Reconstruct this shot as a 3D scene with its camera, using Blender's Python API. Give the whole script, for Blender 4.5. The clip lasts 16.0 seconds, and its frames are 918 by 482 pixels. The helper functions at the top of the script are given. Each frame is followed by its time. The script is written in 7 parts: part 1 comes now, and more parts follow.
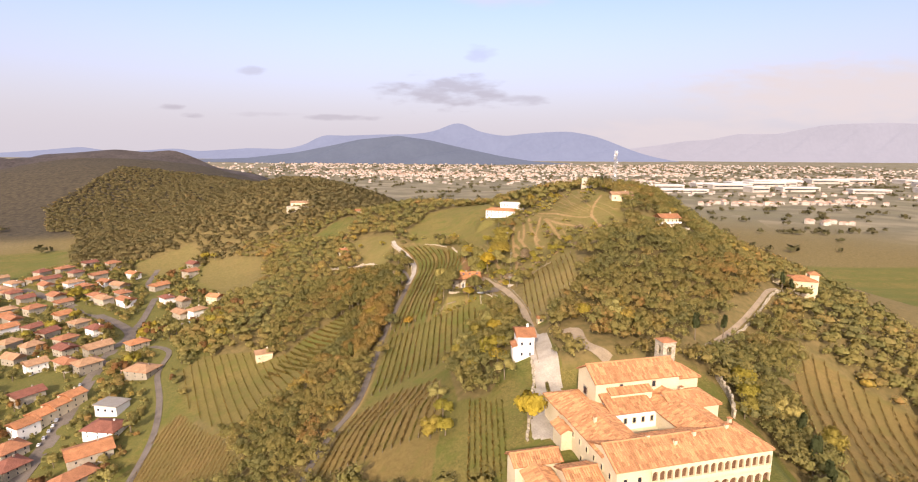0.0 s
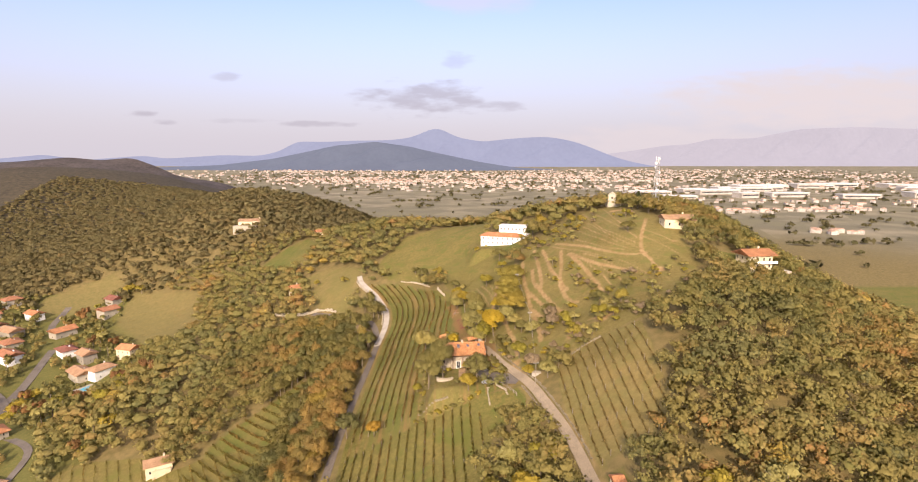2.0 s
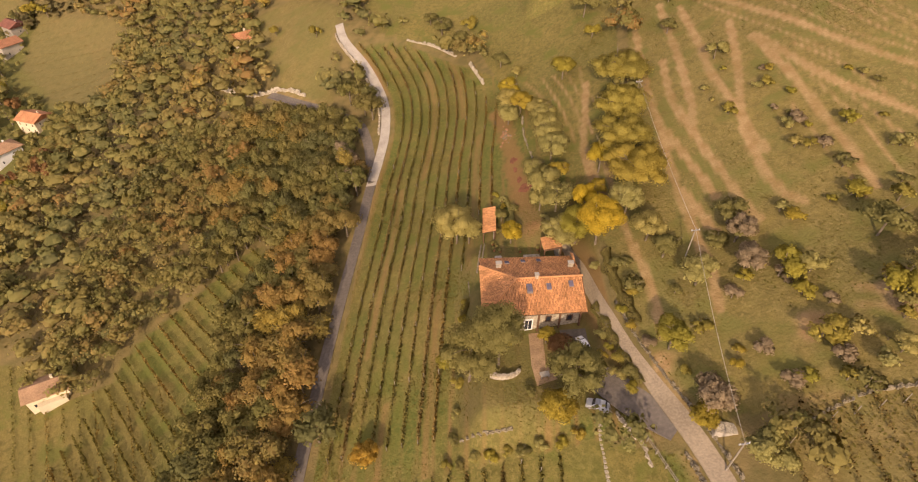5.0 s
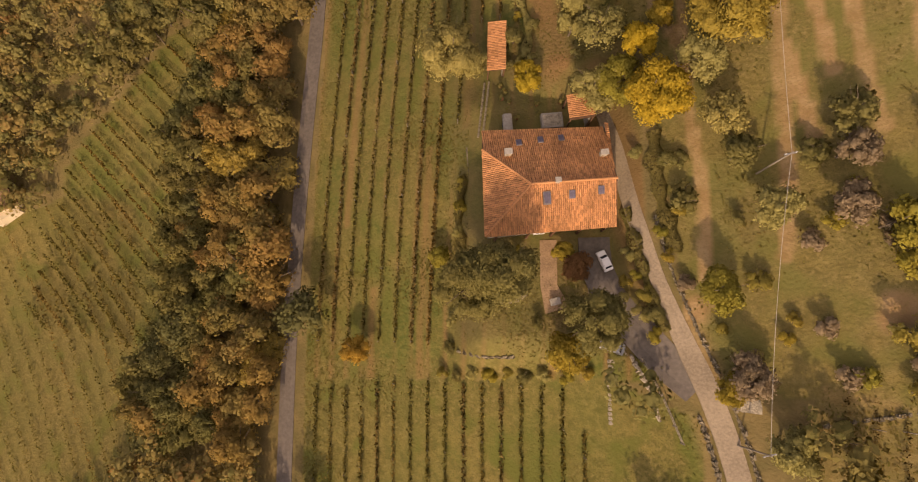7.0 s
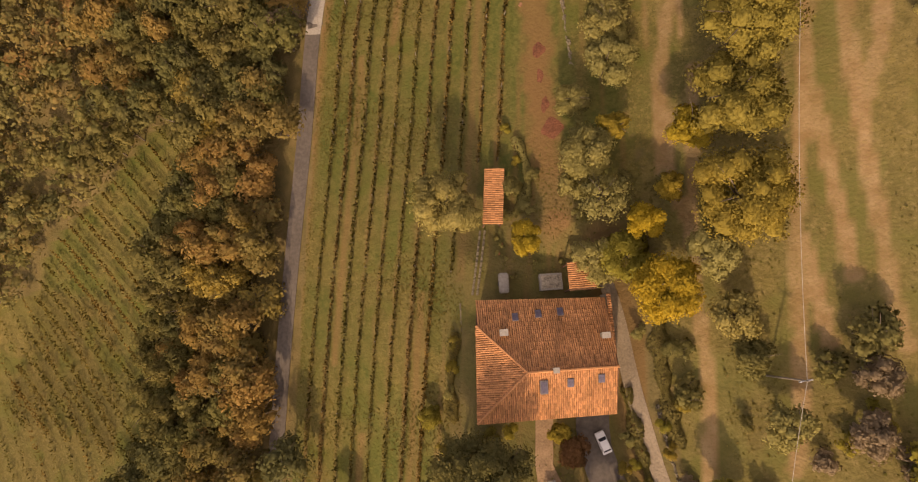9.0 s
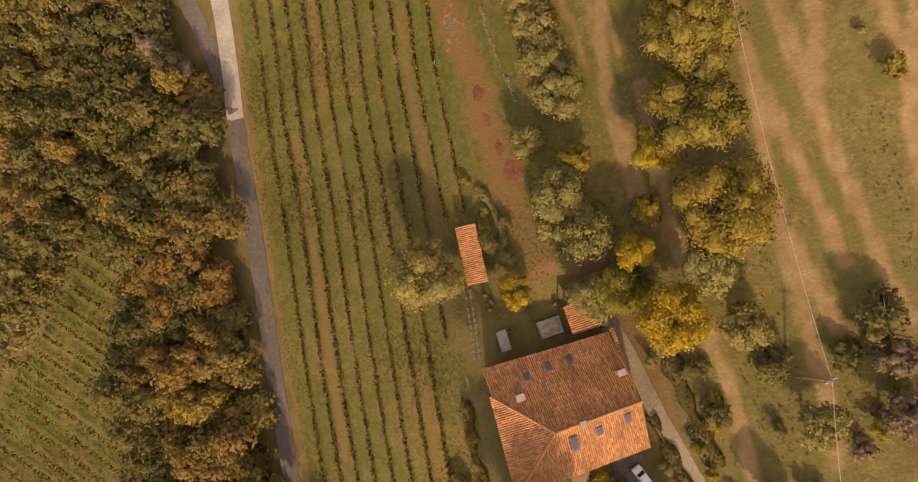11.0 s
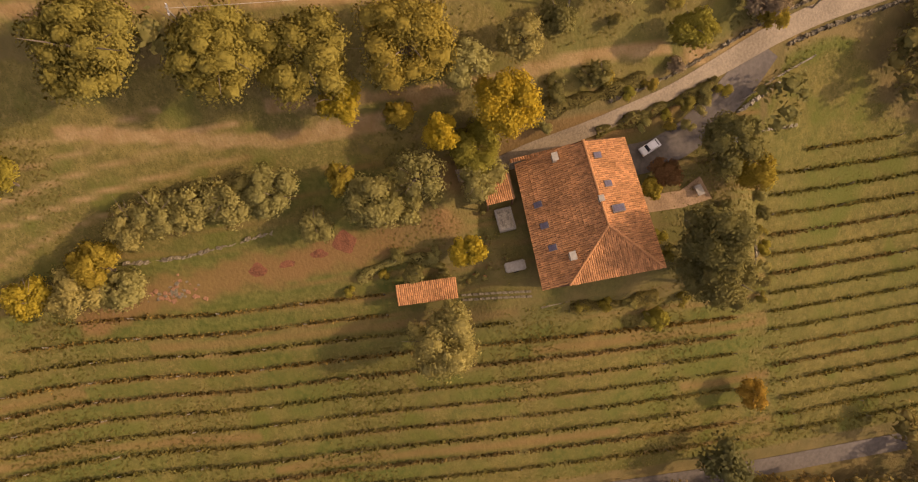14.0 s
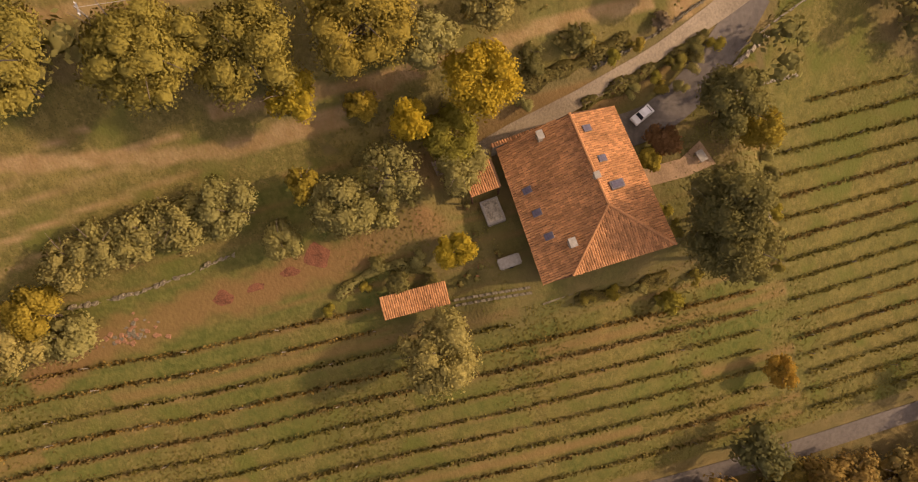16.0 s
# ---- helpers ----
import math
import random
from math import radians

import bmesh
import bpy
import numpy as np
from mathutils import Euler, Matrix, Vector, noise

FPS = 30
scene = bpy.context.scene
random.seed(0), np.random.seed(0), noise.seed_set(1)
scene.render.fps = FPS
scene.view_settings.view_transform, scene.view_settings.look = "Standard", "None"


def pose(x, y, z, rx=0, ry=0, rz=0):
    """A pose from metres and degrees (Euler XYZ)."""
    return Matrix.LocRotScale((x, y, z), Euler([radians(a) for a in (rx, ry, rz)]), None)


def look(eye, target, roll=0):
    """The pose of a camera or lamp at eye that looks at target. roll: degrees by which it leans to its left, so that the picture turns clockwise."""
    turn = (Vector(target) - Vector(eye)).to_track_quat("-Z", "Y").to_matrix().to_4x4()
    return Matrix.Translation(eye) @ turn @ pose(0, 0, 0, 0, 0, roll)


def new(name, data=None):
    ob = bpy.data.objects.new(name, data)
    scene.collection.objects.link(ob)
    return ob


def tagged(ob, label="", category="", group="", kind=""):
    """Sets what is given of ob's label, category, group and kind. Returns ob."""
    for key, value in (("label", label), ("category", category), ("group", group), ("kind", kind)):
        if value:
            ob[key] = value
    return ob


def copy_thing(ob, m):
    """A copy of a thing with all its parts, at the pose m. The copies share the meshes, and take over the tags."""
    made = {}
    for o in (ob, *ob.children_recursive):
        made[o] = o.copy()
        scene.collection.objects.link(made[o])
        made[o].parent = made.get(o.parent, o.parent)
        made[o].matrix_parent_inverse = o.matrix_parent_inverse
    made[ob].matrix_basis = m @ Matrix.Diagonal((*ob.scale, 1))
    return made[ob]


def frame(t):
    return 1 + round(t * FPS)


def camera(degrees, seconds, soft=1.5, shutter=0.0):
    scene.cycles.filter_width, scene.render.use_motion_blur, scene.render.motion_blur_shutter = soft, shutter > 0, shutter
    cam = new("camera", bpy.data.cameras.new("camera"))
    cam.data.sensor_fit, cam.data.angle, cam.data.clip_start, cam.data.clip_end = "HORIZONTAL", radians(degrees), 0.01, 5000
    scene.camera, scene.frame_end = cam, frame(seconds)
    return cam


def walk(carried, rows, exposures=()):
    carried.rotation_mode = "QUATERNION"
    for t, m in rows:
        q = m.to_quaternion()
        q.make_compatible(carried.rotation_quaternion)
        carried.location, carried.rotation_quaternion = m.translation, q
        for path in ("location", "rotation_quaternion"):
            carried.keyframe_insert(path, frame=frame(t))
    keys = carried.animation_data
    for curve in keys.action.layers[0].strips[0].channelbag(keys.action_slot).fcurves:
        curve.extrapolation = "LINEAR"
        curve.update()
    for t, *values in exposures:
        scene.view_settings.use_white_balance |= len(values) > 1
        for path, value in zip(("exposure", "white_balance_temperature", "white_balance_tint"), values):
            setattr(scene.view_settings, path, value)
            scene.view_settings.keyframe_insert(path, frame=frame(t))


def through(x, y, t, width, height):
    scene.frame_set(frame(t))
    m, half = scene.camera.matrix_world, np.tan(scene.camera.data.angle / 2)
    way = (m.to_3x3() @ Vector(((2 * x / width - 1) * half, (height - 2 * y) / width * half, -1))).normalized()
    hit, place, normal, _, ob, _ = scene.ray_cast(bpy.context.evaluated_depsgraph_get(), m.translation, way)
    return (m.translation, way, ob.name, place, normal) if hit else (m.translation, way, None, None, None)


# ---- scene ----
cam = camera(80.4, 16.0, soft=1.15)
PATH = [
    (0, (0.859, -0.515, 44.151), (0.843, 1.456, 43.815), 0.4),
    (0.5, (0.476, 6.372, 44.134), (0.505, 8.343, 43.795), 0.3),
    (1, (-0.686, 24.247, 44.524), (-0.615, 26.219, 44.194), 0.3),
    (1.5, (-1.379, 42.634, 44.49), (-1.308, 44.606, 44.17), 0.1),
    (2, (-2.329, 61.214, 44.303), (-2.268, 63.188, 43.988), 0.1),
    (2.5, (-3.713, 79.611, 43.968), (-3.662, 81.583, 43.639), 0.1),
    (3, (-4.551, 95.738, 43.877), (-4.514, 97.686, 43.423), 0.1),
    (3.5, (-5.038, 105.226, 44.111), (-5.009, 107.12, 43.468), 0.0),
    (4, (-5.386, 114.753, 44.084), (-5.368, 116.57, 43.249), 0.1),
    (4.5, (-5.859, 124.26, 44.089), (-5.85, 125.974, 43.058), 0.0),
    (5, (-6.378, 133.949, 44.462), (-6.373, 135.446, 43.135), 0.0),
    (5.2, (-6.681, 137.95, 44.713), (-6.673, 139.335, 43.269), 0.2),
    (7.3, (-6.753, 163.434, 45.252), (-6.718, 163.791, 43.285), 5.1),
    (7.5, (-6.676, 165.572, 45.308), (-6.643, 165.924, 43.34), 5.0),
    (8, (-6.491, 170.55, 45.482), (-6.456, 170.891, 43.511), 5.7),
    (8.5, (-6.342, 174.066, 45.59), (-6.301, 174.401, 43.619), 6.6),
    (9, (-6.312, 176.488, 45.503), (-6.267, 176.82, 43.532), 7.9),
    (9.2, (-6.315, 177.388, 45.436), (-6.269, 177.713, 43.464), 8.2),
    (11.3, (-8.014, 183.039, 44.254), (-7.759, 183.322, 42.291), 19.6),
    (11.5, (-7.915, 183.325, 44.341), (-7.636, 183.593, 42.379), 16.0),
    (12, (-6.824, 183.713, 44.48), (-6.514, 183.913, 42.515), 1.7),
    (12.5, (-5.686, 183.718, 44.771), (-5.375, 183.811, 42.797), -11.7),
    (13, (-6.16, 183.527, 44.538), (-5.823, 183.59, 42.568), -15.8),
    (13.5, (-6.469, 183.776, 44.46), (-6.12, 183.824, 42.492), -15.7),
    (14, (-6.611, 184.054, 44.179), (-6.256, 184.086, 42.211), -15.2),
    (14.5, (-6.672, 183.79, 43.485), (-6.312, 183.82, 41.518), -17.2),
    (15, (-6.438, 183.75, 42.366), (-6.083, 183.767, 40.398), -16.7),
    (15.5, (-6.191, 183.654, 41.092), (-5.839, 183.663, 39.123), -16.7),
    (16, (-6.235, 183.999, 39.643), (-5.875, 183.986, 37.676), -14.4),
]
EXPOSURES = [(0, 0.94, 7000, 19), (2.5, 0.92, 6950, 19), (4, 0.7, 7300, 21), (5, 0.5, 7700, 23), (7.5, 0.25, 8350, 25), (9, 0.25, 8350, 25), (16, 0.25, 8350, 25)]
walk(cam, [(t, look(eye, target, roll)) for t, eye, target, roll in PATH], EXPOSURES)

# ---- sky, sun ----
SUN = Vector((-0.17, -0.868, 0.455)).normalized()
world = bpy.data.worlds.new("sky")
scene.world = world
world.use_nodes = True
wn, wl = world.node_tree.nodes, world.node_tree.links
bg = wn["Background"]
sky = wn.new("ShaderNodeTexSky")
sky.sky_type, sky.sun_disc = "NISHITA", False
sky.sun_elevation, sky.sun_rotation = math.asin(SUN.z), math.pi
sky.air_density, sky.dust_density, sky.ozone_density = 1.0, 1.2, 2.0
coord = wn.new("ShaderNodeTexCoord")


def sky_node(kind, operation, *values):
    """A maths node of the sky; values are numbers, tuples or sockets."""
    node = wn.new(kind)
    node.operation = operation
    for k, value in enumerate(values):
        if isinstance(value, (int, float, tuple)):
            node.inputs[k].default_value = value
        else:
            wl.new(value, node.inputs[k])
    return node.outputs["Value"] if operation == "DOT_PRODUCT" else node.outputs[0]


def sky_sum(operation, a, b):
    return sky_node("ShaderNodeMath", operation, a, b)


# clouds: east and up of north as slopes, half width, half height, strength
CLOUDS = [(-0.028, 0.098, 0.15, 0.036, 1.0), (0.10, 0.086, 0.06, 0.012, 0.8), (0.03, 0.165, 0.035, 0.02, 0.5), (-0.215, 0.053, 0.10, 0.007, 0.8), (-0.54, 0.07, 0.035, 0.008, 0.9), (-0.49, 0.055, 0.03, 0.006, 0.8), (-0.38, 0.135, 0.035, 0.01, 0.6), (-0.36, 0.058, 0.09, 0.006, 0.4)]
VEILS = [(0.72, 0.10, 0.42, 0.075, 0.9), (0.06, 0.27, 0.13, 0.035, 0.5), (0.42, 0.02, 0.3, 0.05, 0.6)]
split = wn.new("ShaderNodeSeparateXYZ")
wl.new(coord.outputs["Generated"], split.inputs[0])
ahead = sky_sum("MAXIMUM", split.outputs[1], 0.08)
puff = wn.new("ShaderNodeTexNoise")
puff.inputs["Scale"].default_value, puff.inputs["Detail"].default_value = 1.0, 8.0
flatten = wn.new("ShaderNodeCombineXYZ")
across, above = sky_sum("DIVIDE", split.outputs[0], ahead), sky_sum("DIVIDE", split.outputs[2], ahead)
wl.new(sky_sum("MULTIPLY", across, 17.0), flatten.inputs[0])
wl.new(sky_sum("MULTIPLY", above, 60.0), flatten.inputs[1])
wl.new(flatten.outputs[0], puff.inputs["Vector"])


def cover(patches, ragged):
    """How thickly the patches cover the sky."""
    total = None
    for x, z, w, h, much in patches:
        q = sky_sum("ADD", sky_sum("POWER", sky_sum("DIVIDE", sky_sum("SUBTRACT", across, x), w), 2.0), sky_sum("POWER", sky_sum("DIVIDE", sky_sum("SUBTRACT", above, z), h), 2.0))
        body = sky_sum("ADD", sky_sum("SUBTRACT", 1.0, q), sky_sum("MULTIPLY", sky_sum("SUBTRACT", puff.outputs["Fac"], 0.55), ragged))
        soft = wn.new("ShaderNodeMapRange")
        soft.interpolation_type = "SMOOTHSTEP"
        soft.inputs["From Min"].default_value, soft.inputs["From Max"].default_value, soft.inputs["To Max"].default_value = 0.0, 1.0, much
        wl.new(body, soft.inputs["Value"])
        total = soft.outputs[0] if total is None else sky_sum("MAXIMUM", total, soft.outputs[0])
    return sky_sum("MULTIPLY", total, sky_sum("GREATER_THAN", split.outputs[1], 0.1))


veil = wn.new("ShaderNodeMix")
veil.data_type = "RGBA"
veil.inputs[7].default_value = (2.75, 2.6, 2.7, 1)
wl.new(cover(VEILS, 1.2), veil.inputs[0])
cloud = wn.new("ShaderNodeMix")
cloud.data_type = "RGBA"
cloud.inputs[7].default_value = (1.55, 1.5, 1.8, 1)
wl.new(sky_sum("MULTIPLY", cover(CLOUDS, 3.2), 0.6), cloud.inputs[0])
# pale haze towards the horizon
apart = wn.new("ShaderNodeSeparateXYZ")
low = wn.new("ShaderNodeValToRGB")
low.color_ramp.interpolation = "EASE"
low.color_ramp.elements.new(0.5)
for k, (at, much) in enumerate(((0.0, 0.97), (0.32, 0.06), (0.85, 0.9))):
    low.color_ramp.elements[k].position, low.color_ramp.elements[k].color = at, (much, much, much, 1)
haze = wn.new("ShaderNodeMix")
haze.data_type = "RGBA"
haze.inputs[7].default_value = (2.3, 2.3, 2.6, 1)
wl.new(coord.outputs["Generated"], apart.inputs[0])
wl.new(apart.outputs["Z"], low.inputs["Fac"])
wl.new(low.outputs[0], haze.inputs[0])
cool = wn.new("ShaderNodeMix")
cool.data_type, cool.blend_type = "RGBA", "MULTIPLY"
cool.inputs[0].default_value, cool.inputs[7].default_value = 1.0, (0.72, 0.715, 0.9, 1)
wl.new(sky.outputs[0], cool.inputs[6])
wl.new(cool.outputs[2], haze.inputs[6])
wl.new(haze.outputs[2], veil.inputs[6])
wl.new(veil.outputs[2], cloud.inputs[6])
# the bright hazy sky all round the sun, behind the camera
sunward = sky_sum("POWER", sky_sum("MAXIMUM", sky_node("ShaderNodeVectorMath", "DOT_PRODUCT", coord.outputs["Generated"], tuple(SUN)), 0.0), 2.0)
glare = wn.new("ShaderNodeMix")
glare.data_type, glare.blend_type = "RGBA", "ADD"
glare.inputs[0].default_value = 1.0
tint = wn.new("ShaderNodeVectorMath")
tint.operation = "SCALE"
tint.inputs[0].default_value = (6.0, 5.3, 4.4)
wl.new(sunward, tint.inputs["Scale"])
wl.new(cloud.outputs[2], glare.inputs[6])
wl.new(tint.outputs[0], glare.inputs[7])
wl.new(glare.outputs[2], bg.inputs["Color"])
bg.inputs["Strength"].default_value = 0.15

sun_data = bpy.data.lights.new("sun", "SUN")
sun_data.energy, sun_data.angle, sun_data.color = 2.9, radians(1.6), (1.0, 0.86, 0.66)
sun = new("sun", sun_data)
sun.matrix_world = look(SUN * 300, (0, 0, 0))

# ---- materials ----
def material(name, colour, rough=0.9, spec=0.2, dark=0.7, light=1.25, scale=1.0, detail=0.0, bump=0.0, metal=0.0, per_object=0.0, per_island=0.0):
    """A principled material whose colour wanders between darker and lighter at two sizes, with a little relief."""
    m = bpy.data.materials.new(name)
    m.use_nodes = True
    n, l = m.node_tree.nodes, m.node_tree.links
    p = n["Principled BSDF"]
    p.inputs["Roughness"].default_value, p.inputs["Metallic"].default_value = rough, metal
    p.inputs["Specular IOR Level"].default_value = spec
    where = n.new("ShaderNodeTexCoord")
    big, fine = n.new("ShaderNodeTexNoise"), n.new("ShaderNodeTexNoise")
    big.inputs["Scale"].default_value, big.inputs["Detail"].default_value = scale, 5
    fine.inputs["Scale"].default_value, fine.inputs["Detail"].default_value = detail or scale * 9, 4
    for t in (big, fine):
        l.new(where.outputs["Object"], t.inputs["Vector"])
    both = n.new("ShaderNodeMath")
    both.operation = "MULTIPLY_ADD"
    both.inputs[1].default_value = 0.5
    half = n.new("ShaderNodeMath")
    half.operation = "MULTIPLY"
    half.inputs[1].default_value = 0.5
    l.new(fine.outputs["Fac"], half.inputs[0])
    l.new(big.outputs["Fac"], both.inputs[0])
    l.new(half.outputs[0], both.inputs[2])
    r = n.new("ShaderNodeValToRGB")
    r.color_ramp.elements[0].position, r.color_ramp.elements[1].position = 0.36, 0.64
    r.color_ramp.elements[0].color = (*[c * dark for c in colour], 1)
    r.color_ramp.elements[1].color = (*[min(1, c * light) for c in colour], 1)
    l.new(both.outputs[0], r.inputs["Fac"])
    out = r.outputs["Color"]
    for amount, kind, socket in ((per_object, "ShaderNodeObjectInfo", "Random"), (per_island, "ShaderNodeNewGeometry", "Random Per Island")):
        if amount:
            src = n.new(kind)
            span = n.new("ShaderNodeMapRange")
            span.inputs["To Min"].default_value, span.inputs["To Max"].default_value = 1 - amount, 1 + amount
            tint = n.new("ShaderNodeVectorMath")
            tint.operation = "SCALE"
            l.new(src.outputs[socket], span.inputs["Value"])
            l.new(out, tint.inputs[0])
            l.new(span.outputs[0], tint.inputs["Scale"])
            out = tint.outputs[0]
    l.new(out, p.inputs["Base Color"])
    if bump:
        b = n.new("ShaderNodeBump")
        b.inputs["Strength"].default_value, b.inputs["Distance"].default_value = bump, 0.1
        l.new(fine.outputs["Fac"], b.inputs["Height"])
        l.new(b.outputs[0], p.inputs["Normal"])
    return m


def foliage(name, colours, through=0.48, by="object"):
    """Leaves: a colour for each tree or shrub out of a ramp, broken up leaf by leaf, and some light through them."""
    m = bpy.data.materials.new(name)
    m.use_nodes = True
    n, l = m.node_tree.nodes, m.node_tree.links
    n.remove(n["Principled BSDF"])
    if by == "object":
        src = n.new("ShaderNodeObjectInfo").outputs["Random"]
    else:
        a = n.new("ShaderNodeAttribute")
        a.attribute_name = "tree"
        src = a.outputs["Fac"]
    leaf = n.new("ShaderNodeNewGeometry").outputs["Random Per Island"]
    r = n.new("ShaderNodeValToRGB")
    while len(r.color_ramp.elements) < len(colours):
        r.color_ramp.elements.new(0.5)
    for k, c in enumerate(colours):
        r.color_ramp.elements[k].position = k / max(1, len(colours) - 1)
        r.color_ramp.elements[k].color = (*c, 1)
    mixed = n.new("ShaderNodeMath")
    mixed.operation = "MULTIPLY_ADD"
    mixed.inputs[1].default_value, mixed.inputs[2].default_value = 0.10, -0.05
    l.new(leaf, mixed.inputs[0])
    add = n.new("ShaderNodeMath")
    l.new(src, add.inputs[0])
    l.new(mixed.outputs[0], add.inputs[1])
    l.new(add.outputs[0], r.inputs["Fac"])
    span = n.new("ShaderNodeMapRange")
    span.inputs["To Min"].default_value, span.inputs["To Max"].default_value = 0.84, 1.16
    l.new(leaf, span.inputs["Value"])
    tint = n.new("ShaderNodeVectorMath")
    tint.operation = "SCALE"
    l.new(r.outputs["Color"], tint.inputs[0])
    l.new(span.outputs[0], tint.inputs["Scale"])
    d, t, mix = n.new("ShaderNodeBsdfDiffuse"), n.new("ShaderNodeBsdfTranslucent"), n.new("ShaderNodeMixShader")
    mix.inputs[0].default_value = through
    out = n.new("ShaderNodeAttribute")
    out.attribute_name = "out"
    turn = n.new("ShaderNodeVectorTransform")
    turn.vector_type, turn.convert_from, turn.convert_to = "NORMAL", "OBJECT", "WORLD"
    l.new(out.outputs["Vector"], turn.inputs[0])
    l.new(tint.outputs[0], d.inputs["Color"])
    l.new(tint.outputs[0], t.inputs["Color"])
    l.new(turn.outputs[0], d.inputs["Normal"])
    l.new(turn.outputs[0], t.inputs["Normal"])
    l.new(d.outputs[0], mix.inputs[1])
    l.new(t.outputs[0], mix.inputs[2])
    l.new(mix.outputs[0], n["Material Output"].inputs["Surface"])
    return m


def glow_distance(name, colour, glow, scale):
    """Mountains far off: a dim surface whose glow stands in for the lit air in front of them."""
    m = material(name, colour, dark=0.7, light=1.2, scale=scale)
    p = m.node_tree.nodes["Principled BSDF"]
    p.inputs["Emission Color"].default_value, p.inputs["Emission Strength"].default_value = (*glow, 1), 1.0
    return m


TERRACOTTA = material("terracotta_tiles", (0.50, 0.24, 0.105), dark=0.72, light=1.22, scale=0.5, detail=7, bump=0.3, per_island=0.24)
TERRACOTTA_PLAIN = material("terracotta_roof", (0.42, 0.19, 0.09), dark=0.65, light=1.25, scale=0.5, detail=5, bump=0.4, per_object=0.2)
PLASTER = material("cream_plaster", (0.66, 0.56, 0.38), dark=0.85, light=1.08, scale=0.35, detail=6, bump=0.1, per_object=0.08)
WHITE = material("white_plaster", (0.8, 0.79, 0.75), dark=0.88, light=1.04, scale=0.4, detail=6, bump=0.1)
STONE = material("grey_stone", (0.42, 0.36, 0.27), dark=0.5, light=1.4, scale=2.2, detail=7, bump=0.8)
PALE_STONE = material("pale_stone", (0.46, 0.40, 0.30), dark=0.55, light=1.3, scale=2.0, detail=8, bump=0.8)
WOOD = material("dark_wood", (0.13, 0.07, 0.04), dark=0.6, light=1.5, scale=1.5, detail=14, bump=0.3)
GREY_WOOD = material("weathered_wood", (0.3, 0.26, 0.2), dark=0.6, light=1.3, scale=2, detail=20, bump=0.3)
BARK = material("bark", (0.19, 0.15, 0.105), dark=0.6, light=1.4, scale=3, bump=0.5)
GLASS = material("window_glass", (0.03, 0.035, 0.045), rough=0.12, spec=0.6, scale=0.4)
ROOF_PANE = material("dull_roof_glass", (0.13, 0.115, 0.15), rough=0.5, spec=0.08, scale=0.8)
OLD_STONE = material("mossy_stone", (0.25, 0.21, 0.14), dark=0.55, light=1.35, scale=2.0, detail=8, bump=0.7)
METAL = material("grey_metal", (0.42, 0.42, 0.42), rough=0.45, metal=0.7, scale=1.0)
ASPHALT = material("worn_asphalt", (0.15, 0.128, 0.107), dark=0.75, light=1.25, scale=0.25, detail=3, bump=0.2)
GRAVEL = material("pale_gravel", (0.32, 0.255, 0.175), dark=0.75, light=1.2, scale=0.4, detail=5, bump=0.5)
GREY_PAINT = material("dull_grey_paint", (0.2, 0.18, 0.17), rough=0.6, scale=1.0)
LOOSE_BRICK = material("old_brick", (0.38, 0.2, 0.11), dark=0.6, light=1.3, scale=3, bump=0.5)
CONCRETE = material("concrete", (0.40, 0.36, 0.30), dark=0.75, light=1.15, scale=0.5, detail=5, bump=0.3)

# ---- shaping tools ----
def part(name, shape, mat, parent, label="", at=(0, 0, 0), turn=0.0):
    """One mesh object under a thing or a part. shape: (corners, faces), a bmesh or a mesh."""
    if isinstance(shape, bmesh.types.BMesh):
        me = bpy.data.meshes.new(name)
        shape.to_mesh(me)
        shape.free()
        me.materials.append(mat)
    elif isinstance(shape, bpy.types.Mesh):
        me = shape
    else:
        me = bpy.data.meshes.new(name)
        me.from_pydata([tuple(map(float, v)) for v in shape[0]], [], [tuple(map(int, f)) for f in shape[1]])
        me.materials.append(mat)
    ob = new(name, me)
    ob.parent = parent
    ob.location, ob.rotation_euler = at, (0, 0, radians(turn))
    if label:
        ob["label"] = label
    return ob


def thing(name, x, y, z, turn=0.0, label="", category="", group="", kind=""):
    ob = new(name)
    ob.location, ob.rotation_euler = (x, y, z), (0, 0, radians(turn))
    return tagged(ob, label, category, group, kind)


def box(x0, x1, y0, y1, z0, z1, bevel=0.0):
    bm = bmesh.new()
    bmesh.ops.create_cube(bm, size=1)
    for v in bm.verts:
        v.co = Vector((x0 + (v.co.x + 0.5) * (x1 - x0), y0 + (v.co.y + 0.5) * (y1 - y0), z0 + (v.co.z + 0.5) * (z1 - z0)))
    if bevel:
        bmesh.ops.bevel(bm, geom=bm.edges[:], offset=bevel, segments=2, affect="EDGES")
    return bm


def prism(ring, z0, tops):
    """An upright body over a ring of corners; tops: its height at each corner."""
    n = len(ring)
    tops = tops if isinstance(tops, (list, tuple)) else [tops] * n
    v = [(x, y, z0) for x, y in ring] + [(x, y, t) for (x, y), t in zip(ring, tops)]
    f = [tuple(range(n - 1, -1, -1)), tuple(range(n, 2 * n))]
    f += [(k, (k + 1) % n, n + (k + 1) % n, n + k) for k in range(n)]
    return v, f


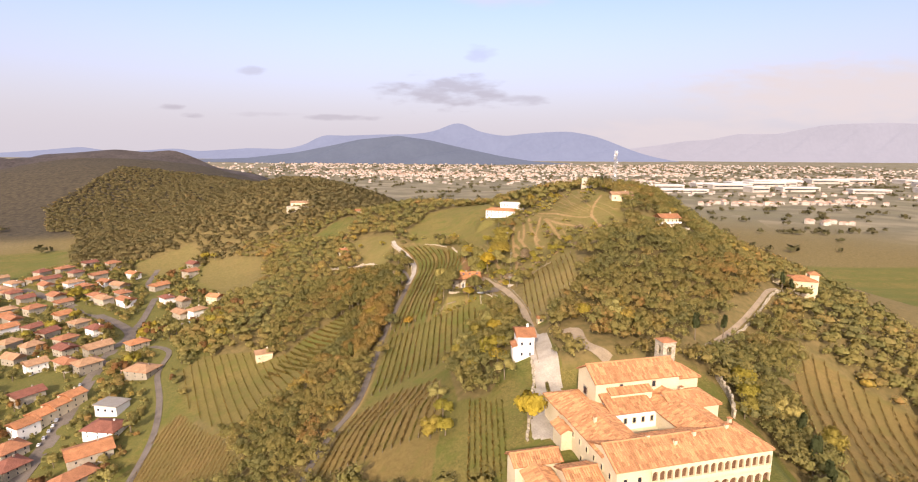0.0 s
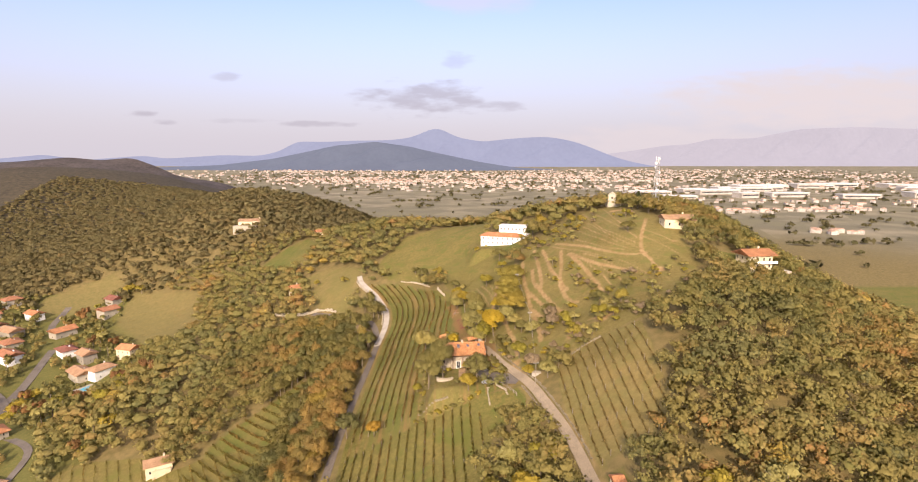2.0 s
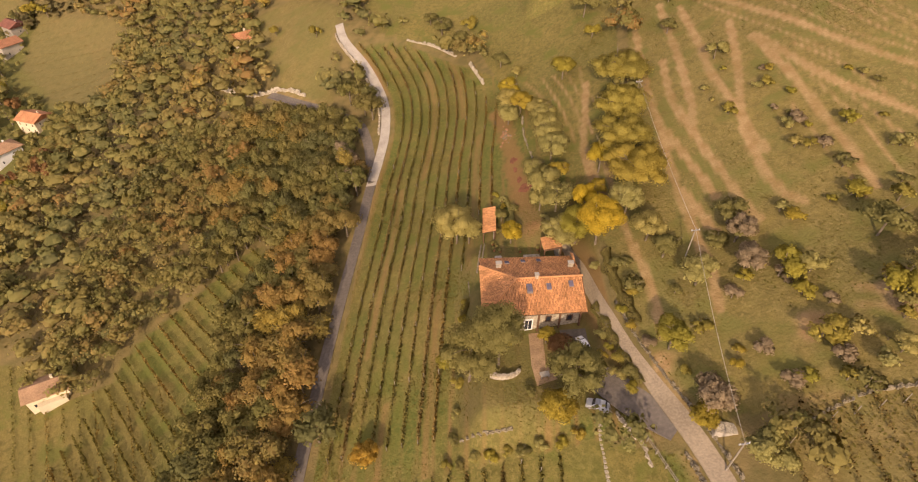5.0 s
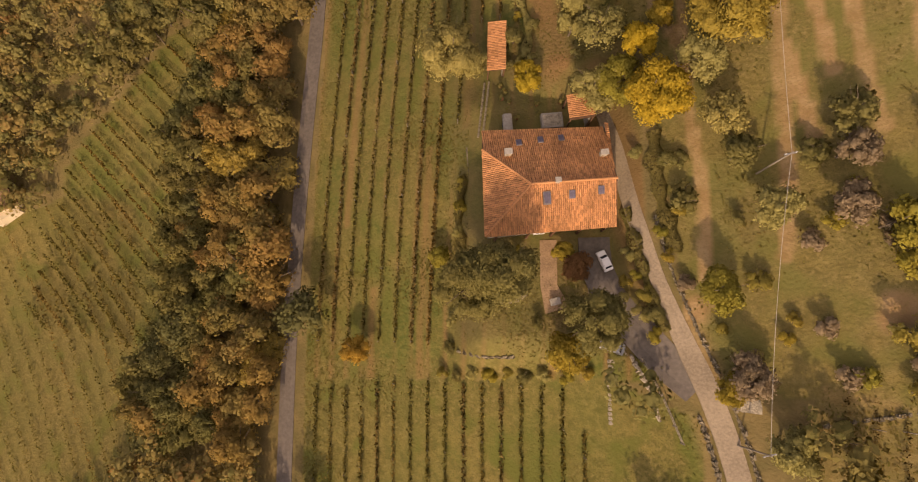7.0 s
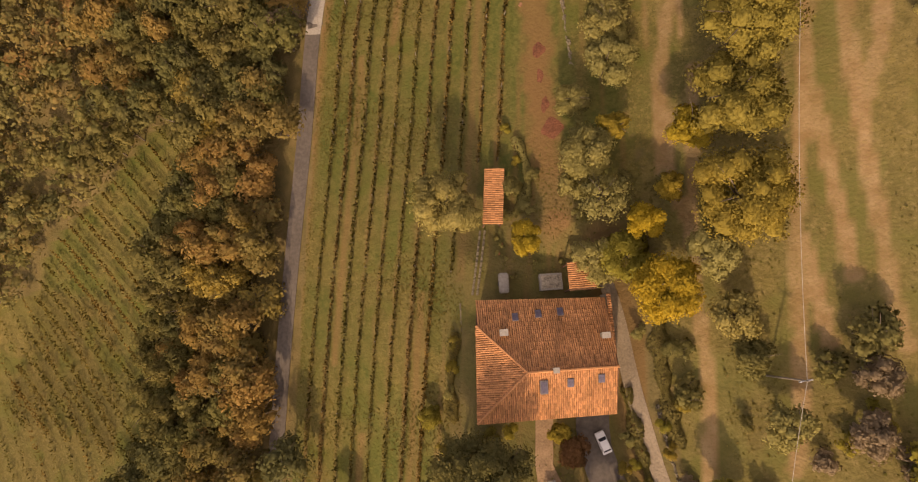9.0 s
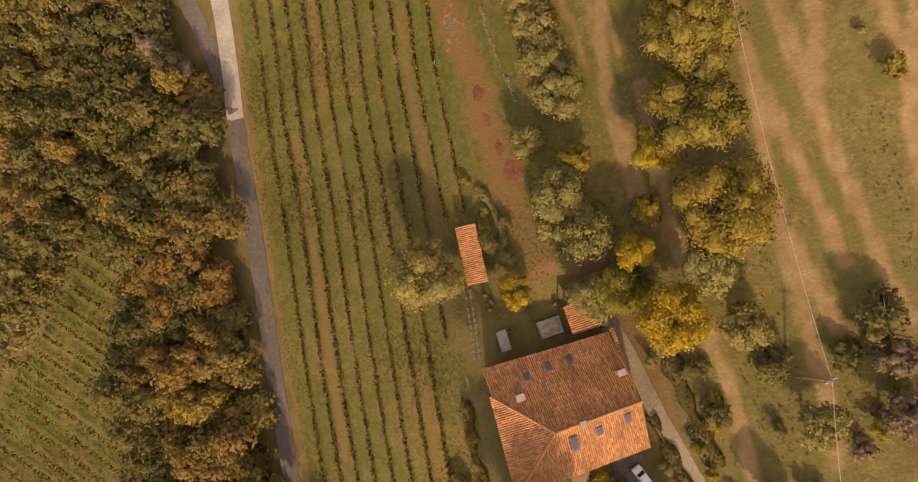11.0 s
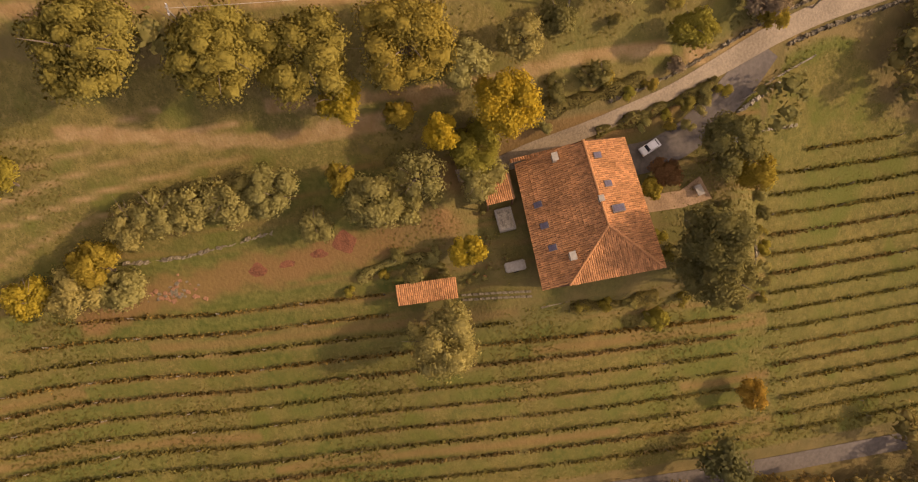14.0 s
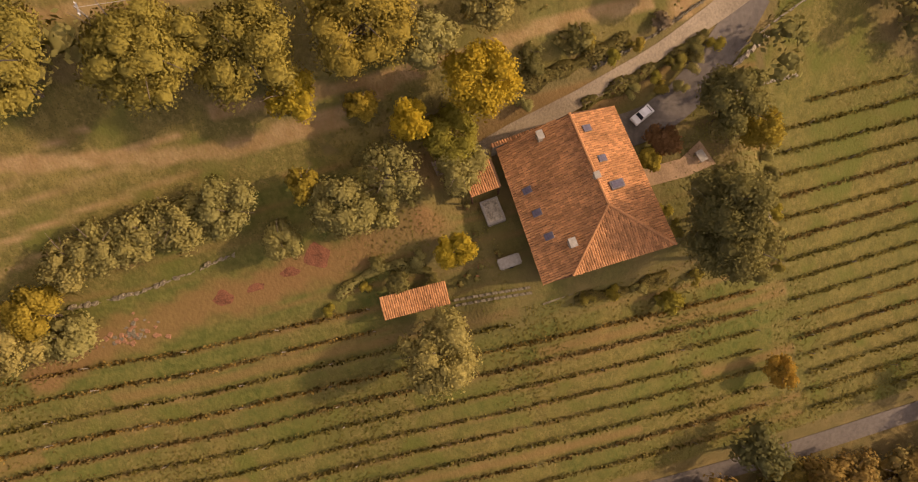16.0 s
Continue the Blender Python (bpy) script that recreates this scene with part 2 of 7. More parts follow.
def solid(points, faces_top, thick):
    """A sheet of corners and faces given a thickness downwards."""
    n = len(points)
    v = list(points) + [(x, y, z - thick) for x, y, z in points]
    f = [tuple(q) for q in faces_top] + [tuple(n + i for i in reversed(q)) for q in faces_top]
    edges = {}
    for q in faces_top:
        for a, b in zip(q, q[1:] + q[:1]):
            edges[(a, b)] = 1
    f += [(b, a, n + a, n + b) for a, b in edges if (b, a) not in edges]
    return v, f


def tiled(ring, peak, way, fall, pitch=0.165, course=0.3, jitter=0.009, seed=0):
    """Barrel tiles over a roof slope. ring: its outline in plan; peak: x, y, z of a point at its top; way: the way down in plan; fall: drop for each metre."""
    rng = np.random.RandomState(seed)
    w = np.array(way, float) / np.hypot(*way)
    s = np.array([-w[1], w[0]])
    o = np.array(peak[:2], float)
    pts = [((np.array(p) - o) @ s, (np.array(p) - o) @ w) for p in ring]
    lo, hi = min(p[0] for p in pts), max(p[0] for p in pts)
    v, f = [], []
    arc = [(-0.5, 0.0), (-0.3, 0.75), (0.0, 1.0), (0.3, 0.75), (0.5, 0.0)]
    for k in range(int((hi - lo) / pitch)):
        a = lo + (k + 0.5) * pitch
        hits = []
        for (ax, ay), (bx, by) in zip(pts, pts[1:] + pts[:1]):
            if (ax > a) != (bx > a):
                hits.append(ay + (by - ay) * (a - ax) / (bx - ax))
        hits.sort()
        for t0, t1 in zip(hits[::2], hits[1::2]):
            n = max(1, int((t1 - t0) / course))
            step = (t1 - t0) / n
            for j in range(n):
                b0, b1 = t0 + j * step, t0 + (j + 1.12) * step
                off, up = rng.normal(0, jitter), rng.normal(0, jitter * 0.5)
                i = len(v)
                for b, lift, wide in ((b0, 0.0, 0.86), (b1, 0.035, 1.0)):
                    for c, rise in arc:
                        p = o + s * (a + c * pitch * wide + off) + w * b
                        v.append((p[0], p[1], peak[2] - fall * b + lift + up + rise * pitch * 0.34))
                f += [(i + q, i + q + 1, i + q + 6, i + q + 5) for q in range(4)]
                f.append((i + 5, i + 6, i + 7, i + 8, i + 9))
    return v, f


def ridge_tiles(a, b, size=0.12, step=0.34):
    """Capping tiles along a ridge or hip."""
    a, b = Vector(a), Vector(b)
    n = max(1, int((b - a).length / step))
    points, radii = [], []
    for k in range(n):
        points += [a + (b - a) * (k / n), a + (b - a) * ((k + 0.97) / n)]
        radii += [size * 0.8, size]
    return tube(points, radii, 7)


def tube(points, radii, sides=6):
    """Corners and faces of a tapering tube along points."""
    v, f = [], []
    points = [Vector(p) for p in points]
    for k, (p, r) in enumerate(zip(points, radii)):
        d = (points[min(k + 1, len(points) - 1)] - points[max(k - 1, 0)]).normalized()
        q = d.to_track_quat("Z", "Y")
        for s in range(sides):
            a = 2 * math.pi * s / sides
            v.append(p + q @ Vector((math.cos(a) * r, math.sin(a) * r, 0)))
    for k in range(len(points) - 1):
        for s in range(sides):
            a, b = k * sides + s, k * sides + (s + 1) % sides
            f.append((a, b, b + sides, a + sides))
    f.append(tuple(range(len(v) - sides, len(v))))
    return v, f


def joined(parts):
    v, f = [], []
    for pv, pf in parts:
        o = len(v)
        v += [tuple(p) for p in pv]
        f += [tuple(i + o for i in face) for face in pf]
    return v, f


def window(parent, x, y, z, facing, w, h, frame_mat, deep=0.06, label=""):
    """A window in a wall: a frame proud of the wall, with its pane. facing: degrees, 0 looks along -y."""
    win = part("window", frame_shape(w, h, deep), frame_mat, parent, label, (x, y, z), facing)
    part("pane", box(-w / 2 + 0.02, w / 2 - 0.02, -deep * 0.35, -deep * 0.2, 0.02, h - 0.02), GLASS, win)
    return win


def frame_shape(w, h, deep):
    t = min(0.12, w * 0.14)
    bm = bmesh.new()
    for x0, x1, z0, z1 in ((-w / 2 - t, -w / 2 + 0.02, -t, h + t), (w / 2 - 0.02, w / 2 + t, -t, h + t), (-w / 2 + 0.02, w / 2 - 0.02, -t, 0.03), (-w / 2 + 0.02, w / 2 - 0.02, h - 0.03, h + t)):
        b = bmesh.ops.create_cube(bm, size=1)["verts"]
        for v in b:
            v.co = Vector((x0 + (v.co.x + 0.5) * (x1 - x0), -deep + (v.co.y + 0.5) * deep * 2, z0 + (v.co.z + 0.5) * (z1 - z0)))
    return bm


def arch_screen(x0, x1, z0, z1, n, open_w, sill, spring, thick=0.35, steps=8):
    """A wall along x pierced by n round-headed openings."""
    bay = (x1 - x0) / n
    v, f = [], []

    def quad(a, b, c, d):
        i = len(v)
        v.extend((a, b, c, d))
        f.append((i, i + 1, i + 2, i + 3))
    for k in range(n):
        a, b = x0 + k * bay, x0 + (k + 1) * bay
        m = (a + b) / 2
        l, r = m - open_w / 2, m + open_w / 2
        arch = [(m - open_w / 2 * math.cos(math.pi * s / steps), spring + open_w / 2 * math.sin(math.pi * s / steps)) for s in range(steps + 1)]
        for y, flip in ((0.0, False), (thick, True)):
            def face(p):
                q = [(px, y, pz) for px, pz in p]
                quad(*(reversed(q) if flip else q))
            face([(a, z0), (l, z0), (l, z1), (a, z1)])
            face([(r, z0), (b, z0), (b, z1), (r, z1)])
            if sill > z0:
                face([(l, z0), (r, z0), (r, sill), (l, sill)])
            for (ax, az), (bx, bz) in zip(arch, arch[1:]):
                face([(ax, az), (bx, bz), (bx, z1), (ax, z1)])
        rim = [(l, sill)] + arch + [(r, sill)]
        for (ax, az), (bx, bz) in zip(rim, rim[1:] + rim[:1]):
            quad((ax, 0, az), (ax, thick, az), (bx, thick, bz), (bx, 0, bz))
    return v, f

# ---- the lie of the land ----
PLAIN = -45.0
# rises and hollows: x, y, spread, height
VALLEY = [(-265, 170, 50, 2.9), (-240, 495, 85, 7), (-181, 198, 85, -6.8), (-174, 338, 30, -10.7), (-136, 250, 18, -8), (-132, 296, 30, -8.5), (-124, 514, 18, -11.5), (-122, 436, 85, 38.9), (-111, 325, 18, -2.8), (-98, 86, 18, 4.8), (-90, 100, 50, -12.3), (-90, 359, 30, 7.9)]
RIDGE = [(-73, 300, 18, 3.1), (-61, 174, 18, -3.4), (-48, -2, 18, -3.1), (-35, 61, 18, -7.2), (-35, 136, 18, 1.7), (-35, 262, 18, 5.9), (-27, 317, 30, 15.9), (-10, 23, 18, 2.7), (2, 174, 18, 5.5), (2, 514, 18, -4.6), (15, -2, 18, 11.1), (15, 65, 50, 26.8)]
EAST = [(28, 111, 18, 6.8), (28, 325, 18, 4.1), (36, 275, 30, 17.3), (40, 149, 18, 13.5), (40, 187, 18, 4.1), (53, 23, 18, 6.2), (57, 212, 30, 22.5), (57, 495, 85, -10.5), (65, 262, 18, 4.2), (78, 149, 30, 10.4), (91, 111, 18, -5.9), (91, 250, 18, 11.6), (92, 254, 140, 51.6), (120, 345, 50, -8.8), (154, 61, 18, 2.6), (166, 401, 18, -3.2), (204, 128, 30, -7.2), (236, 79, 85, -10.6), (236, 317, 85, -25.3), (254, 199, 18, -9.8)]
MOUNTAINS = [(-250, 620, 80, 30), (-140, 520, 62, 24), (-350, 740, 110, 24), (-470, 880, 140, 32), (-620, 960, 150, 36), (-520, 720, 100, 20), (-700, 800, 120, 24)]
HILLS = np.array(VALLEY + RIDGE + EAST + MOUNTAINS, float)


def smooth(e0, e1, v):
    t = np.clip((v - e0) / (e1 - e0), 0, 1)
    return t * t * (3 - 2 * t)


def land(x, y):
    """The height of the ground at x, y, for numbers or arrays."""
    x, y = np.asarray(x, float), np.asarray(y, float)
    z = np.full(np.broadcast(x, y).shape, PLAIN)
    for hx, hy, r, height in HILLS:
        z = z + height * np.exp(-((x - hx) ** 2 + (y - hy) ** 2) / (2 * r * r))
    # the level yard round the farmhouse
    yard = (1 - smooth(0.0, 3.0, np.abs(x - 1.5) - 5.2)) * (1 - smooth(0.0, 4.0, np.abs(y - 172.0) - 10.0))
    z = z + yard * (-0.35 + 0.13 * (x - 1.5) - z)
    # the level ground of the convent
    plot = (1 - smooth(0.0, 6.0, np.abs(x - 30) - 14)) * (1 - smooth(0.0, 7.0, np.abs(y - 78) - 16))
    z = z + plot * (0.6 - z)
    # the villa's level ground
    plot = (1 - smooth(0.0, 5.0, np.abs(x - 19.5) - 9)) * (1 - smooth(0.0, 5.0, np.abs(y - 250) - 6))
    z = z + plot * (12.4 + 0.09 * (x - 11.5) - z)
    return z


def height(x, y):
    return float(land(x, y))


def inside(x, y, corners):
    """Whether points lie in a polygon."""
    x, y = np.asarray(x, float), np.asarray(y, float)
    r = np.zeros(np.broadcast(x, y).shape, bool)
    for (ax, ay), (bx, by) in zip(corners, corners[1:] + corners[:1]):
        if ay != by:
            r ^= ((ay > y) != (by > y)) & (x < (bx - ax) * (y - ay) / (by - ay) + ax)
    return r


def curve(points, step=1.0):
    """A smooth line through the points, in steps of about that length."""
    p = [np.array(q, float) for q in points]
    p = [2 * p[0] - p[1], *p, 2 * p[-1] - p[-2]]
    out = []
    for a, b, c, d in zip(p, p[1:], p[2:], p[3:]):
        k = max(2, int(np.linalg.norm(c - b) / step))
        for t in np.arange(k) / k:
            out.append(0.5 * (2 * b + (c - a) * t + (2 * a - 5 * b + 4 * c - d) * t * t + (3 * b - a - 3 * c + d) * t ** 3))
    return np.array(out + [p[-2]])


def away(x, y, line):
    """The distance of points from a line."""
    x, y = np.asarray(x, float), np.asarray(y, float)
    best = np.full(x.shape, 1e9)
    for a, b in zip(line, line[1:]):
        ab = b - a
        t = np.clip(((x - a[0]) * ab[0] + (y - a[1]) * ab[1]) / max(1e-9, ab @ ab), 0, 1)
        best = np.minimum(best, np.hypot(x - a[0] - t * ab[0], y - a[1] - t * ab[1]))
    return best


WEST_LANE = curve([(-30, 92), (-28, 106), (-24, 120), (-24, 147), (-23.9, 160), (-23.3, 172), (-22.5, 184), (-21.6, 196), (-21.0, 207), (-20.2, 214), (-19.7, 222), (-20.7, 231), (-25, 242), (-31, 252), (-33, 258)])
BRANCH_LANE = curve([(-20.6, 209), (-22.2, 217.6), (-23.4, 222.4), (-25.4, 226.8), (-31, 232), (-40, 238), (-47, 243)])
EAST_ROAD = curve([(15.2, 78), (16.1, 91), (16.4, 104), (16.6, 117), (16.5, 135), (14.7, 149), (13.2, 156), (11.2, 161.7), (9.6, 166.6), (8.35, 172), (7.5, 178), (6.9, 181), (6.4, 184)])
FARM_DRIVE = curve([(12.2, 157.6), (10.0, 159.8), (8.2, 162.2), (6.6, 164.6), (5.6, 167.6), (5.5, 170)])
CAR_PARK = curve([(21, 110), (24.5, 109.5), (25, 103), (29, 98.5)])
SOUTH_ROAD = curve([(47.5, 104.5), (50, 107.5), (56, 114), (70, 129), (80, 140.5), (87, 149), (92, 153)])
MAIN_ROAD = curve([(-112, 110), (-119, 132), (-124, 153), (-133, 180), (-144, 212), (-155, 242), (-182, 261), (-222, 287), (-262, 312)], 3)
SIDE_ROAD = curve([(-150, 226), (-130, 212), (-113, 199), (-108, 182), (-97, 163), (-89, 145), (-84, 124), (-80, 100)], 3)
NORTH_ROAD = curve([(-155, 242), (-160, 262), (-168, 285), (-175, 300), (-190, 318), (-196, 340)], 3)
TRAILS = [curve(q) for q in (
    [(13.4, 212.6), (12.2, 205.3), (10.9, 198), (11.1, 188.6), (12.4, 183.8), (12.4, 179.4), (12.8, 175.1), (13.1, 170.1), (12.8, 166)],
    [(12.9, 197), (12.5, 190), (12.3, 183)],
    [(21.5, 219.5), (19.8, 205), (19.1, 193.8), (18.6, 187.5), (18.3, 182.5), (18.3, 177.6), (18.2, 171.3), (17.5, 166)],
    [(19.4, 194), (20.2, 188.1), (20.8, 183.9), (21.1, 180.3)],
    [(18.7, 183), (19.4, 178.4), (19.8, 175.8)],
    [(22.5, 208), (21.5, 199.5), (21.5, 195.2), (21.8, 191.9), (22.1, 188.6), (22.5, 184.5), (23.0, 179.1), (23.5, 175.5)],
    [(25.4, 222.5), (24.1, 206.2), (22.9, 195.6), (22.3, 193.4), (21.8, 191)],
    [(27.3, 219), (26.7, 207.2), (26.2, 200.3), (26.5, 189.8), (26.9, 183)],
    [(30.6, 209), (28.4, 198.1), (26.2, 189), (26, 179.2), (27.3, 175.8)],
    [(31.4, 203.5), (32.1, 193.1), (32.6, 182.1), (32.6, 174)],
    [(31.8, 202.8), (34.1, 192.1), (37.1, 185.2), (41.4, 177.4)],
    [(30.8, 217.2), (34.4, 205.7), (37.1, 196.9), (40.3, 190), (43.4, 186.7), (47.1, 186.2)],
    [(45.2, 188), (45.5, 182.2), (44.8, 175.7)],
    [(53.5, 208), (52.4, 205.2), (48.2, 196.1), (45.7, 189.1), (45.2, 185)])]
# narrow ledges between the terraces
LEDGES = [curve(q) for q in (
    [(44, 241.4), (42, 213.5), (43.4, 200.2), (45.5, 192.4)],
    [(41, 229.9), (41.5, 208.3), (43, 196.4), (45.7, 187.9)],
    [(46.2, 240.1), (45.4, 214.7), (45.9, 202.9), (46.8, 193.8)],
    [(50.2, 236.3), (47.3, 215.7), (46.8, 202.1)],
    [(30.7, 189.1), (31.3, 178.7), (31.4, 174)],
    [(35, 188.4), (36.8, 179.5), (37.4, 174)],
    [(33.9, 198.6), (36.8, 189.9), (38.3, 183)],
    [(32.7, 224.1), (35.8, 207.9), (38.4, 197), (42, 190.5)],
    [(36.5, 226), (38.2, 210), (40.6, 197), (43.5, 189.5)],
    [(38.8, 228), (40, 209), (42, 196)],
    [(28.5, 222), (30.5, 213), (33.5, 202.5), (36.5, 193)],
    [(33.4, 192), (34.6, 183), (34.8, 174)],
    [(39.5, 187), (41.5, 181), (42.5, 175)],
    [(47.6, 196), (50.5, 190), (52.5, 184)],
    [(49, 200), (53, 193), (55, 187)],
    [(13.2, 217.7), (13.1, 211.3), (14.1, 204)],
    [(11.3, 218.5), (12.2, 209.5), (12.3, 199.7)],
    [(9.4, 219.4), (10.7, 212.4), (11.2, 205.5), (10.9, 199.6)],
    [(7.8, 220.2), (9.3, 210.7), (10.2, 197.5), (10.4, 187.8)],
    [(5.2, 221.3), (7.1, 215.2), (8.2, 206.5), (8.5, 201.8)])]
FARM_TRACK = curve([(0.2, 216), (0.9, 211.6), (1.6, 206), (1.8, 199.3), (2.0, 194.1), (2.5, 190.1), (2.7, 187.3), (3.0, 183.8)])

MEADOW = [(-27, 263), (-18, 292), (2, 300), (20, 287), (11, 252), (21, 232), (14, 190), (9, 191), (-2, 237), (-23, 252)]
TAWNY = [(-60, 279), (-48, 280), (-34, 265), (-32, 234), (-43, 240)]
GLADE = [(-91, 320), (-71, 338), (-59, 316), (-68, 290)]
TERRACES = [(22, 228), (42, 239), (52, 238), (56, 221), (58, 196), (56, 184), (52, 172), (46, 161), (34, 155), (19, 157), (12, 158), (9, 190), (18, 205)]
EAST_VINES = [(19, 158), (33, 154), (32, 145), (29, 128), (18, 126), (17, 141)]
FIELD_A = [(-154, 302), (-168, 347), (-122, 324), (-106, 285), (-106, 271)]
FIELD_B = [(-204, 325), (-215, 348), (-189, 369), (-176, 358), (-183, 326)]
PLOUGH = [(-86, 155), (-63, 133), (-48, 112), (-49, 106), (-84, 122), (-88, 146)]
SLOPE_VINES = [(-100, 179), (-96, 189), (-76, 187), (-71, 179), (-59, 182), (-48, 180), (-43, 150), (-51, 143), (-56, 137), (-62, 134), (-84, 156)]
LOW_VINES = [(-66, 165), (-58, 187), (-40, 201), (-35, 197), (-40, 184), (-41, 160)]
MID_VINES = [(-22, 134), (-22, 160), (2, 160), (13, 155), (12, 149), (6, 146), (0, 124), (-2, 116), (0, 97), (11, 91), (11, 68), (-2, 70), (-27, 92), (-25, 106)]
LOWER_TERRACES = [(85, 127), (103, 113), (84, 80), (57, 72), (66, 104)]
CONVENT_ROWS = [(-27.5, 93), (-24, 112), (-14, 117), (-4, 114), (-2.5, 95), (-4, 72), (-10, 74)]
VINEYARD = [(-22, 158), (-20, 207), (-18, 222), (-19, 231), (-29, 250), (-17, 247), (-4, 233), (4, 222), (9, 190), (9, 158)]
CONVENT_PLOT = [(6, 58), (6, 94), (12, 112), (19, 112), (20, 98), (32, 97), (46, 100), (50, 92), (50, 58)]
HILL_GARDEN = [(60, 176), (60, 188), (78, 188), (80, 176)]
VILLA_GARDEN = [(8, 257), (26, 258), (30, 246), (26, 234), (20, 230), (10, 246)]
OPEN = [VILLA_GARDEN, MEADOW, TAWNY, GLADE, TERRACES, EAST_VINES, FIELD_A, FIELD_B, PLOUGH, SLOPE_VINES, LOW_VINES, MID_VINES, LOWER_TERRACES, VINEYARD, CONVENT_PLOT, HILL_GARDEN, [(9.5, 100), (16, 100), (16, 111), (9.5, 111)], [(17, 119), (20.5, 119), (20.5, 123), (17, 123)], [(52, 237), (57.5, 237), (57.5, 241), (52, 241)]]


def drawn(name, mesh, kind="", parent=None):
    ob = new(name, mesh)
    if kind:
        ob["kind"] = kind
    ob.parent = parent
    return ob


def mesh_of(name, verts, faces, mat):
    me = bpy.data.meshes.new(name)
    me.from_pydata([tuple(map(float, v)) for v in verts], [], [tuple(map(int, f)) for f in faces])
    me.materials.append(mat)
    return me


def axis(core0, core1, fine, mid0, mid1, middle, far0, far1):
    """Grid lines: fine in the core, wider outside it, and wider still towards the horizon."""
    a = list(np.arange(core0, core1 + 0.01, fine))
    v, s = core1, middle
    while v < far1:
        s = middle if v < mid1 else s * 1.16
        v += s
        a.append(min(v, far1))
    v, s = core0, middle
    while v > far0:
        s = middle if v > mid0 else s * 1.16
        v -= s
        a.insert(0, max(v, far0))
    return np.array(a)


gx, gy = axis(-26, 54, 0.33, -200, 110, 1.7, -4700, 4700), axis(150, 246, 0.33, 60, 380, 1.7, -1500, 4760)
GX, GY = np.meshgrid(gx, gy)
GZ = land(GX, GY)
near = (np.hypot(GX + 10, GY - 190) < 420)
rough = np.zeros_like(GZ)
for k, (amp, size) in enumerate(((0.35, 9.0), (0.14, 2.7))):
    ph = np.random.RandomState(4 + k).uniform(0, 6.28, (6, 3))
    for a, b, c in ph:
        rough += amp / 3 * np.sin(GX / size * math.cos(a) + GY / size * math.sin(a) * 1.3 + b) * np.sin(GY / size * math.cos(c) + b * 2)
flat = 1 - (1 - smooth(6, 9, np.abs(GX - 1.5))) * (1 - smooth(11, 14, np.abs(GY - 172)))
near_road = np.full(GX.shape, 1e9)
for line in [WEST_LANE, BRANCH_LANE, EAST_ROAD, FARM_DRIVE, CAR_PARK, SOUTH_ROAD]:
    near_road = np.minimum(near_road, away(GX, GY, line[::2]))
spurs = smooth(760, 820, GY) * smooth(-40, -25, GZ) * (GY < 1000)
GZ = GZ + spurs * (3.5 * np.sin(GX / 21 + 2 * np.sin(GY / 60)) * np.sin(GY / 47 + GX / 90) + 1.6 * np.sin(GX / 8.5 + GY / 19))
GZ = GZ + rough * near * flat * smooth(1.5, 4.0, near_road) * 0.6
banks = inside(GX, GY, TERRACES) & (GX > 14)
bare = np.zeros_like(GZ)
wob = 0.22 * np.sin(GX * 1.7 + GY * 0.9) + 0.16 * np.sin(GX * 3.1 - GY * 2.3) + 0.12 * np.sin(GX * 5.3 + GY * 4.1)
core = (GX > -27) & (GX < 56) & (GY > 148) & (GY < 248)


def worn(lines, half, edge, much, fade=0.35, ragged=0.5):
    """Bare ground along lines, ragged at its edges and patchy along them."""
    for k, line in enumerate(lines):
        d = np.full(GX.shape, 1e9)
        d[core] = away(GX[core], GY[core], line[::2])
        patchy = 1 - fade * (0.5 + 0.5 * np.sin(GY * 0.31 + GX * 0.2 + 2.1 * k))
        bare[core] = np.maximum(bare, much * patchy * (1 - smooth(half - edge, half + edge, d + ragged * wob)))[core]


worn(TRAILS, 0.45, 0.1, 0.95, 0.2, 0.15)
worn(LEDGES, 0.15, 0.15, 0.95, 0.3, 0.1)
worn([FARM_TRACK], 1.25, 0.6, 0.8, 0.2, 1.0)
for line in (WEST_LANE, EAST_ROAD, BRANCH_LANE):
    bare = np.maximum(bare, 0.8 * (1 - smooth(0.9, 2.2, away(GX, GY, line[::2]))))
bare = np.maximum(bare, banks * 0.12 * smooth(0.6, 0.95, np.abs(((GX - 0.12 * GY) / 3.6) % 1.0 - 0.5) * 2) * (0.5 + 0.5 * np.sin(GX * 0.4 + GY * 0.23)))
wood = np.ones_like(GZ)
for area in OPEN:
    wood[inside(GX, GY, area)] = 0
house_green = (1 - smooth(0, 3, np.abs(GX - 1.0) - 6)) * (1 - smooth(0, 4, np.abs(GY - 175) - 12))
wood = np.maximum(wood, house_green * (0.5 + 0.25 * np.sin(GX * 0.9 + GY * 0.6) * np.sin(GY * 0.8)))
wood[inside(GX, GY, FIELD_A) | inside(GX, GY, FIELD_B)] = 0.55
wood[inside(GX, GY, TAWNY)] = 0.15
wood[(GZ < -36) & (GY < 420)] = 0
wood[(np.hypot(GX + 100, GY - 300) > 900) & (GZ < -38)] = 0
